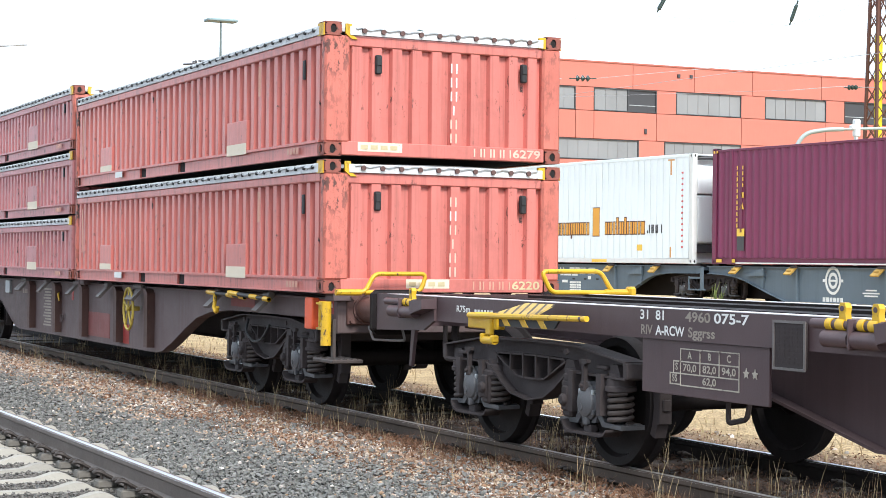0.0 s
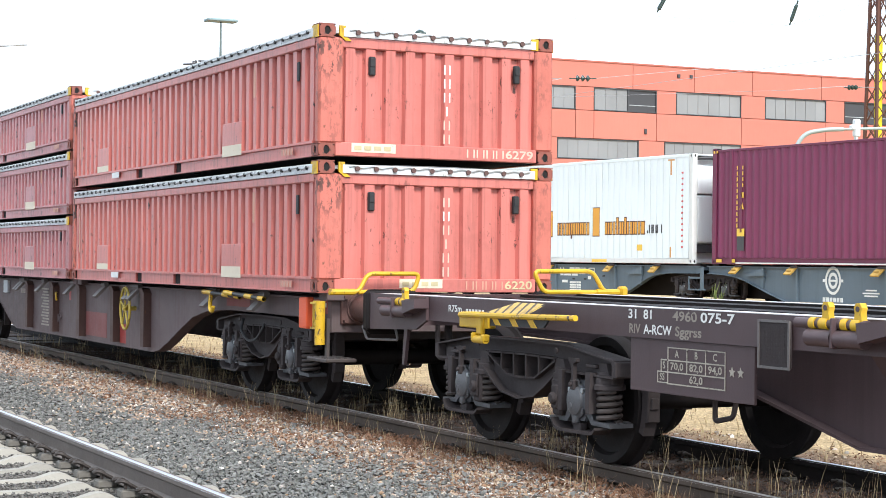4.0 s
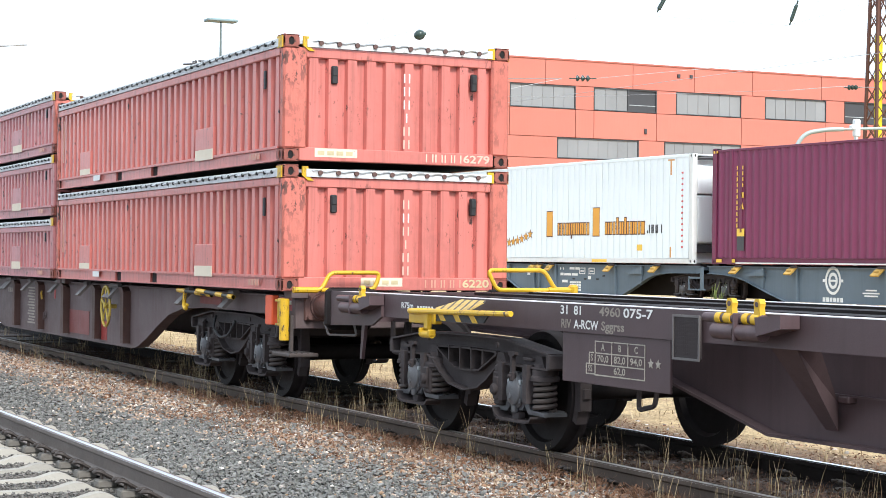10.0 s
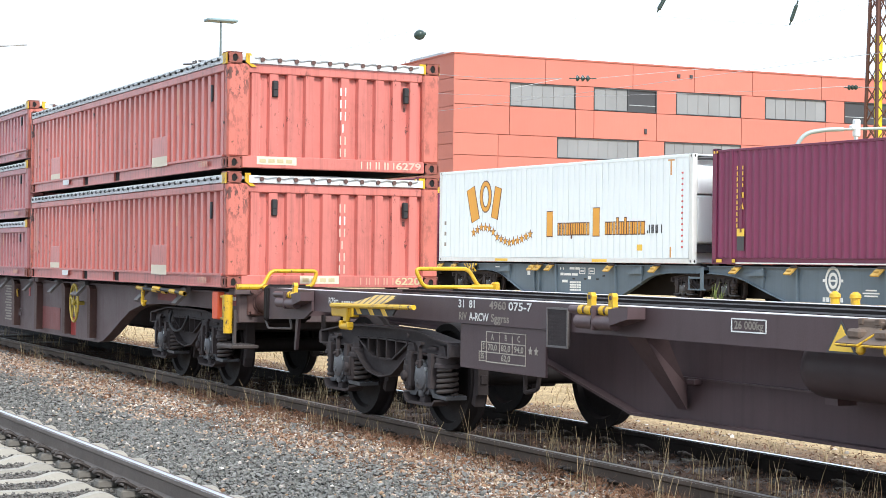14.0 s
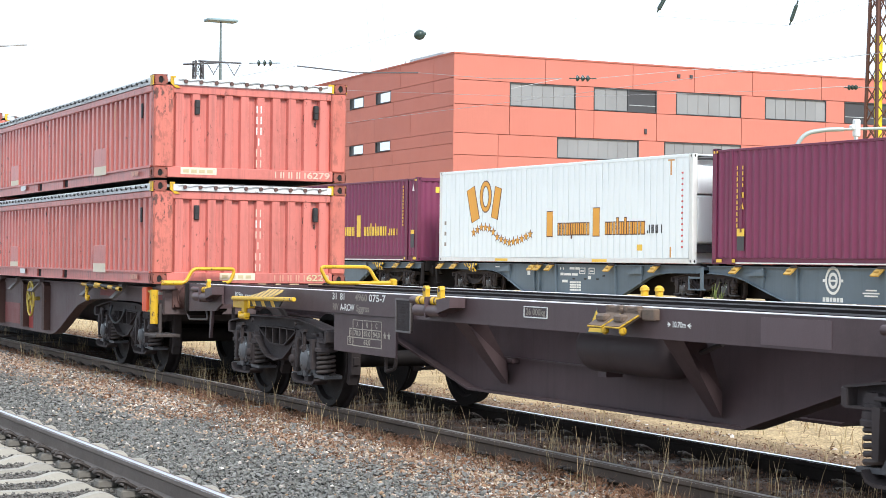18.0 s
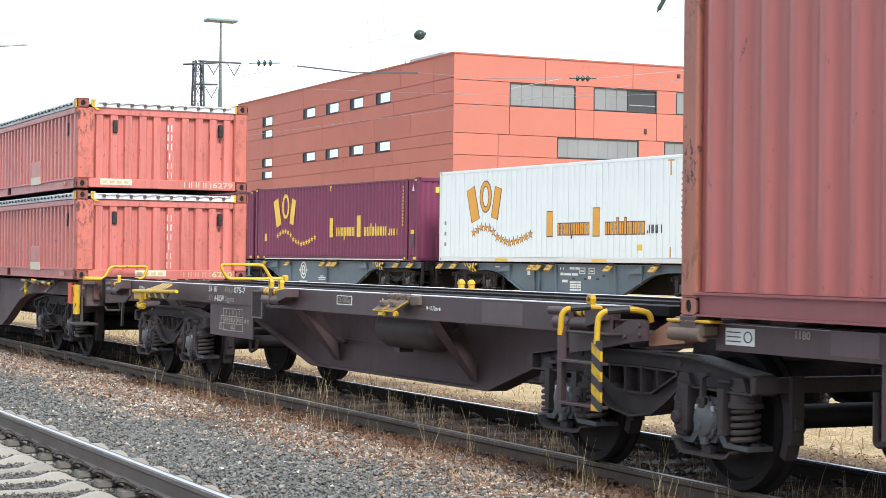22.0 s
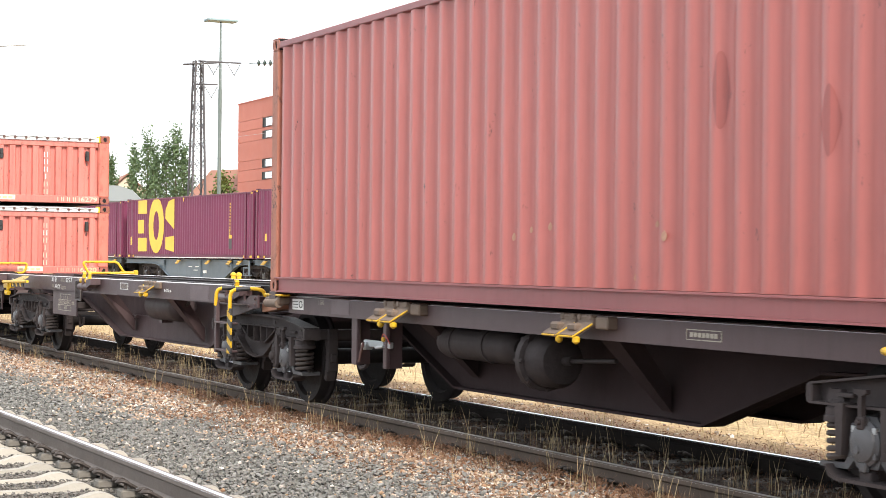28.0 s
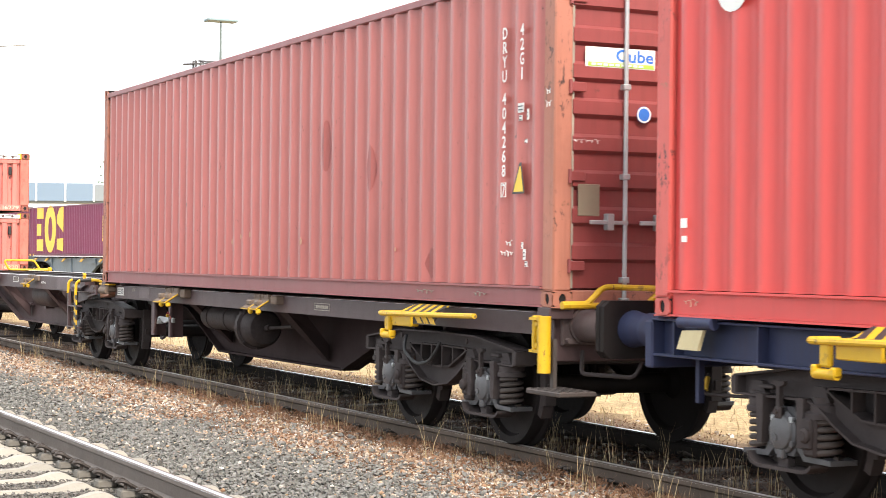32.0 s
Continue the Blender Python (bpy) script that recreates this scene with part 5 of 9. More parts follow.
for a, b, c, d in ((-6.31, -5.95, 1.025, 1.033), (-6.31, -5.95, 1.103, 1.111), (-6.31, -6.302, 1.025, 1.111), (-5.958, -5.95, 1.025, 1.111)):
    s.box(a, b, -1.077, -1.0735, c, d)
P2("load_frame", s, WHITE, "white stencilled frame")
bars([(-4.36 - W2, -4.32 - W2, 1.041, 1.048)], WHITE, flat, "-y", -1.0735)
bars([(-4.12 - W2, -4.08 - W2, 1.041, 1.048)], WHITE, flat, "-y", -1.0735)
bars([(6.99 + 0.045 * i - W2, 7.025 + 0.045 * i - W2, 0.975, 1.005) for i in range(7)], STENCIL, flat, "-y", -1.0735, label="worn unread stencil")
P2("stencil_frame", Shape().ring([(6.95, 0.955), (7.34, 0.955), (7.34, 1.025), (6.95, 1.025)], [(6.956, 0.961), (7.334, 0.961), (7.334, 1.019), (6.956, 1.019)], -1.077, -1.0735), STENCIL, "worn cream frame")
for xa, sx in ((-4.315, 1), (-4.125, -1)):
    P2("arrow_head", Shape().prism([(xa, 1.0445), (xa - sx * 0.035, 1.062), (xa - sx * 0.022, 1.0445), (xa - sx * 0.035, 1.027)], -1.077, -1.0735), WHITE)
P2("repainted_patch", Shape().box(-3.34, -2.67, -1.0745, -1.071, 0.962, 1.127), REPAINT, "paler repainted rectangle")
P2("repainted_patch", Shape().box(0.98, 1.40, -1.0745, -1.071, 0.932, 1.073), REPAINT, "paler repainted rectangle")
P2("warning_triangle", Shape().prism([(-5.385, 0.948), (-5.115, 0.948), (-5.25, 1.133)], -1.0765, -1.0735), CHARCOAL, "black-edged yellow warning triangle")
P2("warning_triangle", Shape().prism([(-5.357, 0.958), (-5.143, 0.958), (-5.25, 1.108)], -1.0795, -1.0765), GOLD, "black-edged yellow warning triangle")
P2("mesh_pocket", Shape().box(-8.57, -8.27, -1.10, -1.075, 0.83, 1.11, 0.01), BOGIE, "grey chequered document pocket")
s = Shape()
for i in range(11):
    for j in range(9):
        s.box(-8.55 + i * 0.0245, -8.538 + i * 0.0245, -1.1025, -1.099, 0.862 + j * 0.025, 0.876 + j * 0.025)
P2("pocket_rim", Shape().ring([(-8.575, 0.825), (-8.265, 0.825), (-8.265, 1.115), (-8.575, 1.115)], [(-8.56, 0.84), (-8.28, 0.84), (-8.28, 1.10), (-8.56, 1.10)], -1.108, -1.098), GREYLOCK, "worn pale rim")
P2("mesh_pattern", s, BOGIE)
bars([(-0.04 - W2, 0.26 - W2, 0.945, 1.05)], WHITE, flat, "-y", -1.0735, "notice_plate", "white notice plate with unread marks")
bars([(-0.025 - W2, 0.12 - W2, 0.965 + 0.028 * i, 0.972 + 0.028 * i) for i in range(3)], CHARCOAL, flat, "-y", -1.0775)
P2("notice_emblem", Shape().ring(oval(0.195, 0.998, 0.044, 0.036), oval(0.195, 0.998, 0.036, 0.029), -1.081, -1.0775), CHARCOAL)
# tanks, cylinders and rods under the units
s = Shape().lathe([(0.02, -0.60), (0.12, -0.58), (0.17, -0.54), (0.185, -0.48), (0.185, 0.52), (0.17, 0.58), (0.12, 0.62), (0.02, 0.64)], (-5.35, -0.70, 0.83), (1, 0, 0), 24)
tank = P2("air_reservoir", s, TANK, "dark grey-brown air tank")
for x in (-5.77, -5.17):
    part("tank_strap", Shape().lathe([(0.185, -0.022), (0.194, -0.022), (0.194, 0.022), (0.185, 0.022)], (x, -0.70, 0.83), (1, 0, 0), 24), UNDER_CLEAN, tank, "dark tank strap", A2)
P2("brake_pipe", Shape().tube(bent([(-4.70, -0.80, 0.87), (-4.33, -0.80, 0.86), (-4.24, -0.80, 0.90), (-4.05, -0.85, 0.93)], 0.05), 0.018, 7).cyl((-4.66, -0.80, 0.87), (-4.56, -0.80, 0.87), 0.028, 10), BOGIE, "dark brake pipe with union")
s = Shape().lathe([(0.08, -0.68), (0.12, -0.64), (0.14, -0.55), (0.14, 0.55), (0.12, 0.64), (0.08, 0.68)], (3.50, -0.76, 0.76), (1, 0, 0), 22)
for x in (3.12, 3.72):
    s.lathe([(0.14, -0.025), (0.15, -0.025), (0.15, 0.025), (0.14, 0.025)], (x, -0.76, 0.76), (1, 0, 0), 22)
P2("air_reservoir", s, BOGIE, "dark grey air tank")
s = Shape().lathe([(0.10, -0.24), (0.19, -0.19), (0.20, -0.13), (0.24, -0.12), (0.24, -0.05), (0.205, -0.04), (0.205, 0.14), (0.17, 0.2), (0.05, 0.22)], (4.76, -0.84, 0.70), (1, 0, 0), 24)
for a in range(8):
    w = 2 * math.pi * a / 8
    s.cyl((4.61, -0.84 + 0.225 * math.cos(w), 0.70 + 0.225 * math.sin(w)), (4.74, -0.84 + 0.225 * math.cos(w), 0.70 + 0.225 * math.sin(w)), 0.016, 6)
s.cyl((4.92, -0.84, 0.70), (5.65, -0.80, 0.74), 0.018, 8).cyl((4.92, -0.84, 0.70), (5.08, -0.83, 0.71), 0.035, 10)
P2("brake_cylinder", s, BOGIE, "round dark brake cylinder")
P2("tank_bracket", Shape().box(-5.92, -5.80, -0.66, -0.52, 0.60, 0.66), WAGON)
P2("brake_rod", Shape().cyl((8.0, -0.3, 0.6), (9.0, -0.3, 0.6), 0.03, 8), BOGIE)
P2("brake_rigging", Shape().tube(bent([(-9.45, -0.8, 0.60), (-9.45, -0.8, 0.42), (-9.25, -0.8, 0.46), (-9.22, -0.8, 0.56)], 0.03), 0.018, 6), BOGIE)
P2("brake_rigging", Shape().tube(bent([(1.05, -0.8, 0.72), (1.05, -0.8, 0.42), (1.2, -0.8, 0.45), (1.2, -0.8, 0.55)], 0.03), 0.022, 6), BOGIE)
P2("belly_rib", Shape().box(-7.90, -6.0, -0.46, -0.43, 0.636, 0.648).box(-7.66, -7.56, -0.50, -0.43, 0.60, 0.64, 0.006), WAGON, "thin conduit on the belly")
for x, nm in ((1.43, "bracket"), (2.12, "bracket")):
    q = 0.06 if x < 2 else 0.035
    P2("valve_bracket", Shape().box(x - q, x + q, -1.03, -0.99, 0.48, 0.92, 0.008).box(x - q, x - q + 0.015, -1.03, -0.85, 0.48, 0.92), WAGON, "hanging steel bracket")
P2("brake_valve", Shape().box(1.62, 2.2, -1.02, -0.98, 0.66, 0.72, 0.008).box(1.64, 1.74, -1.06, -0.97, 0.63, 0.70, 0.015).cyl((1.95, -1.04, 0.66), (2.12, -1.04, 0.68), 0.014, 8), ZINC, "pale brake changeover valve")
P2("valve_handle", Shape().tube(bent([(1.76, -1.08, 0.70), (1.72, -1.09, 0.60), (1.69, -1.09, 0.52)], 0.03), 0.013, 6), BUFFER_RED, "dusty red valve handle")
P2("valve_loop", Shape().tube(bent([(2.14, -1.07, 0.74), (2.17, -1.07, 0.80), (2.26, -1.07, 0.76), (2.32, -1.07, 0.71)], 0.04), 0.006, 6), REDPATCH, "dusty red wire loop")
P2("valve_knob", Shape().lathe([(0.01, -0.02), (0.02, -0.01), (0.02, 0.01), (0.01, 0.02)], (2.2, -1.08, 0.745), (0, 0, 1), 10), YELLOW, "yellow knob")
for x in (-0.28, 11.70):
    for y in (-1.10, 1.10):
        P2("corner_pad", Shape().box(x - 0.09, x + 0.09, y - 0.1, y + 0.1, 1.03, 1.115, 0.006), WAGON, "steel container pad")
# ladder and rails at the articulation
P2("end_platform", Shape().prism([(-1.87, 0.80), (-1.87, 0.95), (-1.42, 1.07), (-1.31, 1.07), (-1.31, 0.87)], -1.13, -1.11), WAGON, "brown bolted end platform")
s = Shape().prism([(-1.29, 0.87), (-1.29, 0.965), (-1.05, 1.06), (-0.82, 1.065), (-0.82, 0.935), (-1.0, 0.915)], -1.16, -1.135)
for x, z in ((-0.90, 1.03), (-0.90, 0.965), (-1.08, 0.95)):
    s.cyl((x, -1.175, z), (x, -1.155, z), 0.017, 6)
P2("bolted_side_plate", s, WAGON, "brown bolted side plate")
P2("tread_plate", Shape().box(-1.78, -1.10, -1.30, -0.60, 0.955, 0.968, 0.003), BOGIE, "dark chequered tread plate")
s = Shape()
for i in range(2):
    s.box(-1.67, -1.10, -1.34, -1.27, 0.755 - 0.29 * i, 0.775 - 0.29 * i, 0.004)
s.box(-1.69, -1.63, -1.33, -1.29, 0.44, 1.0)
P2("ladder", s, WAGON, "brown shunter's steps")
P2("handrail", Shape().tube(bent([(-1.65, -1.33, 0.94), (-1.63, -1.33, 1.12), (-1.55, -1.12, 1.135), (-1.52, -1.02, 1.11), (-1.52, -1.0, 1.05)], 0.07), 0.020, 9), YELLOW, "yellow tube handrail")
P2("handrail", Shape().tube(bent([(-1.11, -1.36, 0.90), (-1.09, -1.36, 1.115), (-1.00, -1.14, 1.135), (-0.97, -1.04, 1.11), (-0.97, -1.02, 1.05)], 0.07), 0.020, 9), YELLOW, "yellow tube handrail")
P2("grip_sleeve", Shape().tube([(-1.610, -1.276, 1.124), (-1.560, -1.145, 1.134)], 0.024, 9), BLACK, "black grip band")
P2("grip_sleeve", Shape().tube([(-1.068, -1.306, 1.120), (-1.012, -1.168, 1.133)], 0.024, 9), BLACK, "black grip band")
P2("striped_post", Shape().box(-1.155, -1.035, -1.375, -1.355, 0.455, 0.925, 0.004), WARN_POST, "yellow and black banded post plate")
P2("lever_plate", Shape().prism([(-1.83, 0.985), (-1.40, 1.095), (-1.30, 1.105), (-1.42, 1.125), (-1.53, 1.12)], -1.09, -1.06), YELLOW, "yellow warning wedge")
P2("rubbing_block", Shape().prism([(-0.92, 0.89), (-0.50, 0.93), (-0.50, 1.08), (-0.60, 1.10), (-0.92, 0.97)], -1.07, -0.9), mat("bare_rust_orange_block", (0.36, 0.175, 0.11), 0.6, var=0.3, scale=6, rust=0.3, bump=0.2), "rust-brown stop block")
# rail and hoop at the loaded end
P2("handrail", Shape().tube(bent([(11.95, -1.19, 1.135), (11.95, -0.99, 1.14), (11.95, -0.85, 1.268), (11.95, -0.35, 1.255), (11.95, -0.495, 1.131), (11.95, -0.99, 1.135)], 0.05), 0.022, 9).tube([(11.95, -1.19, 1.135), (11.95, -0.97, 1.138)], 0.029, 9), YELLOW, "yellow tube handrail")
P2("uncoupling_lever", Shape().tube(bent([(11.75, -0.9, 0.80), (11.82, -0.95, 0.64), (12.3, -0.8, 0.64), (12.32, -0.75, 0.75)], 0.05), 0.016, 7), BOGIE)
bars([(11.35 + 0.16 * i - W2, 11.42 + 0.16 * i - W2, 0.96, 1.03) for i in range(2)], FADED, flat, "-y", -1.0735)

# ---- old brown flat wagon under the half-height stacks ----
W1 = -33.6
old = thing("deep_sided_flat_wagon", "old brown container wagon with deep curved side girders", "wagon", (W1, YT, 0))
MOVING.append(old)
A1 = (-W1, 0, 0)


def P1(name, s, m, label=""):
    return part(name, s, m, old, label, A1)


curve = [(-18.2, 0.90), (-18.6, 0.885), (-19.0, 0.86), (-19.5, 0.775), (-19.95, 0.625), (-20.46, 0.44), (-20.8, 0.335), (-21.05, 0.30)]
mirror = [(-49.7 - x, z) for x, z in reversed(curve)]
outline = [(-15.16, 1.075), (-15.16, 0.90)] + curve + mirror + [(-33.5, 0.90), (-33.5, 1.075)]
for sy in (-1, 1):
    s = Shape().prism(outline, sy * 1.08 - 0.012, sy * 1.08 + 0.012)
    low = [p for p in outline[1:-1]]
    for (xa, za), (xb, zb) in zip(low, low[1:]):
        d = Vector((xb - xa, zb - za))
        nx, nz = -d.y / d.length * 0.016, d.x / d.length * 0.016
        s.prism([(xa, za), (xb, zb), (xb + nx, zb + nz), (xa + nx, za + nz)], sy * 1.03 - 0.07, sy * 1.03 + 0.07)
    s.box(-33.5, -15.16, sy * 1.04 - 0.09, sy * 1.04 + 0.09, 1.065, 1.085, 0.004)
    P1("side_girder", s, WAGON_OLD, "weathered brown deep side girder")
for x in (-27.60, -25.95, -24.40, -22.65, -21.25):
    s = Shape().prism([(x - 0.05, 0.34), (x + 0.09, 0.34), (x + 0.09, 1.0), (x + 0.0, 1.06), (x - 0.16, 1.06), (x - 0.05, 0.98)], -1.19, -1.09)
    P1("girder_rib", s, RIBPAINT, "rusty brown upright rib")
for x, two in ((-27.9, 1), (-26.47, 0), (-24.7, 0), (-23.05, 0), (-21.58, 1), (-18.5, 0), (-16.95, 0)):
    s = Shape()
    for dx in ((-0.09, 0.09) if two else (0,)):
        s.cyl((x + dx - 0.08, -1.17, 1.08), (x + dx + 0.1, -1.17, 1.08), 0.035, 10)
        s.add([(x + dx - 0.06, -1.18, 1.07), (x + dx + 0.10, -1.18, 1.07), (x + dx + 0.0, -1.30, 0.92), (x + dx - 0.16, -1.30, 0.92),
               (x + dx - 0.06, -1.15, 1.05), (x + dx + 0.10, -1.15, 1.05), (x + dx + 0.0, -1.27, 0.90), (x + dx - 0.16, -1.27, 0.90)],
              [(0, 1, 2, 3), (7, 6, 5, 4), (0, 4, 5, 1), (1, 5, 6, 2), (2, 6, 7, 3), (3, 7, 4, 0)])
    P1("container_lock", s, GREYLOCK, "grey folded container lock")
P1("patch", Shape().box(-24.30, -23.2, -1.098, -1.093, 0.36, 0.69), mat("faded_red_patch", (0.20, 0.055, 0.05), 0.6, var=0.3, scale=3, streak=0.4), "faded red paint patch")
P1("patch", Shape().box(-22.55, -22.27, -1.098, -1.093, 0.33, 0.58), REDPATCH, "bright red paint patch")
P1("patch", Shape().box(-18.3, -17.55, -1.098, -1.093, 0.93, 1.06), mat("dull_red_patch", (0.20, 0.035, 0.03), 0.6, var=0.3, scale=4), "dull red paint patch")
P1("patch", Shape().box(-15.75, -15.25, -1.098, -1.093, 0.93, 1.07), REDPATCH, "red label patch")
P1("patch", Shape().box(-25.25, -25.15, -1.098, -1.093, 0.82, 1.02), REDPATCH, "bright red paint patch")
bars([(-15.6 - W1 + 0.07 * i, -15.55 - W1 + 0.07 * i, 0.99, 1.03) for i in range(3)], WHITE, old, "-y", -1.0985)
bars([(-26.98 - W1 + 0.05 * (i % 3), -26.48 - W1 - 0.04 * (i % 2), 0.40 + 0.045 * i, 0.425 + 0.045 * i) for i in range(13)], FADED, old, "-y", -1.0935, label="faded unread inscription")
bars([(-28.4 - W1 + 0.12 * i, -28.32 - W1 + 0.12 * i, 0.86, 0.93) for i in range(3)], FADED, old, "-y", -1.0935)
s = Shape()
wc = Vector((-21.74, -1.26, 0.80))
ringp = [wc + Vector((0.21 * math.cos(2 * math.pi * i / 24), 0, 0.26 * math.sin(2 * math.pi * i / 24))) for i in range(25)]
s.tube(ringp, 0.017, 7)
for a in range(5):
    s.tube([wc, wc + Vector((0.21 * math.cos(2 * math.pi * a / 5 + 0.3), 0, 0.26 * math.sin(2 * math.pi * a / 5 + 0.3)))], 0.013, 6)
s.cyl(wc - Vector((0, 0.03, 0)), wc + Vector((0, 0.14, 0)), 0.03, 10)
P1("brake_handwheel", s, mat("worn_yellow_wheel", (0.42, 0.31, 0.05), 0.5, var=0.3, scale=9, rust=0.3), "worn yellow spoked handwheel")
P1("valve_lever", Shape().tube(bent([(-25.9, -1.12, 0.92), (-25.8, -1.16, 0.90), (-25.75, -1.16, 0.80)], 0.04), 0.014, 6).lathe([(0.01, -0.035), (0.035, 0), (0.01, 0.035)], (-25.95, -1.14, 0.95), (0, 0, 1), 10), YELLOW, "yellow valve lever")
P1("release_ring", Shape().tube([(-25.7 + 0.07 * math.cos(i * 0.5236), -1.12, 0.56 + 0.05 * math.sin(i * 0.5236)) for i in range(13)], 0.009, 5).box(-26.0, -25.85, -1.12, -1.09, 0.48, 0.60, 0.01), WAGON_OLD)
for xa, za, zb, y in ((-18.55, 1.075, 1.045, -1.28), (-17.75, 1.085, 1.04, -1.31)):
    lev = P1("lever_bar", Shape().tube([(xa, y, za), (xa + 1.2, y, zb)], 0.022, 8), BLACK, "black lever bar with yellow ends")
    for k0, k1 in ((0.0, 0.24), (0.55, 0.72), (0.88, 1.0)):
        part("yellow_band", Shape().tube([(xa + 1.2 * k, y, za + (zb - za) * k) for k in (k0, k1)], 0.026, 8), YELLOW, lev)
P1("hook", Shape().tube(bent([(-18.3, -1.28, 1.05), (-18.3, -1.29, 0.90), (-18.22, -1.29, 0.86), (-18.18, -1.29, 0.92)], 0.03), 0.022, 7), YELLOW, "yellow hook")
for x in (-33.4, -24.47, -24.2, -15.2):
    for y in (-1.12, 1.12):
        P1("corner_pad", Shape().box(x - 0.1, x + 0.1, y - 0.1, y + 0.1, 1.06, 1.135, 0.006), WAGON_OLD, "steel container pad")
P1("document_box", Shape().box(-29.5, -29.2, -1.14, -1.09, 0.84, 1.05, 0.01), ZINC, "grey document holder")
P1("headstock", Shape().box(-15.24, -15.15, -1.16, 1.16, 0.76, 1.10, 0.01), WAGON_OLD, "brown headstock beam")
P1("headstock", Shape().box(-33.6, -33.5, -1.1, 1.1, 0.80, 1.11, 0.01), WAGON_OLD, "brown headstock beam")
P1("floor_beam", Shape().box(-33.4, -15.2, -0.5, -0.3, 0.86, 1.1, 0.01).box(-33.4, -15.2, 0.3, 0.5, 0.86, 1.1, 0.01), WAGON_OLD)
P1("handrail", Shape().tube(bent([(-14.97, -1.25, 1.145), (-14.97, -0.96, 1.145), (-14.97, -0.87, 1.315), (-14.97, -0.34, 1.318), (-14.97, -0.40, 1.15), (-14.97, -0.96, 1.145)], 0.06), 0.021, 9).tube([(-14.97, -1.25, 1.145), (-14.97, -1.00, 1.145)], 0.03, 9), YELLOW, "yellow tube handrail")
for y in (-0.88, 0.88):
    buffer(old, -15.15 - W1, y, 1, 0.66)
bogie(old, -17.34, W1, hose=True)
bogie(old, -32.36, W1)
yellow_post(old, -15.0 - W1, 1, mat("orange_red_lamp_bracket", (0.72, 0.10, 0.03), 0.5, var=0.15))

# ---- blue flat wagon under the red container ----
W3 = 13.05
blue = thing("blue_flat_wagon", "dark blue container wagon carrying the red container", "wagon", (W3, YT, 0))
MOVING.append(blue)
A3 = (-W3, 0, 0)


def P3(name, s, m, label=""):
    return part(name, s, m, blue, label, A3)


for sy in (-1, 1):
    s = Shape().box(13.05, 26.2, sy * 1.05 - 0.012, sy * 1.05 + 0.012, 0.84, 1.08)
    s.box(13.05, 26.2, sy * 1.07 - 0.08, sy * 1.07 + 0.08, 1.07, 1.085, 0.004)
    s.box(13.05, 26.2, sy * 1.07 - 0.08, sy * 1.07 + 0.08, 0.84, 0.856, 0.004)
    for x in (13.3, 14.2, 15.4, 17.0):
        s.box(x - 0.01, x + 0.01, sy * 1.07 - 0.07, sy * 1.07 + 0.07, 0.85, 1.07)
    P3("side_sill", s, BLUE_FRAME, "dark blue channel side sill")
P3("centre_sill", Shape().box(13.1, 26.1, -0.35, 0.35, 0.75, 1.06, 0.01), BLUE_FRAME)
P3("headstock", Shape().box(12.99, 13.08, -1.16, 1.16, 0.76, 1.07, 0.012), BLUE_FRAME, "dark blue headstock beam")
for y in (-0.88, 0.88):
    buffer(blue, 12.99 - W3, y, -1, 0.58, BLUE_FRAME)
P3("destination_card", Shape().prism([(13.49, 1.02), (13.72, 1.03), (13.66, 0.90), (13.43, 0.90)], -1.20, -1.175), CREAM, "cream card holder")
P3("card_clip", Shape().cyl((13.43, -1.17, 1.07), (13.8, -1.17, 1.07), 0.04, 10).box(13.52, 13.66, -1.2, -1.12, 1.03, 1.09, 0.01), BLUE_FRAME)
bars([(14.95 - W3, 15.02 - W3, 0.95, 1.0)], WHITE, blue, "-y", -1.0635)
warning_step(blue, 15.07 - W3, 1.06, hook=0.10)
bogie(blue, 15.24, W3)
bogie(blue, 23.9, W3)
P3("lever", Shape().tube(bent([(13.2, -0.8, 0.72), (13.3, -0.9, 0.60), (13.95, -0.85, 0.62), (14.0, -0.8, 0.7)], 0.05), 0.012, 6), BOGIE, "thin bent lever")
P3("lever_tip", Shape().tube([(13.22, -0.82, 0.70), (13.29, -0.885, 0.62)], 0.017, 6), YELLOW, "yellow lever tip")
P3("hanger", Shape().box(13.35, 13.39, -1.0, -0.96, 0.55, 0.85), BLUE_FRAME)

# writing and stickers on the brown container
sb = -1.219 + 0.0065
for i, ch in enumerate("DRYU"):
    write(ch, 0.086, WHITE, brown, (11.41, sb - 0.002, 2.04 - i * 0.108), width=0.072)
for i, ch in enumerate("404268"):
    write(ch, 0.086, WHITE, brown, (11.41, sb - 0.002, 1.545 - i * 0.108), width=0.06 if ch != "1" else 0.02)
write("7", 0.086, WHITE, brown, (11.41, sb - 0.002, 0.86), width=0.05)
for i, ch in enumerate("42G1"):
    write(ch, 0.086, WHITE, brown, (11.685, sb - 0.002, 2.04 - i * 0.108), width=0.06 if ch != "1" else 0.022)
part("code_frame", Shape().ring([(11.37, 0.81), (11.45, 0.81), (11.45, 0.92), (11.37, 0.92)], [(11.376, 0.816), (11.444, 0.816), (11.444, 0.914), (11.376, 0.914)], sb - 0.004, sb), WHITE, brown)
part("warning_triangle", Shape().prism([(11.55, 0.83), (11.74, 0.83), (11.69, 1.06), (11.66, 1.06)], sb - 0.003, sb), CHARCOAL, brown, "black-edged yellow warning triangle")
part("warning_triangle", Shape().prism([(11.575, 0.845), (11.72, 0.845), (11.68, 1.03), (11.67, 1.03)], sb - 0.006, sb - 0.003), GOLD, brown, "black-edged yellow warning triangle")
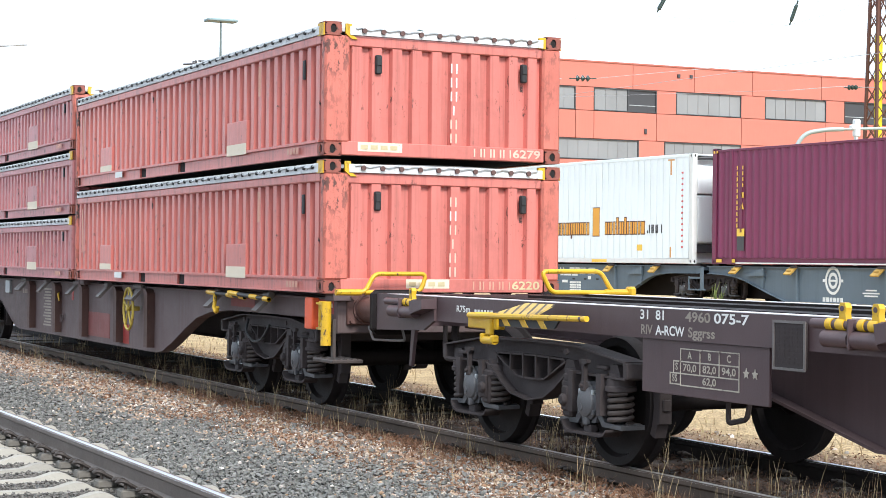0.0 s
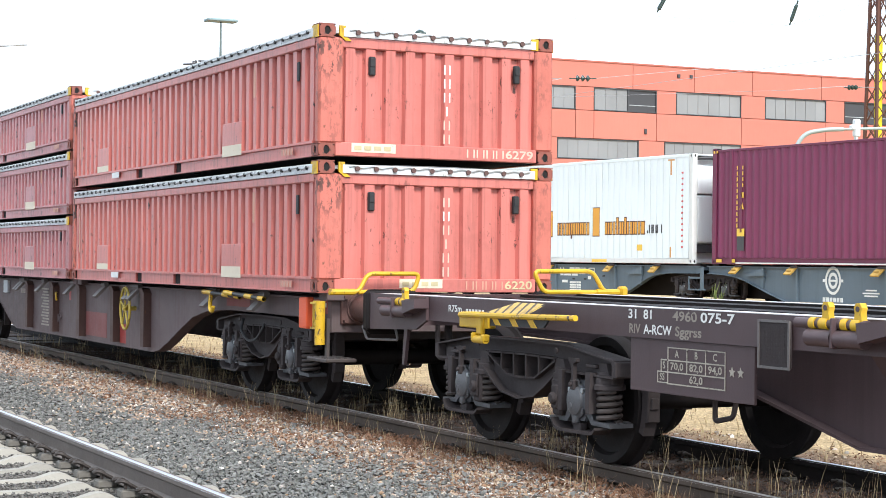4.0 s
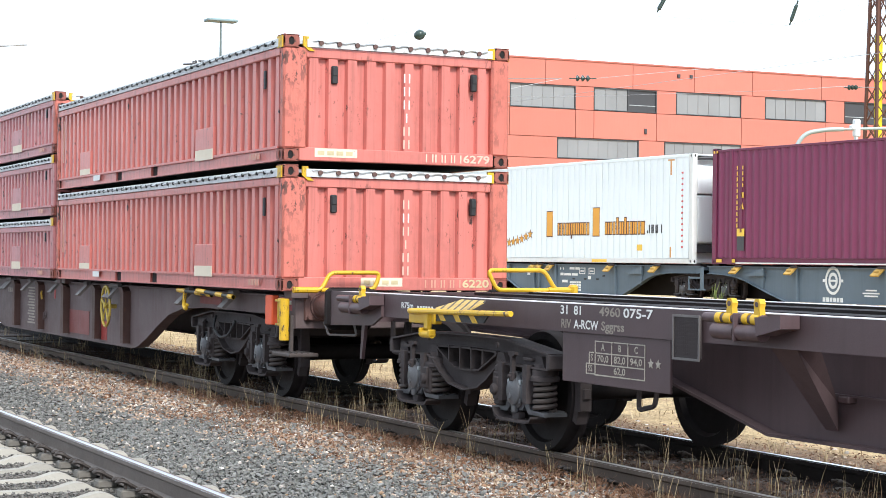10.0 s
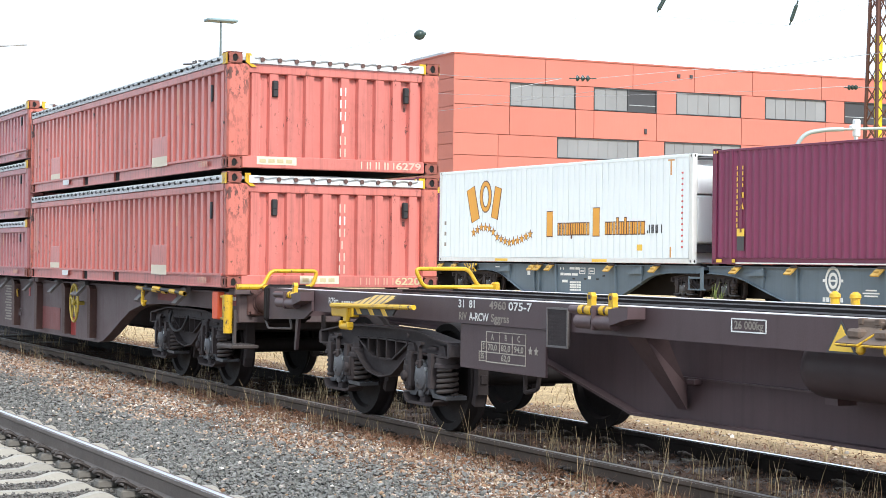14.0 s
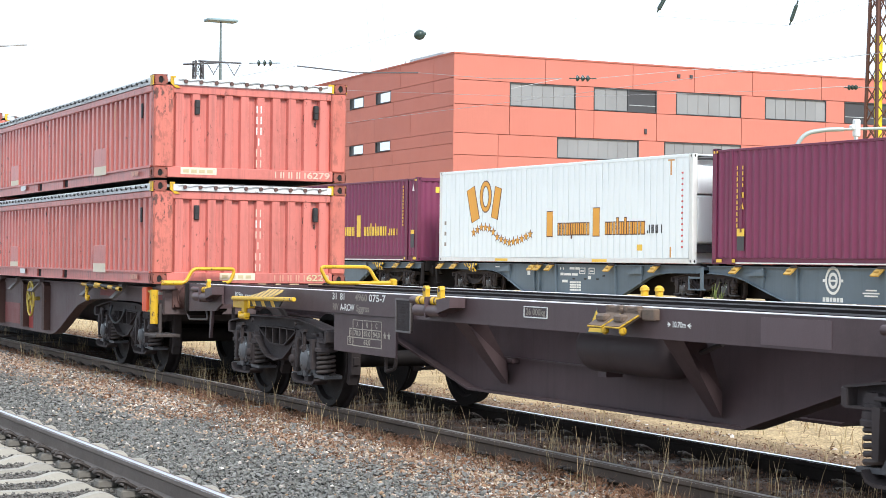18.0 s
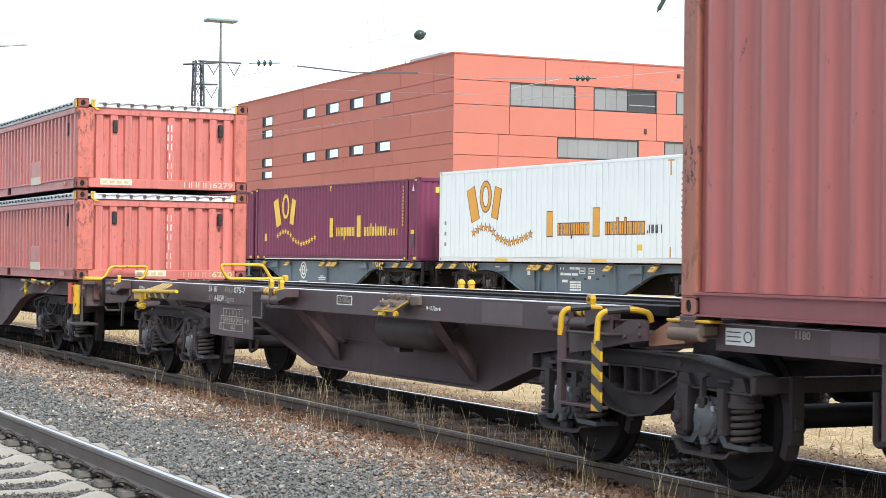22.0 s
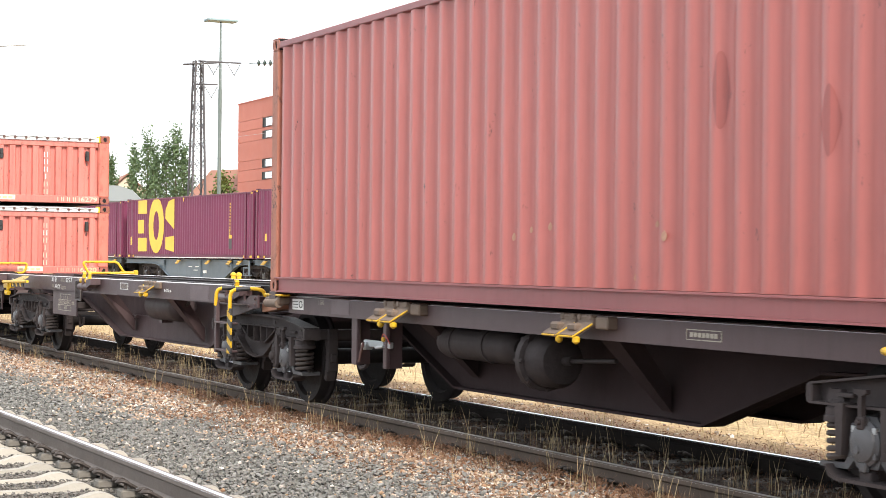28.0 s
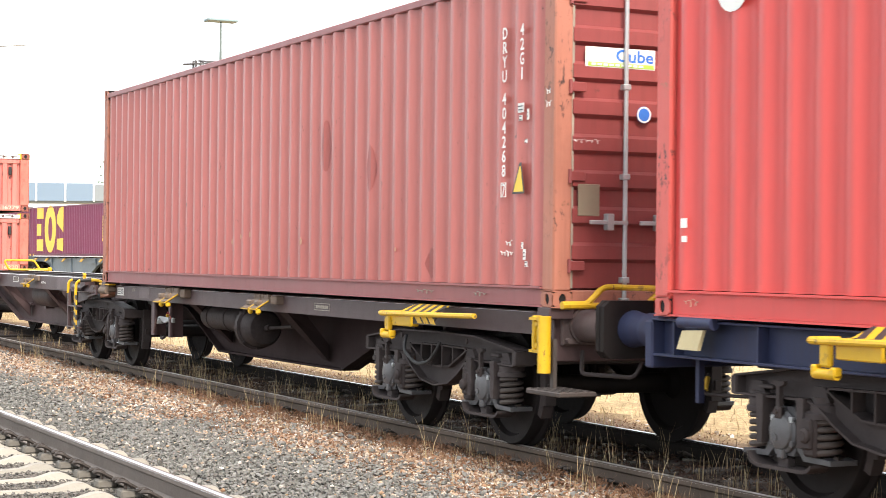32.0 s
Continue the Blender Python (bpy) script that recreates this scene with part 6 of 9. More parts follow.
for q in ((11.63, 11.72, 1.43, 1.50), (11.65, 11.70, 1.37, 1.41), (11.77, 11.80, 1.37, 1.45), (11.74, 11.78, 1.20, 1.23), (11.73, 11.77, 0.34, 0.42), (11.76, 11.80, 0.29, 0.33), (11.70, 11.73, 0.42, 0.47)):
    bars([q], WHITE, brown, "-y", sb, "sticker", "small white worn sticker")
    bars([(q[0] + 0.01, q[1] - 0.012, (q[2] + q[3]) / 2 + k - 0.004, (q[2] + q[3]) / 2 + k + 0.004) for k in (-0.014, 0.012)], CHARCOAL, brown, "-y", sb - 0.0045)


def scribble(parent, a, z, w, h, side, plane, loops=3, m=None):
    """Chalk scrawl: one thin wavering line lying on a face."""
    pts = []
    for i in range(loops * 14 + 1):
        k, o = i / (loops * 14), i * 0.449
        u, v = a + w * (k - 0.5) + 0.34 * w / loops * math.sin(o), z + 0.5 * h * math.cos(o) * (0.65 + 0.35 * math.sin(o * 0.37 + a * 9))
        pts.append((u, plane, v) if side == "-y" else (plane, u, v))
    part("chalk_scrawl", Shape().tube(pts, 0.0032, 4), m or WHITE, parent, "white chalk scrawl")


scribble(brown, 11.47, 0.385, 0.20, 0.045, "-y", sb, 4)
scribble(brown, 11.50, 0.46, 0.10, 0.05, "-y", sb, 2)
scribble(brown, 12.10, 1.55, 0.07, 0.05, "-y", -1.219, 2)
scribble(brown, 12.10, 1.46, 0.08, 0.06, "-y", -1.219, 2)
scribble(brown, 10.05, 0.075, 0.34, 0.035, "-y", -1.219, 4, FADED)
scribble(brown, 11.05, 0.075, 0.22, 0.035, "-y", -1.219, 3, FADED)
scribble(brown, -0.95, 1.20, 0.22, 0.03, "+x", BL - 0.004, 5)
scribble(red, 0.42, 0.09, 0.16, 0.05, "-y", -1.219, 3, FADED_CREAM)
n, p = 43, (BL - 0.34) / 43


def ridge_y(x):
    """Depth of the corrugated side at a place along the container."""
    k = ((x - 0.17) / p) % 1.0
    q = (1 - 0.29 - 2 * 0.19) / 2
    return -1.219 + 0.008 + 0.038 * min(1, max(0, (q + 0.19 - k) / 0.19, (k - (1 - q - 0.19)) / 0.19))


for x, za, zb, wd in ((7.81, 1.15, 1.63, 0.068), (8.88, 0.93, 1.34, 0.070), (10.09, 0.18, 0.43, 0.08)):
    pts, steps = [], 28
    for i in range(steps + 1):
        u = -1 + 2 * i / steps
        half = 0.5 * (zb - za) * max(0.01, 1 - u * u)
        xx, zm = x + wd * u, (za + zb) / 2
        pts += [(xx, ridge_y(xx) - 0.0025, zm - half), (xx, ridge_y(xx) - 0.0025, zm + half)]
    part("touched_up_spot", Shape().add(pts, [(2 * i, 2 * i + 1, 2 * i + 3, 2 * i + 2) for i in range(steps)]), TOUCHUP, brown, "dark oval of touched-up paint")
FLAKE = mat("flaked_tan_primer", (0.50, 0.27, 0.18), 0.7, var=0.35, scale=30, rust=0.3, bump=0.2, rscale=25)
for x, z, w in ((5.11, 0.51, 0.030), (5.38, 0.56, 0.024), (5.66, 0.58, 0.030), (7.08, 0.58, 0.022), (7.22, 0.50, 0.035), (6.87, 0.23, 0.022), (9.44, 0.42, 0.020)):
    y = ridge_y(x) - 0.0015
    part("flaked_spot", Shape().prism([(x - w, z - 0.3 * w), (x - 0.3 * w, z - w), (x + 0.7 * w, z - 0.7 * w), (x + w, z + 0.2 * w), (x + 0.2 * w, z + 1.1 * w), (x - 0.6 * w, z + 0.6 * w)], y - 0.002, y), FLAKE, brown, "small flaked paint spot")
xd = BL - 0.004
part("white_label", Shape().box(xd, xd + 0.004, -0.97, -0.38, 1.74, 1.885), WHITE, brown, "white label with a green band")
part("green_band", Shape().box(xd + 0.004, xd + 0.006, -0.95, -0.39, 1.745, 1.775), mat("lime_green_print", (0.35, 0.55, 0.08), 0.5, bump=0), brown)
mat("blue_print_ink", (0.03, 0.16, 0.55), 0.5, bump=0)
write("Cube", 0.085, bpy.data.materials["blue_print_ink"], brown, (xd + 0.006, -0.555, 1.825), "+x", 0.32, label="blue printed word")
bars([(-0.92 + 0.05 * i, -0.885 + 0.05 * i, 1.752, 1.768) for i in range(9)], WHITE, brown, "+x", xd + 0.006)
part("round_sticker", Shape().cyl((xd, -0.47, 1.41), (xd + 0.004, -0.47, 1.41), 0.062, 20), bpy.data.materials["blue_print_ink"], brown, "round blue sticker")
part("sticker_ring", Shape().ring([(a, b) for a, b in oval(-0.47, 1.41, 0.06, 0.06, 20)], [(a, b) for a, b in oval(-0.47, 1.41, 0.048, 0.048, 20)], xd + 0.004, xd + 0.006, "x"), WHITE, brown)
part("data_plate", Shape().box(BL - 0.004, BL + 0.003, -1.02, -0.84, 0.66, 0.89, 0.003), PLATE, brown, "dull brass data plate")
bars([(0.29, 0.36, 0.56, 0.62), (0.30, 0.36, 0.47, 0.51)], WHITE, red, "-y", sb, label="small white sticker")
part("round_mark", Shape().cyl((0.83, sb, 2.03), (0.83, sb - 0.003, 2.03), 0.17, 20), WHITE, red, "white round mark")


# ---- terracotta office building ----
bld = thing("office_building", "terracotta panel-clad office building with grey window blinds", "building", (-103.25, 50.65, 0), -1.24)
BH = 15.03
part("wall", Shape().box(-44.85, -0.12, 0.12, 62, -0.3, BH - 0.1), JOINT, bld, "dark backing wall")


def panel(face, a0, a1, z0, z1):
    g_ = 0.014 if face == "left" else 0.02
    s = Shape()
    if face == "left":
        s.box(a0 + g_, a1 - g_, 0.0, 0.10, z0 + g_, z1 - g_)
    else:
        s.box(-0.10, 0.0, a0 + g_, a1 - g_, z0 + g_, z1 - g_)
    part("facade_panel", s, FACADE, bld)


GLASS = bpy.data.materials.new("sky_reflecting_glass")
GLASS.use_nodes = True
gb = GLASS.node_tree.nodes["Principled BSDF"]
gb.inputs["Base Color"].default_value, gb.inputs["Metallic"].default_value, gb.inputs["Roughness"].default_value = (0.75, 0.78, 0.8, 1), 1.0, 0.06


def window(face, a0, a1, z0, z1, kind):
    """A recessed window: dark reveal, sill, and blind slats or glass."""
    t = 0.03 if kind == "glass" else 0.06

    def bx(s, p0, p1, d0, d1, q0, q1):
        return s.box(p0, p1, d0, d1, q0, q1) if face == "left" else s.box(-d1, -d0, p0, p1, q0, q1)
    s = Shape()
    for p in ((a0, a0 + t, z0, z1), (a1 - t, a1, z0, z1), (a0 + t, a1 - t, z0, z0 + t), (a0 + t, a1 - t, z1 - t, z1)):
        bx(s, p[0], p[1], -0.02, 0.10, p[2], p[3])
    w = part("window", s, FRAME_GREY, bld, "recessed window with dark frame")
    if kind == "glass":
        k = a0 + (a1 - a0) * 0.27
        part("pane", bx(Shape(), k, a1 - t, 0.06, 0.09, z0 + t + 0.05, z1 - t), GLASS, w, "sky-reflecting pane")
        part("reveal", bx(Shape(), a0 + t, k, 0.06, 0.10, z0 + t, z1 - t), FRAME_GREY, w)
    elif kind == "dark":
        # charcoal sheet stands in for the unlit room behind
        part("pane", bx(Shape(), a0 + t, a1 - t, 0.08, 0.10, z0 + t, z1 - t), CHARCOAL, w, "charcoal sheet for the unlit open bay")
        part("rail", bx(Shape(), a0 + t, a1 - t, 0.05, 0.06, z0 + 0.45, z0 + 0.5), ZINC, w)
    else:
        n = max(2, round((a1 - a0) / 0.82))
        for i in range(n):
            b0, b1 = a0 + t + (a1 - a0 - 2 * t) * i / n, a0 + t + (a1 - a0 - 2 * t) * (i + 1) / n
            part("blind", bx(Shape(), b0 + 0.012, b1 - 0.012, 0.05 + 0.006 * (i % 2), 0.09, z0 + t, z1 - t), BLIND, w, "lowered grey blind")


row1 = [(4.07, 8.98), (10.38, 15.29), (16.85, 22.17), (24.18, 29.42), (31.03, 36.2), (38.0, 43.2)]
row2 = [(7.63, 13.9), (15.94, 22.19), (24.2, 30.4), (32.4, 38.6)]
for a0, a1 in zip((0, 6.7, 13.4, 18.3, 23.1, 29.0, 36.0, 44.0), (6.7, 13.4, 18.3, 23.1, 29.0, 36.0, 44.0, 62.0)):
    panel("right", a0, a1, 13.24, BH)
edge = 0.0
for i, (a0, a1) in enumerate(row1):
    panel("right", edge, a0, 11.66, 13.24)
    if i == 1:
        window("right", a0, 13.05, 11.68, 13.22, "blind")
        window("right", 13.05, a1, 11.68, 13.22, "dark")
    else:
        window("right", a0, a1, 11.68, 13.22, "dark" if i == 4 else "blind")
    edge = a1
panel("right", edge, 62, 11.66, 13.24)
for a0, a1 in zip((0, 4.05, 9.0, 10.4, 15.3, 22.2, 29.4), (4.05, 9.0, 10.4, 15.3, 22.2, 29.4, 62)):
    panel("right", a0, a1, 9.78, 11.66)
edge = 0.0
for a0, a1 in row2:
    if edge == 0.0:
        panel("right", 0, 3.24, 8.36, 9.78)
        edge = 3.24
    panel("right", edge, a0, 8.36, 9.78)
    window("right", a0, a1, 8.38, 9.76, "blind")
    edge = a1
panel("right", edge, 62, 8.36, 9.78)
for z0, z1 in ((0, 3.0), (3.0, 6.2), (6.2, 8.36)):
    for a0, a1 in ((0, 3.24), (3.24, 15), (15, 30), (30, 62)):
        panel("right", a0, a1, z0, z1)
wins = [(-38.2, -35.65), (-28.25, -25.5), (-23.2, -20.5), (-18.25, -15.55), (-13.2, -10.5)]
cuts = [-44.85, -38.2, -28.25, -18.25, -8.8, -3.2, 0]
for a0, a1 in zip(cuts, cuts[1:]):
    panel("left", a0, a1, 13.36, BH)
for z0, z1, lo in ((12.55, 13.32, 12.50), (9.13, 9.84, 9.08)):
    edge = -44.85
    for i, (a0, a1) in enumerate(wins):
        panel("left", edge, a0, lo, z1 + 0.04)
        window("left", a0, a1, z0, z1, "glass")
        edge = a1
    panel("left", edge, -3.2, lo, z1 + 0.04)
    panel("left", -3.2, 0, lo, z1 + 0.04)
for z0, z1, top in ((11.57, 12.24, 12.50), (8.14, 8.76, 9.08)):
    panel("left", -44.85, -38.2, z0 - 0.04, top)
    panel("left", -38.2, -35.65, z1, top)
    window("left", -38.2, -35.65, z0, z1, "glass")
    for a0, a1 in ((-35.65, -24.0), (-24.0, -19.5), (-19.5, -10.0), (-10.0, 0)):
        panel("left", a0, a1, z0 - 0.04, top)
for z0, z1 in ((9.88, 11.53), (5.0, 8.10), (0.0, 5.0)):
    for a0, a1 in ((-44.85, -35.65), (-35.65, -24.0), (-24.0, -13.5), (-13.5, -7.0), (-7.0, 0)):
        panel("left", a0, a1, z0, z1)
part("roof", Shape().box(-44.9, 0.05, -0.05, 62.1, BH - 0.12, BH - 0.02), JOINT, bld, "flat roof edge")
part("roof_plant", Shape().box(-16.5, -10.5, 4.0, 7.0, BH, BH + 1.3, 0.05), ZINC, bld, "grey rooftop plant enclosure")
for x in (-15.0, -13.5, -12.0):
    part("roof_rail", Shape().box(x - 0.03, x + 0.03, 3.0, 3.06, BH, BH + 1.0), ZINC, bld)
for y in (16.9, 17.9):
    part("facade_lamp", Shape().box(0.0, 0.1, y, y + 0.22, 14.2, 14.45, 0.02), CHARCOAL, bld, "small black wall lamp")
part("facade_lamp", Shape().box(0.0, 0.1, 14.3, 14.5, 10.25, 10.6, 0.02), CHARCOAL, bld, "small black wall lamp")


# ---- masts and lamp pole ----
def lattice(name, label, x, y, h, w0, w1, steel, panels):
    m_ = thing(name, label, "mast", (x, y, 0.0), 0)
    cor = [(-1, -1), (1, -1), (1, 1), (-1, 1)]

    def at_(c, t):
        w = (w0 * (1 - t) + w1 * t) / 2
        return Vector((c[0] * w, c[1] * w, h * t))
    for c in cor:
        part("leg", Shape().tube([at_(c, 0), at_(c, 1)], 0.065, 4), steel, m_, "steel angle leg")
    for i in range(panels):
        t0, t1 = i / panels, (i + 1) / panels
        s = Shape()
        for a, b in zip(cor, cor[1:] + cor[:1]):
            s.tube([at_(a, t0), at_(b, t1)], 0.018, 4)
            s.tube([at_(b, t0), at_(a, t1)], 0.018, 4)
        part("bracing", s, steel, m_)
    return m_


mast = lattice("lattice_mast", "dark steel lattice catenary mast with cross-arms", -91.25, 29.52, 12.0, 0.95, 0.40, MASTSTEEL, 12)


def arm(m_, pts, r=0.03, mm=None, name="cross_arm"):
    part(name, Shape().tube(pts, r, 6), mm or MASTSTEEL, m_)


arm(mast, [(-0.3, -0.75, 11.8), (0.0, 0, 11.85), (0.45, 1.2, 11.95), (0.95, 2.1, 11.9)], 0.05)
arm(mast, [(0.0, 0, 12.0), (0.5, 1.3, 11.95)], 0.05)
arm(mast, [(-0.1, -0.15, 10.75), (0.45, 0.95, 10.75)], 0.05)
for y0, z0 in ((0.45, 11.85), (1.45, 11.8), (0.35, 10.6)):
    for dy in (0, 0.62):
        s = Shape()
        a, b = Vector((y0 * 0.45 + dy * 0.2, y0 + dy, z0)), Vector((y0 * 0.45 + 0.12, y0 + 0.31, z0 - 0.55))
        for k in range(5):
            p = a.lerp(b, k / 4.0)
            s.lathe([(0.012, -0.05), (0.035, -0.01), (0.035, 0.01), (0.012, 0.05)], p, b - a, 8)
        s.cyl(a, b, 0.018, 6)
        part("insulator", s, MASTSTEEL, mast, "grey ribbed insulator")
pole = thing("lamp_pole", "tall grey-green yard lamp pole with double lamp head", "lamp pole", (-105.07, 35.42, 0.1))
part("pole", Shape().cyl((0, 0, 0), (0, 0, 11.8), 0.12, 10).cyl((0, 0, 11.8), (0, 0, 16.1), 0.10, 10, 0.05), LAMPGREY, pole, "tapered steel pole")
part("lamp_head", Shape().box(-0.55, 0.45, -0.95, 1.0, 16.0, 16.16, 0.04), LAMPHEAD, pole, "flat pale blue-grey lamp head")
for z in (6, 7.5, 9, 10.5):
    part("climbing_rung", Shape().box(-0.18, 0.18, -0.02, 0.02, z, z + 0.04), MASTSTEEL, pole)
mr = lattice("lattice_mast", "rust-brown lattice mast with yellow board inside", -47.6, 39.30, 12.5, 0.85, 0.30, MAST_RUST, 20)
part("yellow_board", Shape().box(-0.10, 0.10, -0.09, 0.12, 5.0, 9.2, 0.02), mat("bright_yellow_board", (0.75, 0.62, 0.02), 0.5, var=0.1), mr, "bright yellow board")
pipe = thing("grey_pipe", "pale grey curved pipe beside a white box", "pipe", (-45.0, 35.0, 0.1))
part("pipe_run", Shape().tube(bent([(-0.62, -0.72, 0.0), (-0.58, -0.66, 5.0), (-0.45, -0.36, 5.50), (-0.1, 0.3, 5.62), (0.1, 0.72, 5.63)], 0.5, 6), 0.07, 12).tube([(0.1, 0.72, 5.63), (0.45, 1.5, 5.66), (0.8, 2.2, 5.68)], 0.045, 10), POLEGREY, pipe, "pale grey painted pipe")
part("control_box", Shape().box(0.16, 0.36, 1.0, 1.2, 5.4, 5.95, 0.03).box(0.1, 0.3, 0.92, 1.1, 5.62, 5.78, 0.03).box(0.2, 0.32, 1.05, 1.12, 0.0, 5.4), REEFER_DULL, pipe, "white control box")


# ---- overhead line ----
line = thing("overhead_line", "overhead line of thin wires with dark green insulators", "overhead line", (-70.0, 30.0, 0.0))
AL = (70.0, -30.0, 0.0)


def wire(pts, r, label="", m=None):
    part("wire", Shape().tube(pts, r, 5), m or WIRE, line, label, AL)


def discs(a, b, n, r):
    a, b = Vector(a), Vector(b)
    s = Shape().tube([a.lerp(b, -0.4), b.lerp(a, -0.4)], 0.02, 5)
    for k in range(n):
        p = a.lerp(b, (k + 0.5) / n)
        s.lathe([(0.03, -0.07), (r, -0.035), (r * 0.95, 0.01), (0.04, 0.06)], p, b - a, 14)
    part("insulator", s, PORCELAIN, line, "string of dark green insulator discs", AL)


discs((-66.25, 23.8, 9.16), (-65.95, 24.42, 9.17), 3, 0.125)
discs((-52.08, 30.11, 7.66), (-51.86, 30.58, 7.66), 3, 0.11)
discs((-48.07, 38.4, 7.45), (-47.92, 38.7, 7.46), 3, 0.09)
discs((-38.14, 24.48, 7.90), (-38.09, 24.6, 8.14), 5, 0.055)
discs((-36.68, 27.50, 7.65), (-36.62, 27.60, 8.0), 6, 0.05)
s = Shape().lathe([(0.03, -0.2), (0.11, -0.16), (0.17, -0.06), (0.17, 0.05), (0.12, 0.14), (0.04, 0.19)], (-54.38, 25.37, 9.07), (0.55, 0.8, 0.25), 20)
s.lathe([(0.06, 0.12), (0.075, 0.16), (0.05, 0.22)], (-54.38, 25.37, 9.07), (0.55, 0.8, 0.25), 14)
part("bell_insulator", s, PORCELAIN, line, "dark green bell-shaped insulator", AL)
wire([(-91.2, 29.6, 11.9), (-75, 26.5, 9.6), (-54.4, 25.3, 9.25), (-47.6, 39.2, 10.5)], 0.006)
wire([(-66.4, 23.5, 9.16), (-91.2, 29.4, 11.8)], 0.006)
wire([(-70.22, 27.07, 9.61), (-69.14, 29.31, 9.35), (-68.0, 31.67, 9.38)], 0.03, "dark registration rod", MASTSTEEL)
wire([(-91.2, 29.6, 10.8), (-70.22, 27.07, 9.61)], 0.007)
wire([(-68.0, 31.67, 9.38), (-60.0, 31.0, 8.4), (-52.3, 29.7, 7.65), (-53.02, 28.17, 7.29)], 0.009)
wire([(-51.7, 30.7, 7.66), (-47.6, 39.2, 8.6)], 0.008)
wire([(-48.9, 36.68, 7.34), (-48.2, 38.05, 7.47), (-47.6, 39.3, 7.46)], 0.012)
wire([(-48.9, 36.68, 7.34), (-60, 33.5, 7.8), (-91.2, 29.6, 10.7)], 0.007)
wire([(-38.14, 24.44, 7.7), (-36.7, 27.4, 7.5), (-47.6, 39.2, 10.4)], 0.006)
wire([(-130, 24.0, 7.4), (-52, 30.2, 7.15), (0, 34.3, 7.2)], 0.007, "contact wire")
wire([(-90.84, 18.6, 12.06), (-90.24, 20.15, 12.18)], 0.05, "grey cantilever arm")
wire([(-90.84, 18.6, 12.06), (-91.25, 29.5, 11.9)], 0.007)
for x, y in ((-68.9, 29.9), (-68.55, 30.5)):
    wire([(x, y, 9.5), (x - 0.1, y - 0.3, 13.0)], 0.007)


# ---- trees, houses, footbridge ----
def tree(name, label, x, y, h, r, n, leaf, poplar=True, seed=1):
    rnd = random.Random(seed)
    t = thing(name, label, "tree", (x, y, 0.0))
    s = Shape().cyl((0, 0, 0), (0, 0, h * 0.9), 0.22, 8, 0.03)
    part("trunk", s, BARK, t, "tapered trunk")
    tips = []
    s = Shape()
    for i in range(26):
        z = h * (0.12 + 0.8 * i / 26)
        a = rnd.uniform(0, 6.28)
        k = r * math.sin(min(1, (0.12 + i / 26)) * math.pi) ** 0.6 * rnd.uniform(0.5, 1.05)
        p = Vector((k * math.cos(a), k * math.sin(a), z + (1.3 if poplar else 0.5)))
        s.tube([(0, 0, z), p * 0.55 + Vector((0, 0, z)) * 0.45 - Vector((0, 0, 0.1)), p], 0.03, 4)
        tips += [p, p * 0.6 + Vector((0, 0, z)) * 0.4]
    part("limbs", s, BARK, t)
    tips.append(Vector((0, 0, h * 0.96)))
    V, F = [], []
    for _ in range(n):
        c = rnd.choice(tips) + Vector((rnd.gauss(0, r * 0.22), rnd.gauss(0, r * 0.22), rnd.gauss(0, h * 0.05 if poplar else r * 0.2)))
        u = Vector((rnd.gauss(0, 1), rnd.gauss(0, 1), rnd.gauss(0, 1))).normalized()
        w = u.orthogonal().normalized()
        q = rnd.uniform(0.08, 0.2)
        k = len(V)
        V += [c - u * q, c + w * q * 0.6, c + u * q, c - w * q * 0.6]
        F.append((k, k + 1, k + 2, k + 3))
    me = bpy.data.meshes.new("crown")
    me.from_pydata(V, [], F)
    me.materials.append(leaf)
    tagged(part("crown", me, None, t, "uneven leafy crown"), kind="stuff")


for i, (x, y, h, r) in enumerate(((-186.5, 50.7, 12.0, 1.3), (-185.4, 53.0, 12.9, 1.2), (-184.9, 54.3, 14.3, 1.5), (-184.2, 55.0, 12.6, 1.2), (-183.9, 56.1, 13.6, 1.2), (-183.5, 57.0, 15.0, 1.4), (-183.2, 57.8, 13.0, 1.1))):
    tree("poplar_tree", "slender dark green poplar behind the yard", x, y, h, r, 2600, LEAF, True, i + 3)
tree("leafy_tree", "yellow-green bushy tree beside the office building", -143.0, 48.6, 8.6, 1.7, 2200, LEAF_BUSH, False, 31)


def house(x, y, w, d, eave, ridge, rz, label):
    h_ = thing("house", label, "house", (x, y, 0.0), rz)
    part("wall", Shape().prism([(-w / 2, 0), (w / 2, 0), (w / 2, eave), (0, ridge - 0.1), (-w / 2, eave)], -d / 2, d / 2), RENDER_WALL, h_, "pale rendered wall")
    for sx in (-1, 1):
        part("roof", Shape().prism([(sx * (w / 2 + 0.3), eave - 0.15), (0, ridge), (0, ridge + 0.15), (sx * (w / 2 + 0.3), eave + 0.02)], -d / 2 - 0.3, d / 2 + 0.3), TILE, h_, "weathered clay tile roof")
    part("skylight", Shape().box(w * 0.16, w * 0.22, -d * 0.12, d * 0.02, ridge * 0.9 - 0.3, ridge * 0.9 - 0.1), ZINC, h_)


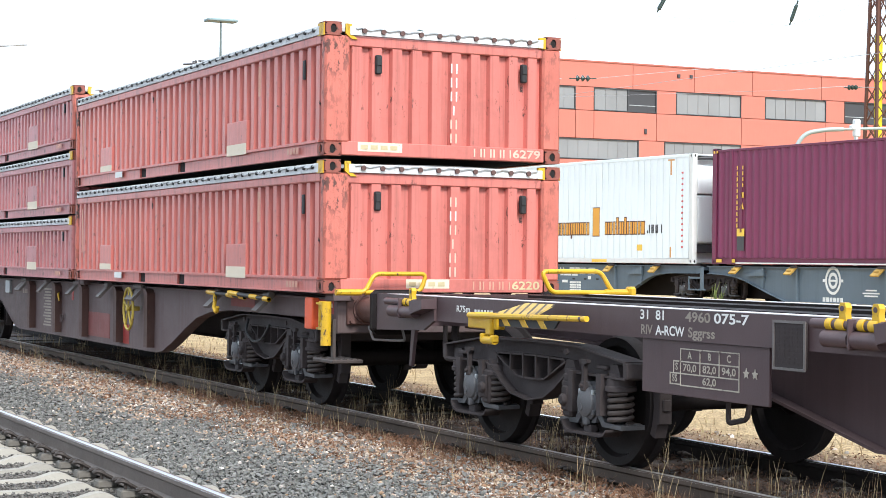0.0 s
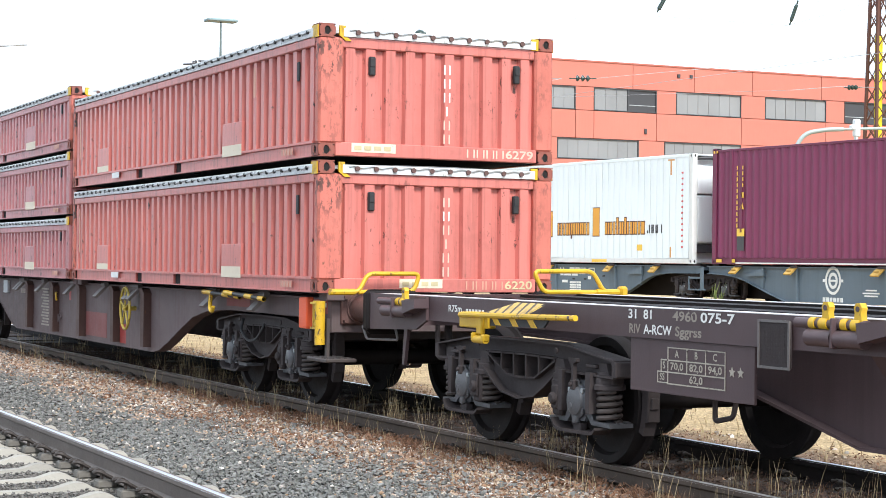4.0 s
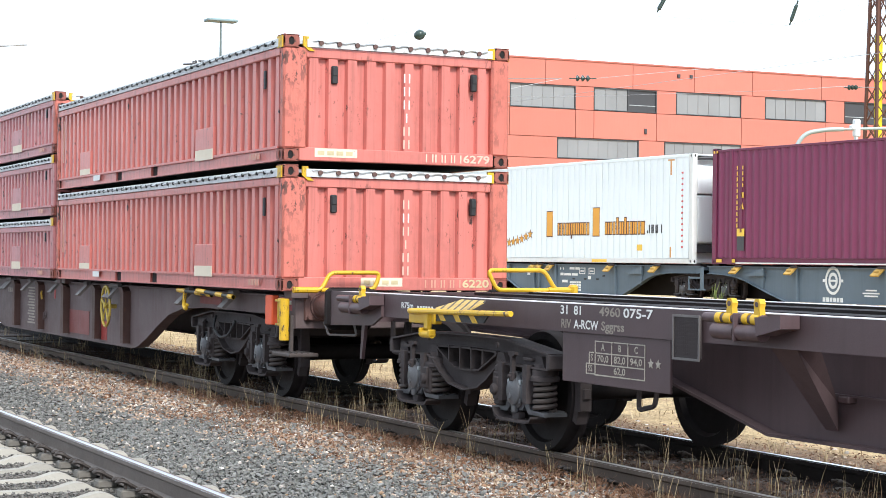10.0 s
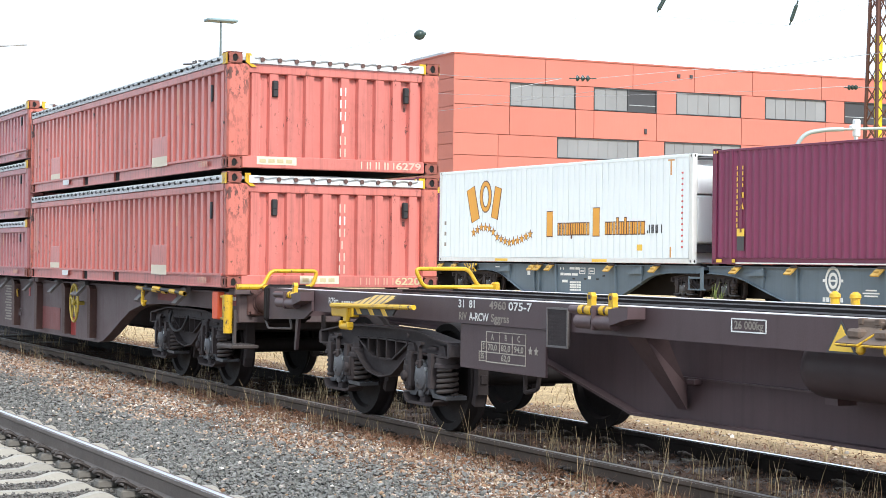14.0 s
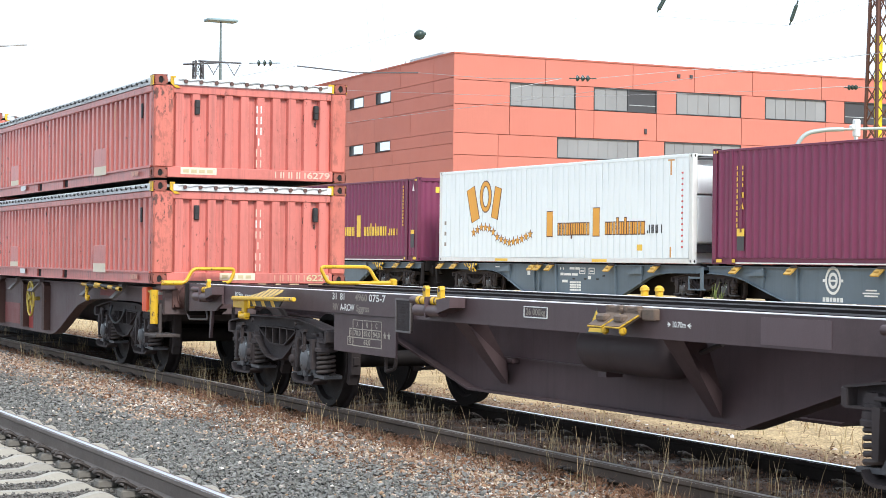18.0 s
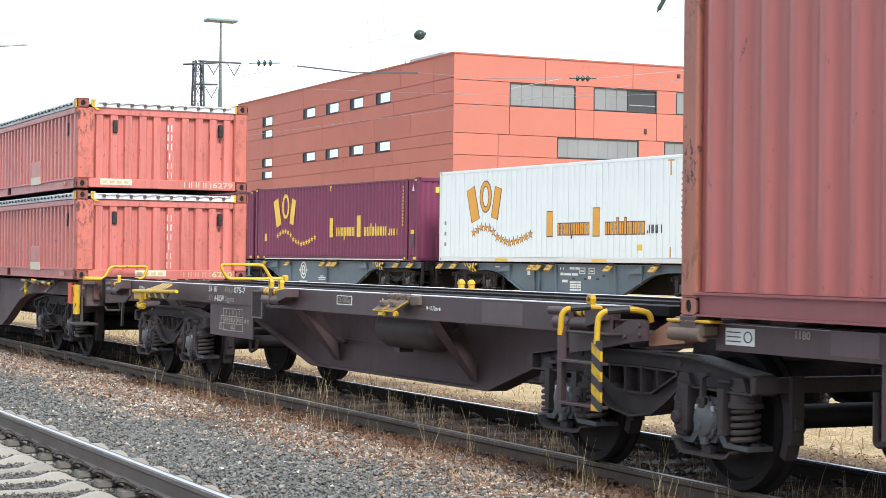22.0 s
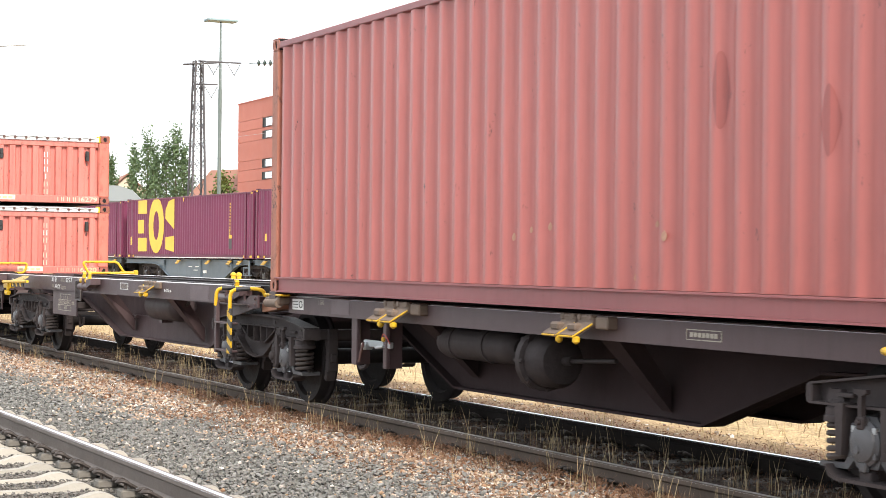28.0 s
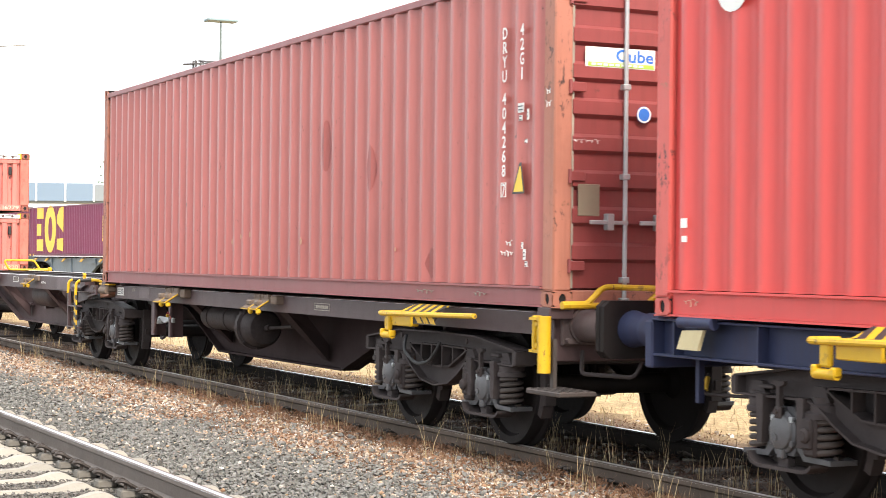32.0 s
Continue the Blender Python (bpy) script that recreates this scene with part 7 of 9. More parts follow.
house(-152.5, 55.2, 8.0, 12.0, 5.8, 9.5, 115, "house with weathered clay tile roof behind the building")
house(-198.0, 55.4, 8.0, 8.0, 7.0, 10.7, 80, "small house with orange clay roof among the poplars")
br = thing("footbridge", "pale blue clad footbridge with white posts beyond the yard", "footbridge", (-140.0, 32.5, 0.0), 64.0)
part("parapet", Shape().box(-14.0, 4.1, -0.1, 0.1, 5.85, 7.25), HALLBLUE, br, "pale blue parapet cladding")
part("deck", Shape().box(-14.0, 6.5, 0.1, 3.0, 5.7, 5.95), HALLGREY, br)
part("parapet_end", Shape().prism([(4.1, 5.85), (8.1, 5.9), (7.2, 6.75), (6.2, 7.1), (4.1, 7.15)], -0.1, 0.1), HALLGREY, br, "rounded grey end of the bridge")
for x in (-9.6, -7.3, -4.9, -2.6, -0.35, 1.95, 4.2):
    part("post", Shape().box(x - 0.07, x + 0.07, -0.16, 0.0, 5.8, 7.3), REEFER, br, "white post")
for x in (-12, -4, 6):
    part("pier", Shape().box(x - 0.3, x + 0.3, 0.6, 2.4, 0, 5.7), HALLGREY, br)


# ---- ground ----
def ground_z(y):
    pts = [(-4000, -0.24), (0.5, -0.240), (2.9, -0.240), (3.15, -0.235), (3.58, -0.245), (3.72, -0.275), (4.15, -0.272), (4.45, -0.240), (4.9, -0.195), (5.8, -0.155), (6.3, -0.135), (6.58, -0.130), (6.75, -0.150), (7.6, -0.155), (8.0, -0.175), (8.3, -0.15), (9.2, -0.17), (12, -0.12), (20, 0.06), (24, 0.10), (4000, 0.10)]
    return float(np.interp(y, [p[0] for p in pts], [p[1] for p in pts]))


def ground_mat():
    m = bpy.data.materials.new("yard_ground")
    m.use_nodes = True
    N, L = m.node_tree.nodes, m.node_tree.links.new
    bs = N["Principled BSDF"]
    co = N.new("ShaderNodeTexCoord").outputs["Object"]
    xyz = N.new("ShaderNodeSeparateXYZ")
    L(co, xyz.inputs[0])

    def noise_tex(sc, detail=5):
        t = N.new("ShaderNodeTexNoise")
        t.inputs["Scale"].default_value, t.inputs["Detail"].default_value = sc, detail
        L(co, t.inputs["Vector"])
        return t

    def math_(op, a, b):
        k = N.new("ShaderNodeMath")
        k.operation = op
        for i, v in enumerate((a, b)):
            if hasattr(v, "links"):
                L(v, k.inputs[i])
            else:
                k.inputs[i].default_value = v
        return k.outputs[0]

    y = math_("ADD", xyz.outputs["Y"], math_("MULTIPLY", math_("SUBTRACT", noise_tex(0.9).outputs["Fac"], 0.5), 1.1))
    r = N.new("ShaderNodeMapRange")
    r.inputs["From Min"].default_value, r.inputs["From Max"].default_value = 2.0, 12.0
    L(y, r.inputs["Value"])
    cr = N.new("ShaderNodeValToRGB")
    L(r.outputs[0], cr.inputs[0])
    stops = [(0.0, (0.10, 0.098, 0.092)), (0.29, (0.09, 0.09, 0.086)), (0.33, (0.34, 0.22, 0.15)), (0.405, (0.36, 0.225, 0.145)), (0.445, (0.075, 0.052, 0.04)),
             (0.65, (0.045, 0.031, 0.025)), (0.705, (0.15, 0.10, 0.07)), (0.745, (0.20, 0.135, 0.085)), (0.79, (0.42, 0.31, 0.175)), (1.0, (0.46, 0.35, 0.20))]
    el = cr.color_ramp.elements
    el[0].position, el[0].color = stops[0][0], (*stops[0][1], 1)
    el[1].position, el[1].color = stops[-1][0], (*stops[-1][1], 1)
    for p, c in stops[1:-1]:
        el.new(p).color = (*c, 1)
    v = N.new("ShaderNodeTexVoronoi")
    v.inputs["Scale"].default_value = 38
    L(co, v.inputs["Vector"])
    hs = N.new("ShaderNodeMix")
    hs.data_type, hs.blend_type = "RGBA", "OVERLAY"
    hs.inputs["Factor"].default_value = 0.45
    L(cr.outputs[0], hs.inputs["A"])
    bw = N.new("ShaderNodeRGBToBW")
    L(v.outputs["Color"], bw.inputs[0])
    L(bw.outputs[0], hs.inputs["B"])
    o2 = N.new("ShaderNodeMix")
    o2.data_type, o2.blend_type = "RGBA", "OVERLAY"
    o2.inputs["Factor"].default_value = 0.55
    L(hs.outputs["Result"], o2.inputs["A"])
    L(noise_tex(2.2, 8).outputs["Fac"], o2.inputs["B"])
    L(o2.outputs["Result"], bs.inputs["Base Color"])
    bs.inputs["Roughness"].default_value = 0.95
    bs.inputs["Specular IOR Level"].default_value = 0.2
    b = N.new("ShaderNodeBump")
    b.inputs["Strength"].default_value, b.inputs["Distance"].default_value = 0.8, 0.03
    L(v.outputs["Distance"], b.inputs["Height"])
    L(b.outputs[0], bs.inputs["Normal"])
    return m


s = Shape()
gx = [-3500, -900, -300, -160, -110, -80] + [-60 + 1.0 * i for i in range(61)] + [3, 10, 40, 200, 900, 3500]
gy = [-3500, -600, -100, -20, 0.5, 2.0, 2.6] + [3 + 0.25 * i for i in range(29)] + [11, 13, 16, 20, 24, 30, 45, 80, 140, 300, 900, 3500]
for y in gy:
    for x in gx:
        k = 0.025 if 3.9 < y < 10 and -60 < x < 4 else 0
        s.v.append((x, y, ground_z(y) + k * noise.noise(Vector((x * 0.9, y * 0.9, 0)))))
m = len(gx)
for j in range(len(gy) - 1):
    for i in range(m - 1):
        s.f.append((j * m + i, j * m + i + 1, (j + 1) * m + i + 1, (j + 1) * m + i))
        s.k.append(0)
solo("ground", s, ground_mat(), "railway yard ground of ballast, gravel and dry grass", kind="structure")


# ---- tracks ----
def rail_outline(y, z=0.0):
    prof = [(-0.030, z), (0.030, z), (0.036, z - 0.007), (0.036, z - 0.036), (0.010, z - 0.052), (0.008, z - 0.135), (0.022, z - 0.150), (0.075, z - 0.161), (0.075, z - 0.172),
            (-0.075, z - 0.172), (-0.075, z - 0.161), (-0.022, z - 0.150), (-0.008, z - 0.135), (-0.010, z - 0.052), (-0.036, z - 0.036), (-0.036, z - 0.007)]
    return [(y + a, b) for a, b in prof]


def rail(y, x0, x1, body, top, label):
    r = solo("rail", Shape().prism(rail_outline(y), x0, x1, "x"), body, label, kind="structure")
    crown = [(-0.0364, -0.008), (-0.035, -0.006), (-0.030, -0.001), (-0.018, 0.0025), (0, 0.0035), (0.006, 0.003), (0.010, -0.004)]
    part("rail_head", Shape().prism([(y + a, b) for a, b in crown], x0, x1, "x"), top, r, "polished running surface")
    return r


rail(3.53, -200, 60, RAIL_NEAR, RAILTOP, "rusty brown steel rail with polished head")
rail(2.03, -200, 60, RAIL_NEAR, RAILTOP, "rusty brown steel rail with polished head")
rail(YT - 0.753, -200, 60, RAIL, RAILTOP_DULL, "rusty brown steel rail with dull head")
# the train's shadow on this rail is put into its body colour
rail(YT + 0.753, -200, 60, RAIL_SHADED, RAILTOP_FAR, "steel rail darkened for shade, with bright polished head")


def sleeper_mesh():
    """Concrete sleeper: high seats under the rails, a dip to the middle, sloping sides."""
    half = [(1.30, -0.05), (1.285, 0.02), (1.25, 0.055), (1.0, 0.062), (0.95, 0.0), (0.55, 0.0), (0.50, 0.032), (0.45, 0.048), (0.38, 0.046), (0.27, 0.014), (0.12, 0.006)]
    prof = [(-a, b) for a, b in half] + [(a, b) for a, b in reversed(half)]
    pts, n = [], len(prof)
    for sx, k in ((-0.105, -1), (-0.058, 0), (0.050, 0), (0.105, -1)):
        for y, z in prof:
            w = 1.0 if abs(y) > 0.35 else 0.84
            pts.append((sx * w, y, (z if k == 0 else -0.09)))
    faces = [(i * n + j, i * n + j + 1, (i + 1) * n + j + 1, (i + 1) * n + j) for i in range(3) for j in range(n - 1)]
    faces += [(0, n, 2 * n, 3 * n), (n - 1, 2 * n - 1, 3 * n - 1, 4 * n - 1)]
    s = Shape().add(pts, faces)
    return mesh_of("sleeper", s, SLEEPER, 50)


def clip_mesh():
    """Bent spring clip with its bolt and guide plate."""
    s = Shape()
    s.box(-0.065, 0.065, -0.04, 0.11, -0.055, 0.004, 0.01, 1)
    for sx in (-1, 1):
        s.tube(bent([(sx * 0.015, 0.055, 0.02), (sx * 0.02, -0.03, 0.085), (sx * 0.05, -0.075, 0.06), (sx * 0.095, -0.04, 0.075), (sx * 0.085, 0.06, 0.02)], 0.03, 3), 0.0145, 6)
    s.cyl((0, 0.005, 0), (0, 0.005, 0.065), 0.012, 7)
    s.cyl((0, 0.005, 0.045), (0, 0.005, 0.07), 0.02, 6)
    return mesh_of("rail_clip", s, [CLIP, GRIT])


SM, CM = sleeper_mesh(), clip_mesh()
bed = thing("sleeper_bed", "row of pale weathered concrete sleepers", "sleepers", (-10.845, 2.80, -0.222))
tagged(bed, kind="structure")
for k in range(-44, 76):
    x = -0.60 * k
    sl = part("sleeper", SM, None, bed, at=pose(x, random.uniform(-0.008, 0.008), random.uniform(-0.004, 0.004), 0, 0, random.uniform(-0.4, 0.4)))
    if -5 < k < 42:
        for dy, r in ((0.73 - 0.125, 0), (0.73 + 0.125, math.pi)):
            part("rail_clip", CM, None, sl, at=Matrix.Translation((0, dy, 0.055)) @ Matrix.Rotation(r, 4, "Z"))
bed2 = thing("buried_sleeper_bed", "dirty old sleepers half buried between the rails", "sleepers", (-8.2, YT, -0.172))
tagged(bed2, kind="structure")
OS = mesh_of("sleeper", Shape().box(-0.13, 0.13, -1.3, 1.3, -0.1, 0.03, 0.015), SLEEPER_OLD)
for k in range(-40, 60):
    x = -0.64 * k
    sl = part("sleeper", OS, None, bed2, at=pose(x, random.uniform(-0.03, 0.03), random.uniform(-0.012, 0.01), 0, 0, random.uniform(-1.0, 1.0)))
    for dy, r in ((-0.753 + 0.125, math.pi), (-0.753 - 0.125, 0), (0.753 - 0.125, 0)):
        if -15 < k < 45 and (dy < 0 or k < 30):
            part("rail_clip", CM, None, sl, at=Matrix.Translation((0, dy, 0.043)) @ Matrix.Rotation(r, 4, "Z") @ Matrix.Scale(0.72, 4))


# ---- loose stones, litter and grass ----
def scatter(name, base_v, base_f, place, mats, label, kind="stuff", smooth=False):
    """Many loose pieces in one mesh; place is an array of x, y, z, size, flatness."""
    rng = np.random.default_rng(len(place))
    nv, n = len(base_v), len(place)
    q = rng.normal(size=(n, 4))
    q /= np.linalg.norm(q, axis=1)[:, None]
    a, b, c, d = q.T
    R = np.stack([1 - 2 * (c * c + d * d), 2 * (b * c - a * d), 2 * (b * d + a * c), 2 * (b * c + a * d), 1 - 2 * (b * b + d * d), 2 * (c * d - a * b),
                  2 * (b * d - a * c), 2 * (c * d + a * b), 1 - 2 * (b * b + c * c)], 1).reshape(n, 3, 3)
    jit = 1 + rng.uniform(-0.38, 0.34, (n, nv, 1))
    V = np.einsum("nij,nvj->nvi", R, base_v[None] * jit * rng.uniform(0.65, 1.25, (n, 1, 3))) * place[:, None, 3:4]
    V[:, :, 2] *= place[:, None, 4]
    V += place[:, None, :3]
    F = (base_f[None] + (np.arange(n) * nv)[:, None, None]).reshape(-1, base_f.shape[1])
    me = bpy.data.meshes.new(name)
    me.from_pydata(V.reshape(-1, 3).tolist(), [], F.tolist())
    me.materials.append(mats)
    me.polygons.foreach_set("use_smooth", [smooth] * len(me.polygons))
    return tagged(new(name, me), label, "", "", kind)


g = (1 + 5 ** 0.5) / 2
ICO_V = np.array([(-1, g, 0), (1, g, 0), (-1, -g, 0), (1, -g, 0), (0, -1, g), (0, 1, g), (0, -1, -g), (0, 1, -g), (g, 0, -1), (g, 0, 1), (-g, 0, -1), (-g, 0, 1)]) / 1.9
ICO_F = np.array([(0, 11, 5), (0, 5, 1), (0, 1, 7), (0, 7, 10), (0, 10, 11), (1, 5, 9), (5, 11, 4), (11, 10, 2), (10, 7, 6), (7, 1, 8), (3, 9, 4), (3, 4, 2), (3, 2, 6), (3, 6, 8), (3, 8, 9), (4, 9, 5), (2, 4, 11), (6, 2, 10), (8, 6, 7), (9, 8, 1)])
rng = np.random.default_rng(7)
ROCK_V = np.array([(-1, -0.8, -0.7), (1, -0.7, -0.8), (0.8, 0.9, -0.7), (-0.9, 0.8, -0.8), (-0.8, -0.6, 0.7), (0.6, -0.9, 0.6), (0.9, 0.5, 0.8), (-0.5, 0.9, 0.6)]) * 0.85
ROCK_F = np.array([(0, 2, 1), (0, 3, 2), (4, 5, 6), (4, 6, 7), (0, 1, 5), (0, 5, 4), (1, 2, 6), (1, 6, 5), (2, 3, 7), (2, 7, 6), (3, 0, 4), (3, 4, 7)])


def patch(n, x0, x1, y0, y1, size, lift, flat=0.8, edge=0.25, fuzz=0.0):
    x = rng.uniform(x0, x1, n)
    wob = np.array([noise.noise(Vector((a * 0.5, 0.3, 0))) * edge for a in x])
    y = np.maximum(y0, y0 + (y1 - y0 + wob + fuzz * rng.normal(size=n)) * rng.uniform(0, 1, n))
    z = np.array([ground_z(b) for b in y]) + rng.uniform(*lift, n)
    return np.stack([x, y, z, rng.uniform(*size, n), np.full(n, flat)], 1)


stones = np.concatenate([patch(26000, -17, -8.5, 3.62, 5.15, (0.009, 0.022), (-0.01, 0.03), edge=0.5, fuzz=0.35), patch(15000, -28, -17, 3.62, 5.0, (0.011, 0.025), (-0.01, 0.03), edge=0.5, fuzz=0.35),
                         patch(5000, -8.5, 8, -1.5, 5.2, (0.018, 0.036), (-0.012, 0.012)), patch(3500, -48, -28, 3.62, 5.1, (0.025, 0.05), (-0.01, 0.03)),
                         patch(1300, -16, -8.5, 4.9, 6.4, (0.012, 0.032), (-0.01, 0.012)), patch(900, -30, -16, 5.1, 6.4, (0.014, 0.034), (-0.01, 0.012))])
scatter("ballast", ROCK_V, ROCK_F, stones, STONE, "angular grey ballast stones")
cess = np.concatenate([patch(30000, -20, -8.5, 2.0, 3.44, (0.007, 0.015), (-0.012, 0.022), edge=0), patch(9000, -40, -20, 2.2, 3.44, (0.012, 0.024), (-0.012, 0.026), edge=0),
                       patch(2600, -20, -8.5, 3.60, 4.1, (0.010, 0.02), (-0.01, 0.05), edge=0)])
cess = cess[np.abs((cess[:, 0] + 10.845 + 0.3) % 0.60 - 0.3) > 0.115]
scatter("track_ballast", ROCK_V, ROCK_F, cess, BROWN_STONE, "rust-dusted brown ballast between the sleepers")
pebbles = np.concatenate([patch(11000, -16, -8.5, 5.0, 6.35, (0.007, 0.021), (-0.004, 0.008)), patch(8000, -28, -16, 4.9, 6.3, (0.009, 0.024), (-0.004, 0.008)), patch(4500, -50, -28, 4.9, 6.3, (0.014, 0.03), (-0.004, 0.01)),
                          patch(260, -30, -8.5, 6.8, 8.0, (0.008, 0.022), (-0.006, 0.01)), patch(1500, -40, -8.5, 8.3, 9.7, (0.008, 0.026), (-0.006, 0.01)), patch(500, -20, -8.5, 3.8, 5.0, (0.01, 0.022), (0.01, 0.04))])
scatter("gravel", ICO_V, ICO_F, pebbles, PEBBLE, "mixed rusty and pale gravel")
FL_V = np.array([(-1, -0.35, 0), (1, -0.35, 0.1), (1, 0.35, -0.1), (-1, 0.35, 0.1)])
FL_F = np.array([(0, 1, 2, 3)])
lit = np.concatenate([patch(5000, -22, -8.5, 6.15, 6.58, (0.008, 0.028), (0.0, 0.03)), patch(9500, -18, -8.5, 5.3, 6.6, (0.006, 0.022), (0.0, 0.025)), patch(4200, -34, -18, 5.2, 6.55, (0.01, 0.03), (0.0, 0.025)), patch(9000, -40, -8.5, 8.25, 9.7, (0.007, 0.02), (0.0, 0.03))])
scatter("track_soil", FL_V, FL_F, patch(16000, -32, -8.5, 6.75, 8.1, (0.007, 0.024), (0.0, 0.045)), SOIL_CRUMB, "dark soil crumbs between the rails")
scatter("plant_litter", FL_V, FL_F, lit, LITTER, "dead brown leaves and plant litter")


def blades(name, spots, m, label, lean=0.35):
    """Dry stalks: narrow tapering strips of three lengths each, some with a seed head."""
    V, F = [], []
    for x, y, h, w in spots:
        z = ground_z(y) - 0.01
        a, l = random.uniform(0, 6.283), random.uniform(0.05, lean) * h
        dx, dy = math.cos(a), math.sin(a)
        t = random.uniform(0, 3.14)
        ux, uy = math.cos(t) * w, math.sin(t) * w
        n = len(V)
        for k, s_ in ((0, 1), (0.4, 0.85), (0.75, 0.6), (1.0, 0.25)):
            b = l * k ** 1.8
            V += [(x + dx * b - ux * s_, y + dy * b - uy * s_, z + h * k), (x + dx * b + ux * s_, y + dy * b + uy * s_, z + h * k)]
        F += [(n + 2 * i, n + 2 * i + 1, n + 2 * i + 3, n + 2 * i + 2) for i in range(3)]
        if h > 0.22 and random.random() < 0.5:
            n2, b = len(V), l * 0.9
            for k in range(4):
                zz = z + h * (0.86 + 0.05 * k)
                q = 2.2 * w * (1 - 0.15 * k)
                V += [(x + dx * b - uy * q * 1.2, y + dy * b + ux * q, zz), (x + dx * b + uy * q, y + dy * b - ux * q, zz + 0.008)]
            F += [(n2 + 2 * i, n2 + 2 * i + 1, n2 + 2 * i + 3, n2 + 2 * i + 2) for i in range(3)]
    me = bpy.data.meshes.new(name)
    me.from_pydata(V, [], F)
    me.materials.append(m)
    return tagged(new(name, me), label, "", "", "stuff")


def clumps(n, x0, x1, y0, y1, per, h, w, spread=0.07):
    out = []
    for _ in range(n):
        cx, cy, ch = random.uniform(x0, x1), random.uniform(y0, y1), random.uniform(*h)
        for _ in range(random.randint(*per)):
            out.append((cx + random.gauss(0, spread), cy + random.gauss(0, spread * 0.6), ch * random.uniform(0.4, 1.1), random.uniform(*w)))
    return out


spots = clumps(85, -26, -8, 6.95, 7.95, (4, 12), (0.14, 0.42), (0.0016, 0.003)) + clumps(34, -26, -8, 6.9, 7.3, (5, 13), (0.16, 0.40), (0.0016, 0.003))
spots += clumps(46, -20, -8, 6.0, 6.55, (2, 7), (0.12, 0.42), (0.0016, 0.003), 0.05) + clumps(40, -45, -20, 5.9, 6.55, (3, 9), (0.15, 0.42), (0.002, 0.004), 0.06)
spots += clumps(50, -50, -26, 6.9, 8.0, (5, 12), (0.14, 0.35), (0.002, 0.004)) + clumps(120, -26, -6, 8.35, 9.2, (6, 14), (0.06, 0.20), (0.002, 0.004)) + clumps(26, -17, -9, 5.4, 6.2, (2, 5), (0.10, 0.22), (0.0015, 0.0025))
blades("dry_grass", spots, STRAW, "dry straw-coloured grass stalks beside the rails")
low = clumps(120, -20, -8.3, 6.1, 6.56, (12, 26), (0.04, 0.13), (0.0014, 0.003), 0.07) + clumps(190, -20, -8.3, 5.5, 6.5, (10, 22), (0.03, 0.10), (0.0012, 0.0025), 0.06) + clumps(120, -40, -20, 5.4, 6.5, (8, 16), (0.04, 0.11), (0.002, 0.004), 0.08) + clumps(110, -26, -8.3, 6.85, 8.0, (8, 18), (0.03, 0.10), (0.0015, 0.003), 0.07)
blades("low_weeds", low, LITTER, "low red-brown dried weeds on the gravel", 1.2)
spots = [(random.uniform(-60, -2), random.uniform(9.55, 24), random.uniform(0.05, 0.16), random.uniform(0.004, 0.009)) for _ in range(16000)]
blades("dry_meadow", spots, STRAW, "short bleached dry grass between the tracks", 0.8)
green = clumps(2, -38.2, -37.8, 26.0, 26.2, (10, 14), (0.6, 0.95), (0.015, 0.03), 0.10) + clumps(7, -39.5, -38.4, 25.9, 26.2, (6, 10), (0.15, 0.4), (0.012, 0.025), 0.2)
blades("weeds", green, LEAF_BUSH, "yellow-green weeds by the grey wagons")

# ---- standing train behind ----
FO, FA = Vector((-39.0, 26.9)), 4.0


def far_at(w, y=0.0, z=0.0):
    """A point w metres along the standing train's near face from its datum, y metres behind it."""
    a = radians(FA)
    return (FO.x - w * math.cos(a) - y * math.sin(a), FO.y - w * math.sin(a) + y * math.cos(a), z)


def star(cx, cz, r):
    return [(cx + r * (1 if i % 2 == 0 else 0.42) * math.sin(math.pi * i / 5), cz + r * (1 if i % 2 == 0 else 0.42) * math.cos(math.pi * i / 5)) for i in range(10)]


def emblem(c, dx, dz, fill, line, y, outline):
    """Arched trade mark, kept as plain slanted bands over a wave of stars."""
    shapes = ([([(2.06, 2.28), (2.34, 1.40)], 0.46)], [(crescent(2.98, 2.08, 0.27, 0.42, 0, 18), 0.13)], [([(3.74, 2.28), (3.54, 1.44)], 0.36)])
    for strokes in shapes:
        for grow, mm, off in ((0.07, line, 0.0), (0.0, fill, 0.004)):
            if grow and not outline:
                continue
            q = []
            for pts, w in strokes:
                ribbon(q, [(a + dx, b + dz) for a, b in pts], w + grow)
            plates("emblem_shape", q, mm, c, "-y", y - off)
    way_ = [(2.25, 0.93), (2.78, 1.11), (3.30, 1.05), (3.72, 0.77), (4.40, 0.59), (5.06, 0.68), (5.65, 0.85)]
    for i in range(15):
        xx = 2.25 + 3.4 * i / 14
        zz = float(np.interp(xx, [p[0] for p in way_], [p[1] for p in way_]))
        if outline:
            part("emblem_star", Shape().prism(star(xx + dx, zz + dz, 0.17), y - 0.004, y), line, c)
        part("emblem_star", Shape().prism(star(xx + dx, zz + dz, 0.125), y - 0.008, y - 0.004), fill, c)


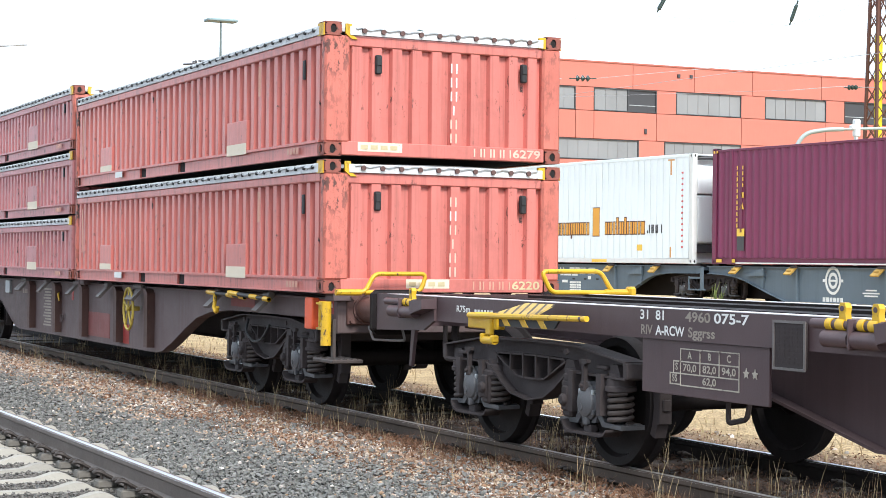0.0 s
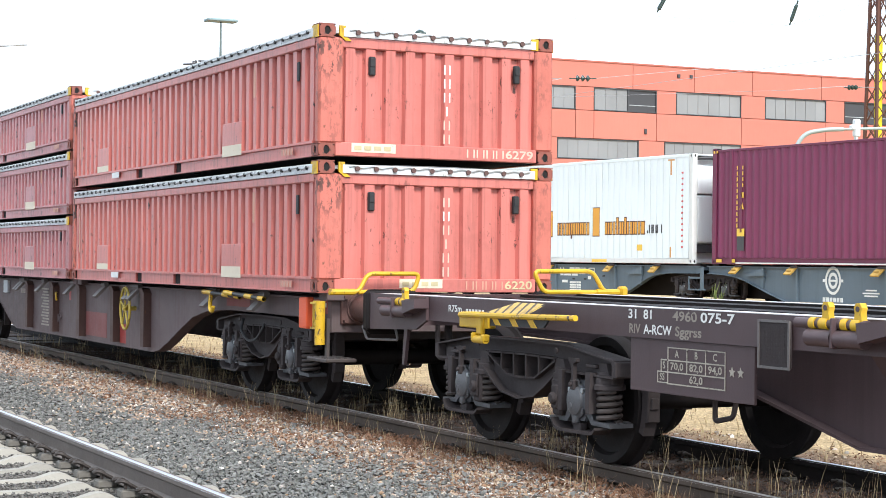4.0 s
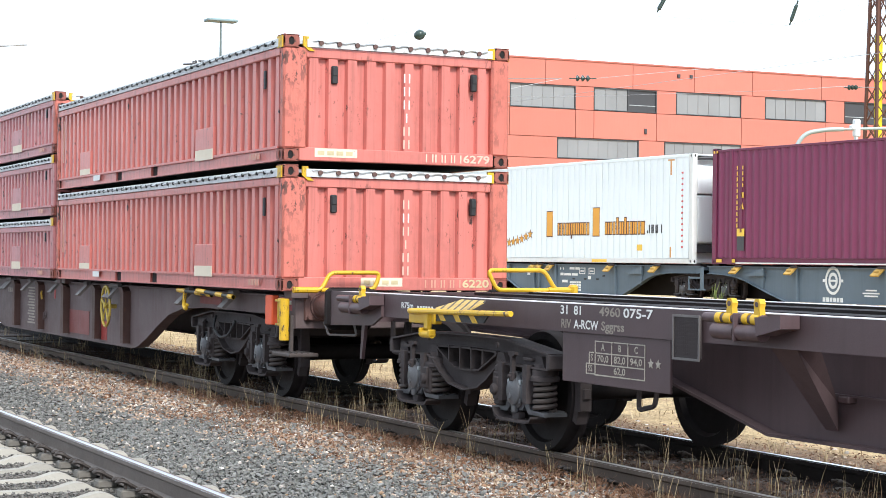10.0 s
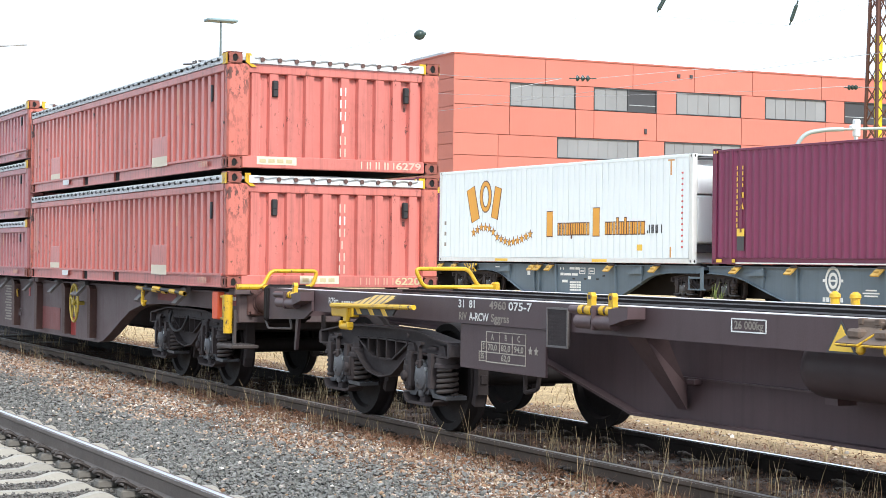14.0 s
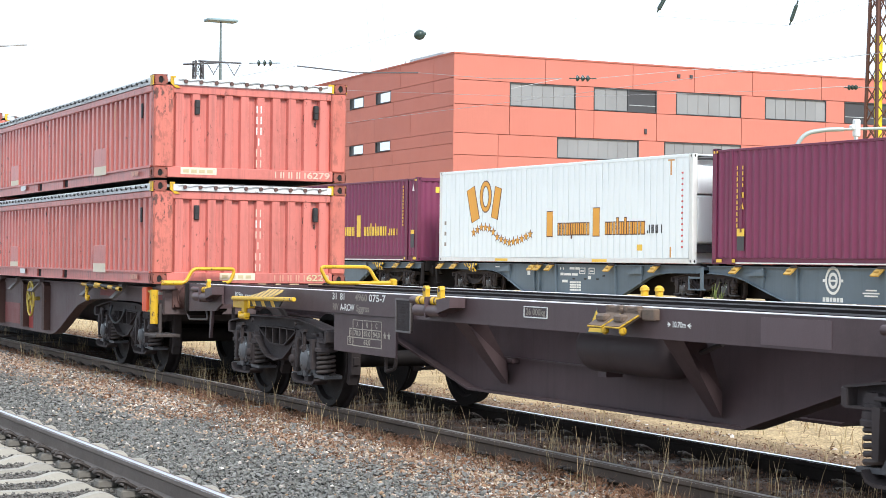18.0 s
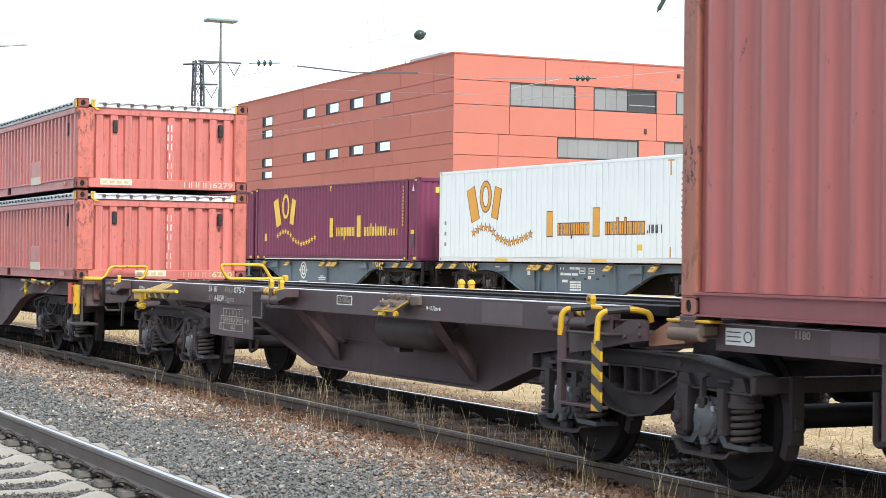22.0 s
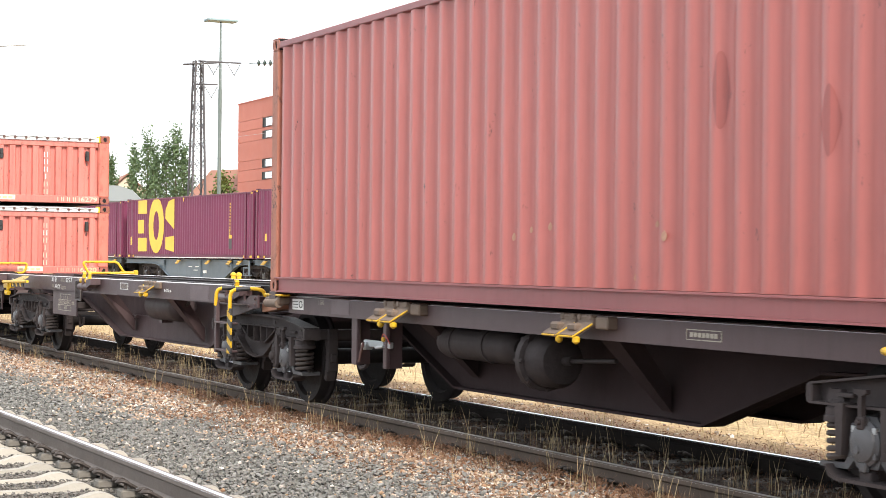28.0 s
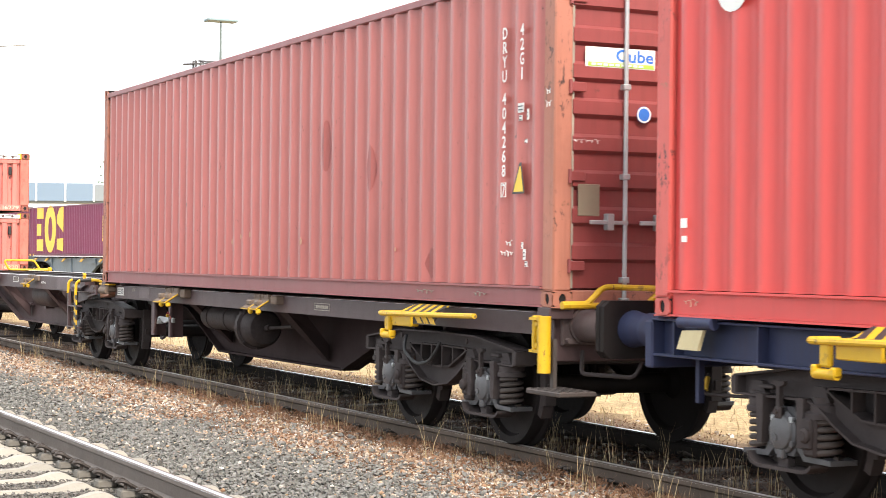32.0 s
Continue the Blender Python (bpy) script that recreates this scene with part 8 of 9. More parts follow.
WORD_ROW = (("slab", 0.58, 0.62), ("pair", 0.25, 0.30), ("post", 0.16, 0.30), ("pair", 0.22, 0.30), ("pair", 0.22, 0.30), ("pair", 0.20, 0.30), ("pair", 0.20, 0.30), ("pair", 0.25, 0.30), ("", 0.10, 0),
            ("slab", 0.60, 0.68), ("pair", 0.22, 0.30), ("pair", 0.25, 0.30), ("post", 0.16, 0.42), ("pair", 0.20, 0.30), ("post", 0.12, 0.42), ("pair", 0.25, 0.30), ("pair", 0.20, 0.30), ("post", 0.15, 0.30), ("pair", 0.17, 0.30))


def word_row(c, x0, x1, z, fill, line, y, tail):
    """A long trade name, kept as a row of plain posts and slabs."""
    k = (x1 - x0) / sum(w for _, w, _ in WORD_ROW)
    x = x0
    for i, (kind, w, h) in enumerate(WORD_ROW):
        if kind:
            t = 0.12 if h > 0.5 else 0.075
            if line:
                row_marks("name_mark", mark(kind, x - 0.01, z - 0.02, w * k * 0.92 + 0.02, h + 0.04, t + 0.055), line, c, "-y", y)
            row_marks("name_mark", mark(kind, x + 0.015, z, w * k * 0.92 - 0.03, h, t), fill, c, "-y", y - 0.004)
            if i == 4:
                row_marks("name_mark", mark("post", x, z - 0.13, t, 0.22, t), line or fill, c, "-y", y - 0.004)
        x += w * k
    for i, (kind, w) in enumerate((("", 0.08), ("pair", 0.17), ("pair", 0.18), ("pair", 0.24))):
        xa = x1 + 0.08 + (0.0, 0.10, 0.28, 0.47)[i]
        row_marks("name_mark", mark(kind, xa, z, w, 0.06 if i == 0 else 0.22, 0.05), tail, c, "-y", y - 0.004)


def purple(w0, L, z0, H, label):
    c = box_container("purple_container", label, far_at(w0 + L, 1.219, z0), L, H, PURPLE, PURPLE_RAIL, PURPLE_RAIL, FA, group="purple containers", mid_posts=0.72)
    nf = -1.219
    for x in (0.2, 0.75, L - 0.95, L - 0.3):
        bars([(x, x + 0.22, 0.04, 0.13)], GOLD, c, "-y", nf - 0.001, "corner_marking", "yellow marking")
    bars([(L - 0.22 + 0.10 * i, L - 0.16 + 0.10 * i, H - 0.12, H - 0.06) for i in range(2)] + [(0.05 + 0.12 * i, 0.11 + 0.12 * i, H - 0.12, H - 0.06) for i in range(2)], GOLD, c, "-y", nf - 0.003, "corner_marking")
    s = Shape().box(1.0, L - 1.0, nf - 0.012, nf, 0.012, 0.045)
    part("reflector_strip", s, WHITE, c, "pale reflective strip")
    return c


pr = purple(-13.5, 13.716, 1.443, 3.035, "deep purple corrugated container with yellow markings, on grey wagon")
PF = -1.219 + 0.008
bars([(1.14, 1.22, 0.82 + 0.0, 2.35)], PURPLE_RAIL, pr, "-y", PF, "marking_strip")
for i in range(11):
    bars([(1.00, 1.04, 2.45 - 0.15 * i, 2.55 - 0.15 * i)], GOLD, pr, "-y", PF, "code_bar")
for i in range(4):
    bars([(1.22, 1.26, 2.45 - 0.15 * i, 2.55 - 0.15 * i)], GOLD, pr, "-y", PF, "code_bar")
bars([(1.02, 1.32, 0.72, 0.92)], GOLD, pr, "-y", PF, "yellow_label")
bars([(1.03, 1.31, 0.35, 0.72)], CHARCOAL, pr, "-y", PF, "black_label")
bars([(1.17, 1.28, 1.72, 1.86)], GOLD, pr, "-y", PF, "yellow_label")
part("warning_triangle", Shape().prism([(1.12, 1.42), (1.30, 1.42), (1.22, 1.60)], PF - 0.003, PF), GOLD, pr, "yellow warning triangle")

p1 = purple(16.28, 13.69, 1.443, 2.867, "deep purple corrugated container with yellow shapes and stars")
emblem(p1, -0.05, 0.0, GOLD, GOLD, PF, False)
word_row(p1, 6.82, 11.45, 0.89, GOLD, None, PF, GOLD)
bars([(12.6, 12.66, 1.2 + 0.12 * i, 1.28 + 0.12 * i) for i in range(12)], GOLD, p1, "-y", PF, "code_bar")
bars([(13.20, 13.45, 0.92, 1.06)], GOLD, p1, "-y", PF, "yellow_label")
bars([(13.20, 13.45, 0.45, 0.92)], CHARCOAL, p1, "-y", PF, "black_label")
bars([(0.95, 1.12, 0.72, 1.02)], GOLD, p1, "-y", PF, "yellow_label")
part("warning_triangle", Shape().prism([(13.28, 2.4), (13.44, 2.4), (13.36, 2.62)], PF - 0.003, PF), WHITE, p1)
part("corner_label", Shape().prism([(6.9, 2.55), (7.02, 2.78), (6.85, 2.78)], PF - 0.003, PF), GOLD, p1)
bars([(-0.5 + 0.2 * i, -0.35 + 0.2 * i, 2.35, 2.55) for i in range(3)] + [(0.3, 0.8, 1.7, 2.2)], GOLD, p1, "+x", 13.69 - 0.028, "end_marking", "yellow end marking")

def block_marks(c, dx):
    """Big yellow trade mark, kept as plain blocks and a ring."""
    for z, x1 in ((0.30, 2.68), (1.15, 2.30), (2.08, 2.68)):
        part("block_shape", Shape().box(1.52, x1, PF - 0.004, PF, z, z + 0.64), GOLD, c, "big yellow block")
    q = []
    ribbon(q, crescent(3.92, 1.50, 0.68, 0.98, 0, 24), 0.60)
    plates("block_shape", q, GOLD, c, "-y", PF, label="big yellow ring")
    part("block_shape", Shape().prism([(6.2, 2.70), (5.5, 2.60), (5.1, 2.20), (5.1, 1.80), (6.2, 1.30)], PF - 0.004, PF), GOLD, c, "big yellow slanted block")
    part("block_shape", Shape().prism([(5.12, 0.95), (6.2, 1.0), (6.2, 0.28), (5.12, 0.40)], PF - 0.004, PF), GOLD, c, "big yellow slanted block")


p2 = purple(30.23, 15.05, 1.443, 2.807, "deep purple corrugated container with big yellow block shapes")
block_marks(p2, 0.0)
bars([(12.6, 12.68, 1.0 + 0.14 * i, 1.1 + 0.14 * i) for i in range(10)] + [(12.55, 12.85, 0.85, 1.0)], GOLD, p2, "-y", PF, "code_bar")
bars([(12.55, 12.85, 0.4, 0.82)], CHARCOAL, p2, "-y", PF, "black_label")
bars([(0.5, 0.75, 0.6, 1.0)], GOLD, p2, "-y", PF, "yellow_label")
part("corner_label", Shape().prism([(7.3, 2.5), (7.42, 2.72), (7.25, 2.72)], PF - 0.003, PF), GOLD, p2)
p3 = purple(46.1, 15.3, 1.45, 2.76, "deep purple corrugated container at the far end of the row")
bars([(12.5, 12.58, 1.0 + 0.14 * i, 1.1 + 0.14 * i) for i in range(8)] + [(12.45, 12.75, 0.8, 0.95)], GOLD, p3, "-y", PF, "code_bar")
bars([(-0.5 + 0.3 * i, -0.28 + 0.3 * i, 2.1, 2.3) for i in range(3)] + [(-0.4, 0.4, 1.6, 1.95), (-0.9, 0.9, 0.85, 0.95)], GOLD, p3, "+x", 15.3 - 0.028, "end_marking", "yellow end marking")
block_marks(p3, 0.0)
purple(62.0, 15.0, 1.45, 2.76, "deep purple corrugated container at the far end of the row")

# white refrigerated container
RL, RH, rw = 13.72, 2.967, 1.219
reefer = thing("reefer_container", "white refrigerated container with orange shapes and stars", "container", far_at(1.05 + RL, 1.219, 1.443), FA)
n = 46
for sy in (-1, 1):
    k = (RL - 0.32) / n
    me = mesh_of("panel_rib", Shape().box(0.012, k - 0.012, sy * (rw - 0.02) - 0.012, sy * (rw - 0.02) + 0.012, 0.14, RH - 0.08), REEFER)
    for i in range(n if sy < 0 else 0):
        part("panel_rib", me, None, reefer, at=(0.16 + k * i, 0, 0))
    s = Shape().box(0.15, RL - 0.15, sy * (rw - 0.05) - 0.025, sy * (rw - 0.05) + 0.025, 0.14, RH - 0.08)
    part("side_panel", s, REEFER, reefer, "white ribbed insulated side")
    part("bottom_rail", Shape().box(0.15, RL - 0.15, sy * (rw - 0.02) - 0.02, sy * (rw - 0.02) + 0.02, 0.0, 0.13, 0.008), REEFER_DULL, reefer)
    part("top_rail", Shape().box(0.15, RL - 0.15, sy * (rw - 0.02) - 0.02, sy * (rw - 0.02) + 0.02, RH - 0.09, RH, 0.01), REEFER, reefer)
    for x in (0, RL - 0.16):
        part("corner_post", Shape().box(x, x + 0.16, min(sy * rw, sy * (rw - 0.16)), max(sy * rw, sy * (rw - 0.16)), 0.118, RH - 0.118, 0.012), REEFER_DULL, reefer)
castings(reefer, RL, 2.438, RH, REEFER_DULL)
part("roof_panel", Shape().box(0.05, RL - 0.05, -rw + 0.05, rw - 0.05, RH - 0.05, RH - 0.005, 0.01), REEFER, reefer)
part("front_wall", Shape().box(0.02, 0.10, -rw + 0.15, rw - 0.15, 0.1, RH - 0.1, 0.01), REEFER, reefer)
part("floor_pan", Shape().box(0.1, RL - 0.1, -rw + 0.05, rw - 0.05, 0.03, 0.13), REEFER_DULL, reefer)
s = Shape().box(RL - 0.30, RL - 0.015, -rw + 0.16, rw - 0.16, 0.55, 1.85, 0.05)
part("lower_cover", s, REEFER, reefer, "white rounded machinery cover")
s = Shape().box(RL - 0.30, RL - 0.01, -rw + 0.16, rw - 0.16, 1.88, 2.65, 0.03)
cover = part("upper_cover", s, REEFER, reefer, "white fan cover")
part("grille", Shape().box(RL - 0.02, RL - 0.002, 0.25, 0.65, 2.0, 2.35, 0.004), BLACK, cover, "black grille")
part("rear_frame", Shape().box(RL - 0.35, RL - 0.28, -rw + 0.1, rw - 0.1, 0.1, RH - 0.1), REEFER_DULL, reefer)
part("under_tray", Shape().box(RL - 0.28, RL - 0.05, -rw + 0.16, rw - 0.16, 0.30, 0.52, 0.01), CHARCOAL, reefer, "dark lower compartment")
part("conduit", Shape().tube(bent([(RL - 0.2, -rw + 0.12, RH - 0.12), (RL - 0.05, -0.6, RH - 0.1), (RL - 0.05, 0.3, RH - 0.15)], 0.1), 0.05, 8), CHARCOAL, reefer, "dark cable loom")
RF = -rw + 0.0075
emblem(reefer, 0.0, 0.0, AMBER, UMBER, RF, True)
word_row(reefer, 6.52, 11.58, 0.84, AMBER, UMBER, RF, CHARCOAL)
for i in range(14):
    bars([(13.22, 13.30, 0.42 + 0.155 * i, 0.47 + 0.155 * i)], mat("small_red_print", (0.6, 0.1, 0.1), 0.5, bump=0) if i == 0 else bpy.data.materials["small_red_print"], reefer, "-y", RF, "red_mark")
bars([(12.72, 12.78, 0.16, 0.45), (12.72, 12.78, RH - 0.55, RH - 0.12), (12.62, 12.9, RH - 0.16, RH - 0.12)], mat("rust_orange_marking", (0.62, 0.32, 0.1), 0.6), reefer, "-y", RF, "stained_marking")
bars([(11.2, 11.45, 0.35, 0.52)], GOLD, reefer, "-y", RF, "yellow_label")
for x in (3.6, 9.0):
    bars([(x, x + 0.75, 0.02, 0.10)], GOLD, reefer, "-y", -rw - 0.0015, "pocket_marking", "yellow pocket marking")
for x in (0.35,):
    bars([(x, x + 0.12, 0.5 + 0.35 * i, 0.62 + 0.35 * i) for i in range(3)], FADED, reefer, "-y", RF, "stencil_bar")


def far_unit(w, x0, x1, f0, f1, k0, k1):
    """Blue-grey side girders and deck of one unit; f0 to f1 is the deep belly, k0 and k1 stretch the curved ends."""
    top = 1.085
    bow = [(0.0, 0.215), (0.62, 0.40), (1.10, 0.56), (1.52, 0.70), (1.90, 0.79), (2.40, 0.85), (3.0, 0.875)]
    out = [(x0, top), (x0, 0.88)] + [(f0 - u * k0, z) for u, z in reversed(bow)] + [(f1 + u * k1, z) for u, z in bow] + [(x1, 0.88), (x1, top)]
    for y in (0.12, 2.3):
        s = Shape().prism(out, y - 0.012, y + 0.012)
        s.box(x0, x1, y - 0.09, y + 0.09, top - 0.02, top)
        for (xa, za), (xb, zb) in zip(out[1:-1], out[2:-1]):
            s.prism([(xa, za), (xb, zb), (xb, zb + 0.02), (xa, za + 0.02)], y - 0.08, y + 0.08)
        part("side_girder", s, STEELBLUE, w, "blue-grey deep side girder")
    part("deck", Shape().box(x0, x1, 0.2, 2.2, top - 0.12, top - 0.03), STEELBLUE, w)
    # added filler: closes the gap and carries its shade in the colour
    part("deck_rail", Shape().box(x0, x1, 0.30, 2.1, top - 0.03, 1.140), WHEEL, w, "near-black filler for the shaded gap under the containers")
    # plain dark block stands in for the shadowed underframe behind the arch
    part("centre_sill", Shape().box(x0, x1, 0.75, 1.6, 0.24, top - 0.12), WHEEL, w, "near-black block for the shaded underframe")
    for x in (x0 + 0.35, (x0 + x1) / 2, x1 - 0.35):
        part("container_pad", Shape().box(x - 0.12, x + 0.12, 0.05, 0.35, top, 1.143), BOGIE, w, "dark container pad")
    for f, sx in ((f0, -1), (f1, 1)):
        # outrigger gusset over the slope, with its upright leg
        b = f + (0.98 if sx > 0 else -0.77)
        g = Shape().prism([(b, 1.05), (b - 0.62, 0.87), (b - 0.66, 0.83), (b, 0.84)], 0.0, 0.10)
        g.prism([(b - 0.14, 0.85), (b - 0.02, 0.85), (b - 0.06, 0.53), (b - 0.14, 0.55)], 0.06, 0.105)
        part("outrigger_gusset", g, STEELBLUE, w, "blue-grey triangular gusset")


def far_rib(w, x, low=0.24, wide=0.03):
    part("girder_rib", Shape().box(x - wide, x + wide, 0.04, 0.11, low, 1.06), STEELBLUE, w)


def far_lock(w, x, striped=False):
    """Folded lock hanging on the girder's top edge."""
    t = 1.08
    s = Shape().add([(x - 0.07, 0.02, t), (x + 0.19, 0.02, t), (x + 0.07, -0.10, t - 0.17), (x - 0.19, -0.10, t - 0.17),
                     (x - 0.07, 0.05, t - 0.02), (x + 0.19, 0.05, t - 0.02), (x + 0.07, -0.07, t - 0.20), (x - 0.19, -0.07, t - 0.20)],
                    [(0, 1, 2, 3), (7, 6, 5, 4), (0, 4, 5, 1), (1, 5, 6, 2), (2, 6, 7, 3), (3, 7, 4, 0)])
    lock = part("container_lock", s, OCHRE_LOCK if not striped else WARN_FAR, w, "yellow and black striped folded plate" if striped else "dirty yellow folded container lock")
    if striped:
        part("striped_flap", Shape().prism([(x - 0.62, t - 0.01), (x - 0.15, t - 0.01), (x + 0.25, t - 0.27), (x - 0.1, t - 0.27), (x - 0.35, t - 0.16)], -0.02, 0.01), WARN_FAR, lock, "yellow and black striped flap")
    else:
        part("lock_lever", Shape().tube([(x + 0.15, -0.01, t - 0.02), (x + 0.05, -0.075, t - 0.16), (x - 0.16, -0.075, t - 0.16)], 0.010, 6).box(x - 0.10, x + 0.08, -0.07, -0.02, t - 0.11, t - 0.05, 0.012), OCHRE_LOCK, lock, "yellow lever")
        part("lock_hinge", Shape().box(x - 0.02, x + 0.24, -0.02, 0.06, t - 0.02, t + 0.04, 0.01), BOGIE, lock, "dark hinge")


def far_wagon(label, spans, bogies, steps, ends, locks, ribs):
    w = thing("grey_container_wagon", label, "wagon", far_at(0, 0, 0.30), FA, "grey wagons")
    for span in spans:
        far_unit(w, *span)
    for cx in bogies:
        b = bogie(w, cx, 0, moving=False, full=False)
        b.location.y = 1.219
    for x in steps:
        s = Shape().box(x - 0.045, x + 0.045, -0.06, 0.0, 0.44, 1.05).box(x - 0.56, x - 0.52, -0.06, -0.02, 0.44, 0.80)
        s.box(x - 0.56, x, -0.07, 0.10, 0.43, 0.47).box(x - 0.56, x, -0.06, 0.0, 0.74, 0.79)
        part("end_step", s, STEELBLUE, w, "blue-grey shunter's step")
    for x, sx in ends:
        part("end_post", Shape().box(x - 0.05, x + 0.05, 0.0, 0.08, 0.40, 1.08).box(x - 0.25, x + 0.20, -0.02, 0.15, 0.40, 0.43).box(x - 0.08, x + 0.08, 0.1, 2.3, 0.80, 1.06), WHEEL, w, "dark end post and headstock")
        part("buffer", Shape().cyl((x + sx * 0.1, 0.35, 0.80), (x + sx * 0.52, 0.35, 0.80), 0.10, 14).box(x + sx * 0.48 - 0.03, x + sx * 0.48 + 0.03, 0.12, 0.58, 0.64, 0.98, 0.02), WHEEL, w, "dark buffer")
    for x in locks:
        far_lock(w, x, x in (-12.52, -18.95))
    for x in ribs:
        far_rib(w, x)
    return w


OCHRE_LOCK = mat("dirty_ochre_lock_paint", (0.50, 0.31, 0.07), 0.6, var=0.35, scale=14, rust=0.45, rustcol=(0.10, 0.06, 0.03), bump=0.2, rscale=9)
WARN_FAR = striped_mat("yellow_black_flap_stripes", (0.60, 0.36, 0.015), (0.025, 0.025, 0.028), (1, 0, 0.8), 0.17)
f1w = far_wagon("blue-grey articulated container wagon with white lettering", [(-14.9, -0.82, -9.6, -4.35, 0.75, 0.78), (-0.45, 14.2, 2.62, 9.6, 1.0, 0.8)], (-12.74, -0.78, 12.0), (-0.58,), ((-14.95, -1),),
                (-14.66, -13.76, -12.52, -9.0, -8.65, -8.02, -4.92, -2.74, 0.78, 2.93, 6.0, 9.0), (-8.97, -8.68, -7.77, -4.70, 3.08, 6.2))
f2w = far_wagon("blue-grey articulated container wagon with round emblem", [(-30.25, -16.2, -27.05, -21.1, 0.85, 0.70), (-45.6, -30.75, -39.6, -33.5, 0.8, 0.75)], (-18.15, -30.35, -42.2), (-30.5,), ((-15.95, 1),),
                (-18.95, -17.77, -16.74, -22.65, -23.03, -23.66, -26.8, -29.02, -31.55, -32.63, -35.0, -38.5), (-26.69, -23.41, -36.0))
f3w = far_wagon("blue-grey container wagon at the far end of the row", [(-61.6, -46.2, -56.5, -51.0, 0.8, 0.8), (-77.0, -61.8, -72, -67, 0.8, 0.8)], (-48.4, -61.7, -75.0), (-61.7,), ((-46.0, 1),),
                (-47.0, -49.0, -52.0, -55.0, -58.0, -60.0), (-54.0,))


def round_mark(w, x, z, r):
    """Round trade mark as plain rings and a bar."""
    k = 1.25
    s = Shape().ring(oval(x, z, r, r * k, 24), oval(x, z, r * 0.80, r * k * 0.80, 24), 0.096, 0.106)
    s.ring(oval(x, z, r * 0.58, r * k * 0.58, 24), oval(x, z, r * 0.36, r * k * 0.36, 24), 0.096, 0.106)
    s.box(x - r * 1.3, x - r * 0.85, 0.094, 0.104, z - 0.035, z + 0.035).box(x + r * 0.85, x + r * 1.3, 0.094, 0.104, z - 0.035, z + 0.035).box(x - r * 0.5, x + r * 0.5, 0.094, 0.104, z - 0.025, z + 0.025)
    part("round_emblem", s, WHITE, w, "white round emblem")
    for i in range(6):
        part("name_bar", Shape().box(x - r * 1.3 + i * r * 0.45, x - r * 0.98 + i * r * 0.45, 0.096, 0.106, z - 0.52, z - 0.41), WHITE, w)


round_mark(f1w, 4.35, 0.765, 0.275)
round_mark(f2w, -25.55, 0.735, 0.27)
for dx, z, wd in ((5.66, 0.535, 0.36), (5.66, 0.465, 0.56), (5.66, 0.40, 0.44)):
    part("inscription_bar", Shape().box(dx - wd / 2, dx + wd / 2, 0.096, 0.106, z, z + 0.035), WHITE, f1w)
for x, z, a, b in ((-7.58, 0.92, 0.05, 0.07), (-7.43, 0.92, 0.05, 0.07), (-7.07, 0.93, 0.26, 0.07), (-6.76, 0.93, 0.20, 0.07), (-7.56, 0.75, 0.16, 0.08), (-7.35, 0.75, 0.34, 0.07), (-6.95, 0.75, 0.30, 0.07),
                   (-7.46, 0.54, 0.28, 0.08), (-6.10, 0.65, 0.14, 0.10), (-9.4, 0.74, 0.16, 0.13), (-10.6, 0.96, 0.22, 0.05), (-11.3, 0.96, 0.25, 0.04)):
    part("inscription_bar", Shape().box(x, x + a, 0.096, 0.106, z, z + b), WHITE, f1w)
for x in (-6.38, -5.90):
    part("inscription_frame", Shape().ring([(x - 0.17, 0.80), (x + 0.13, 0.80), (x + 0.13, 0.99), (x - 0.17, 0.99)], [(x - 0.145, 0.825), (x + 0.105, 0.825), (x + 0.105, 0.965), (x - 0.145, 0.965)], 0.096, 0.106).box(x - 0.11, x + 0.07, 0.096, 0.106, 0.87, 0.91), WHITE, f1w)
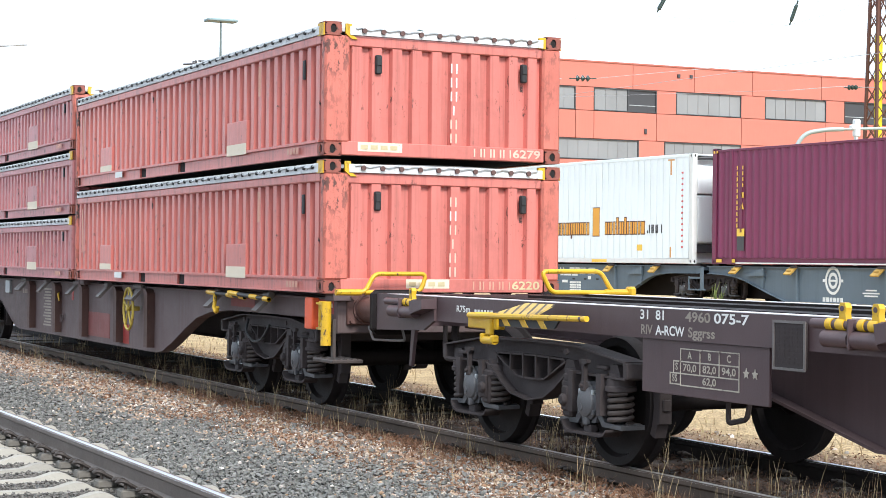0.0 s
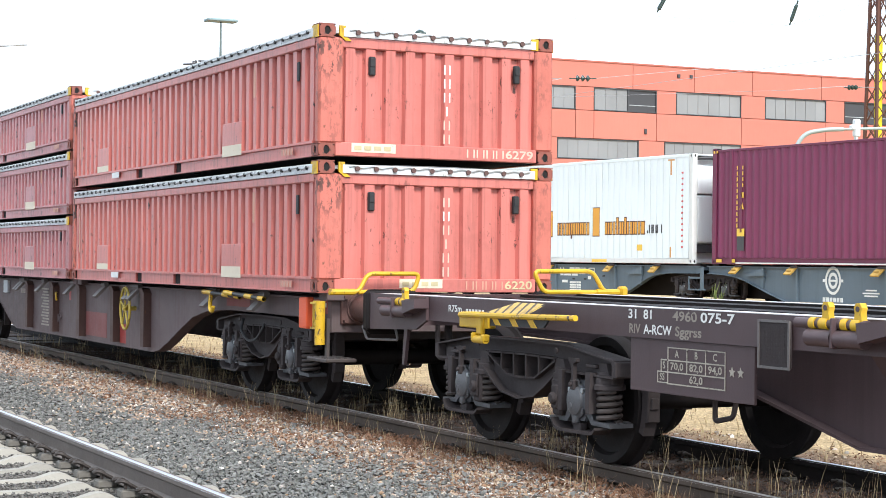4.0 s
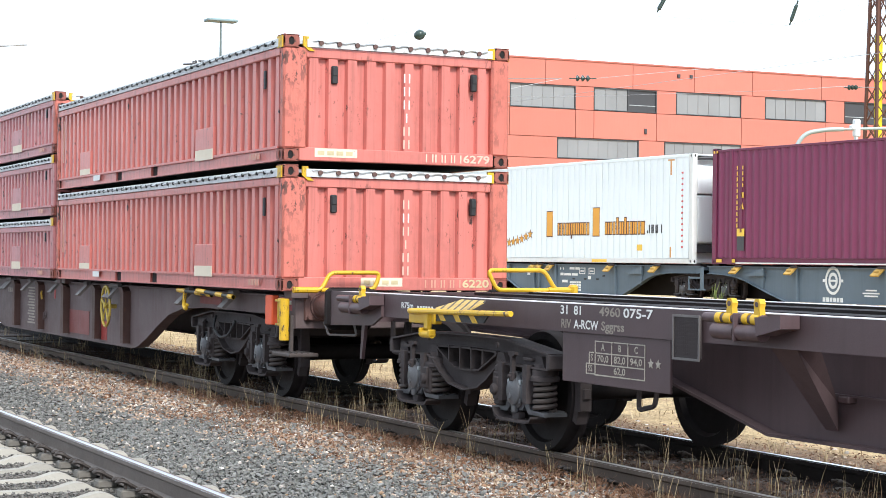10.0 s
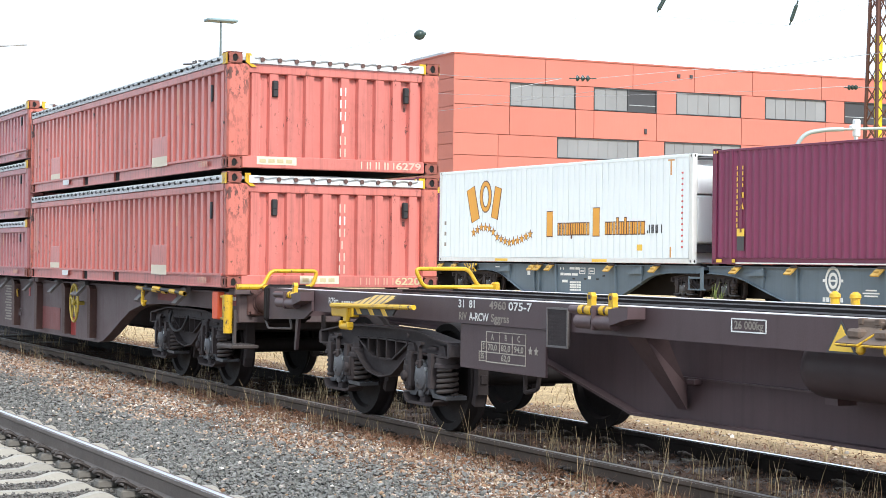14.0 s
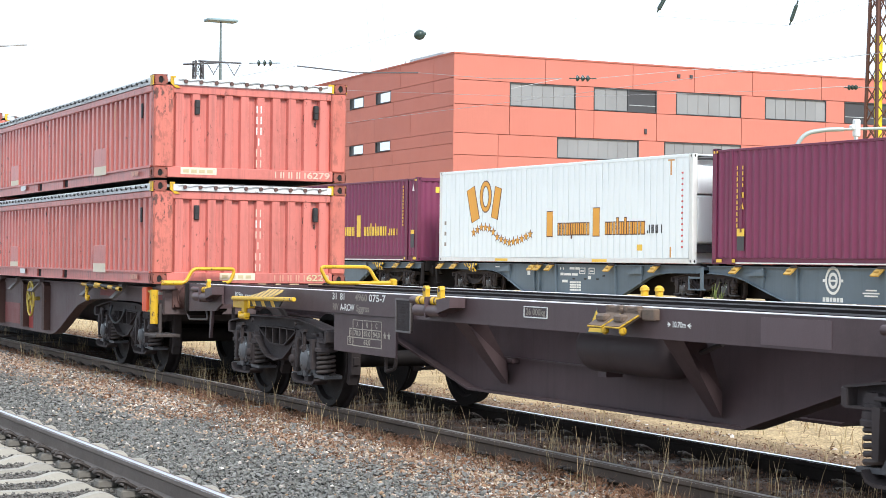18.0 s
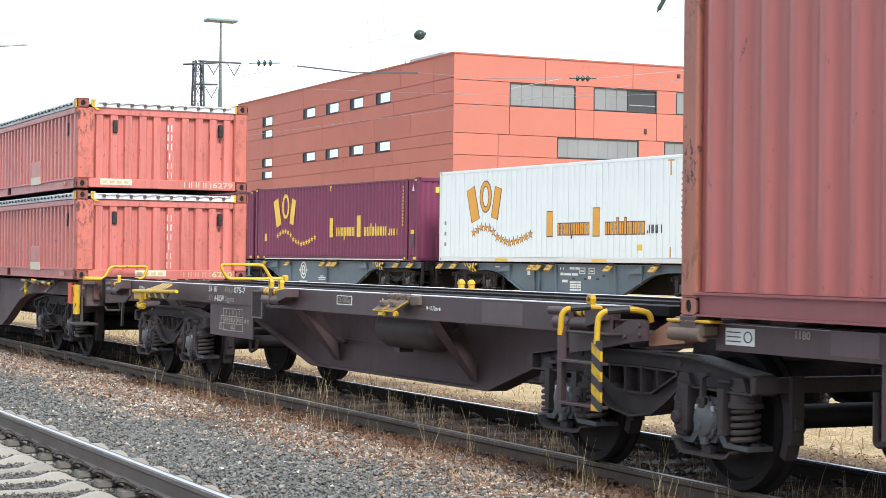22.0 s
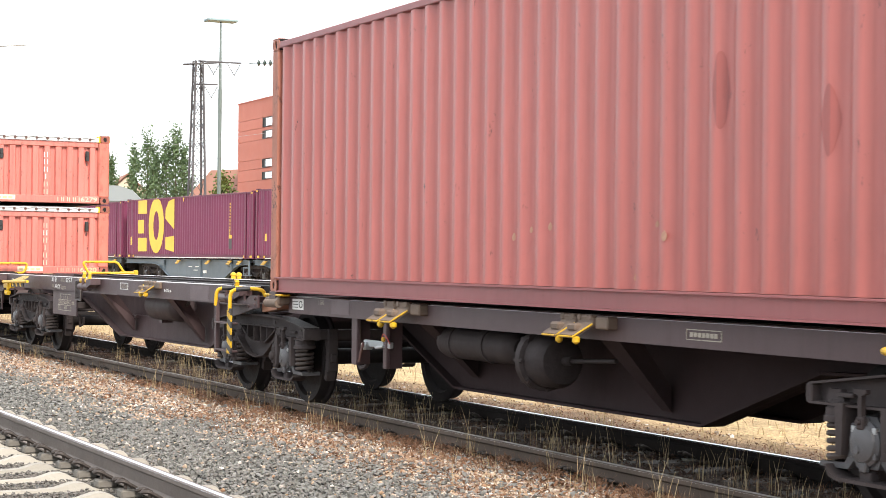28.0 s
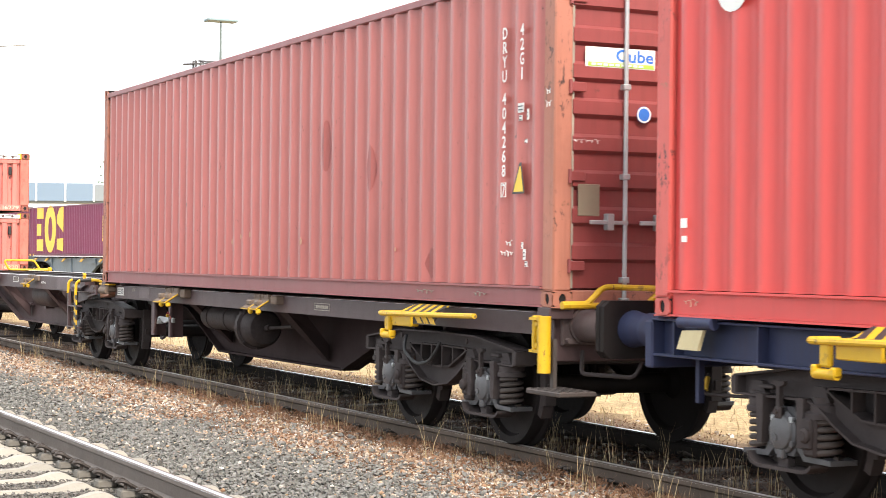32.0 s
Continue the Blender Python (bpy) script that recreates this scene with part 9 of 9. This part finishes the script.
# raised black plates stand in for the shade in the slots
for x, z in ((-6.85, 0.66), (-6.25, 0.66), (-5.62, 0.66), (-5.3, 0.76)):
    part("girder_hole", Shape().box(x - 0.06, x + 0.06, 0.094, 0.106, z - 0.025, z + 0.025, 0.002), BLACK, f1w, "black plate for a shaded slot in the girder")
s = Shape()
for i in range(5):
    for j in range(4):
        s.box(-7.05 + i * 0.12, -6.955 + i * 0.12, 0.096, 0.106, 0.30 + j * 0.075, 0.355 + j * 0.075)
part("load_table", s, WHITE, f1w, "white load table of unread figures")
for x, z, a, b in ((-24.1, 0.50, 0.4, 0.06), (-24.25, 0.44, 0.85, 0.06), (-24.2, 0.38, 0.7, 0.06), (-37.5, 0.75, 0.5, 0.07), (-36.7, 0.75, 0.5, 0.07), (-36.9, 0.6, 0.6, 0.06), (-35.8, 0.5, 0.5, 0.2)):
    part("inscription_bar", Shape().box(x, x + a * 0.8, 0.096, 0.106, z, z + b * 0.6), WHITE, f2w)
for dy, nm in ((0.45, "near"), (1.95, "far")):
    a, b = far_at(-40, dy, 0.30), far_at(120, dy, 0.30)
    d = Vector(b) - Vector(a)
    r = solo("rail", Shape().box(0, d.length, -0.036, 0.036, -0.17, 0.0), RAIL, "rusty rail under the standing train", kind="structure")
    r.matrix_basis = pose(*a, 0, 0, math.degrees(math.atan2(d.y, d.x)))


# ---- what moves ----
def motions():
    """The train rolls towards -X; its wheels turn with it."""
    def way(t):
        return float(np.interp(t, fine_t, fine_s))
    # a smooth reading of the travel, for the wheels
    ts, ss = [r[0] for r in TRAVEL], [r[1] for r in TRAVEL]
    fine_t = np.linspace(0, 32, 961)
    fine_s = np.interp(fine_t, ts, ss)
    for ob in MOVING:
        x, y, z = ob.matrix_basis.translation
        walk(ob, [(t, pose(x - d, y, z)) for t, d in TRAVEL])
    turn = [0.0]
    step = 0.46 * radians(60)
    for t, d in zip(fine_t, fine_s):
        if d - way(turn[-1]) >= step:
            turn.append(float(t))
    turn.append(32.0)
    for w, x in WHEELS:
        walk(w, [(t, Matrix.Translation((x, 0, 0.46)) @ Matrix.Rotation(-way(t) / 0.46, 4, "Y")) for t in turn])


motions()
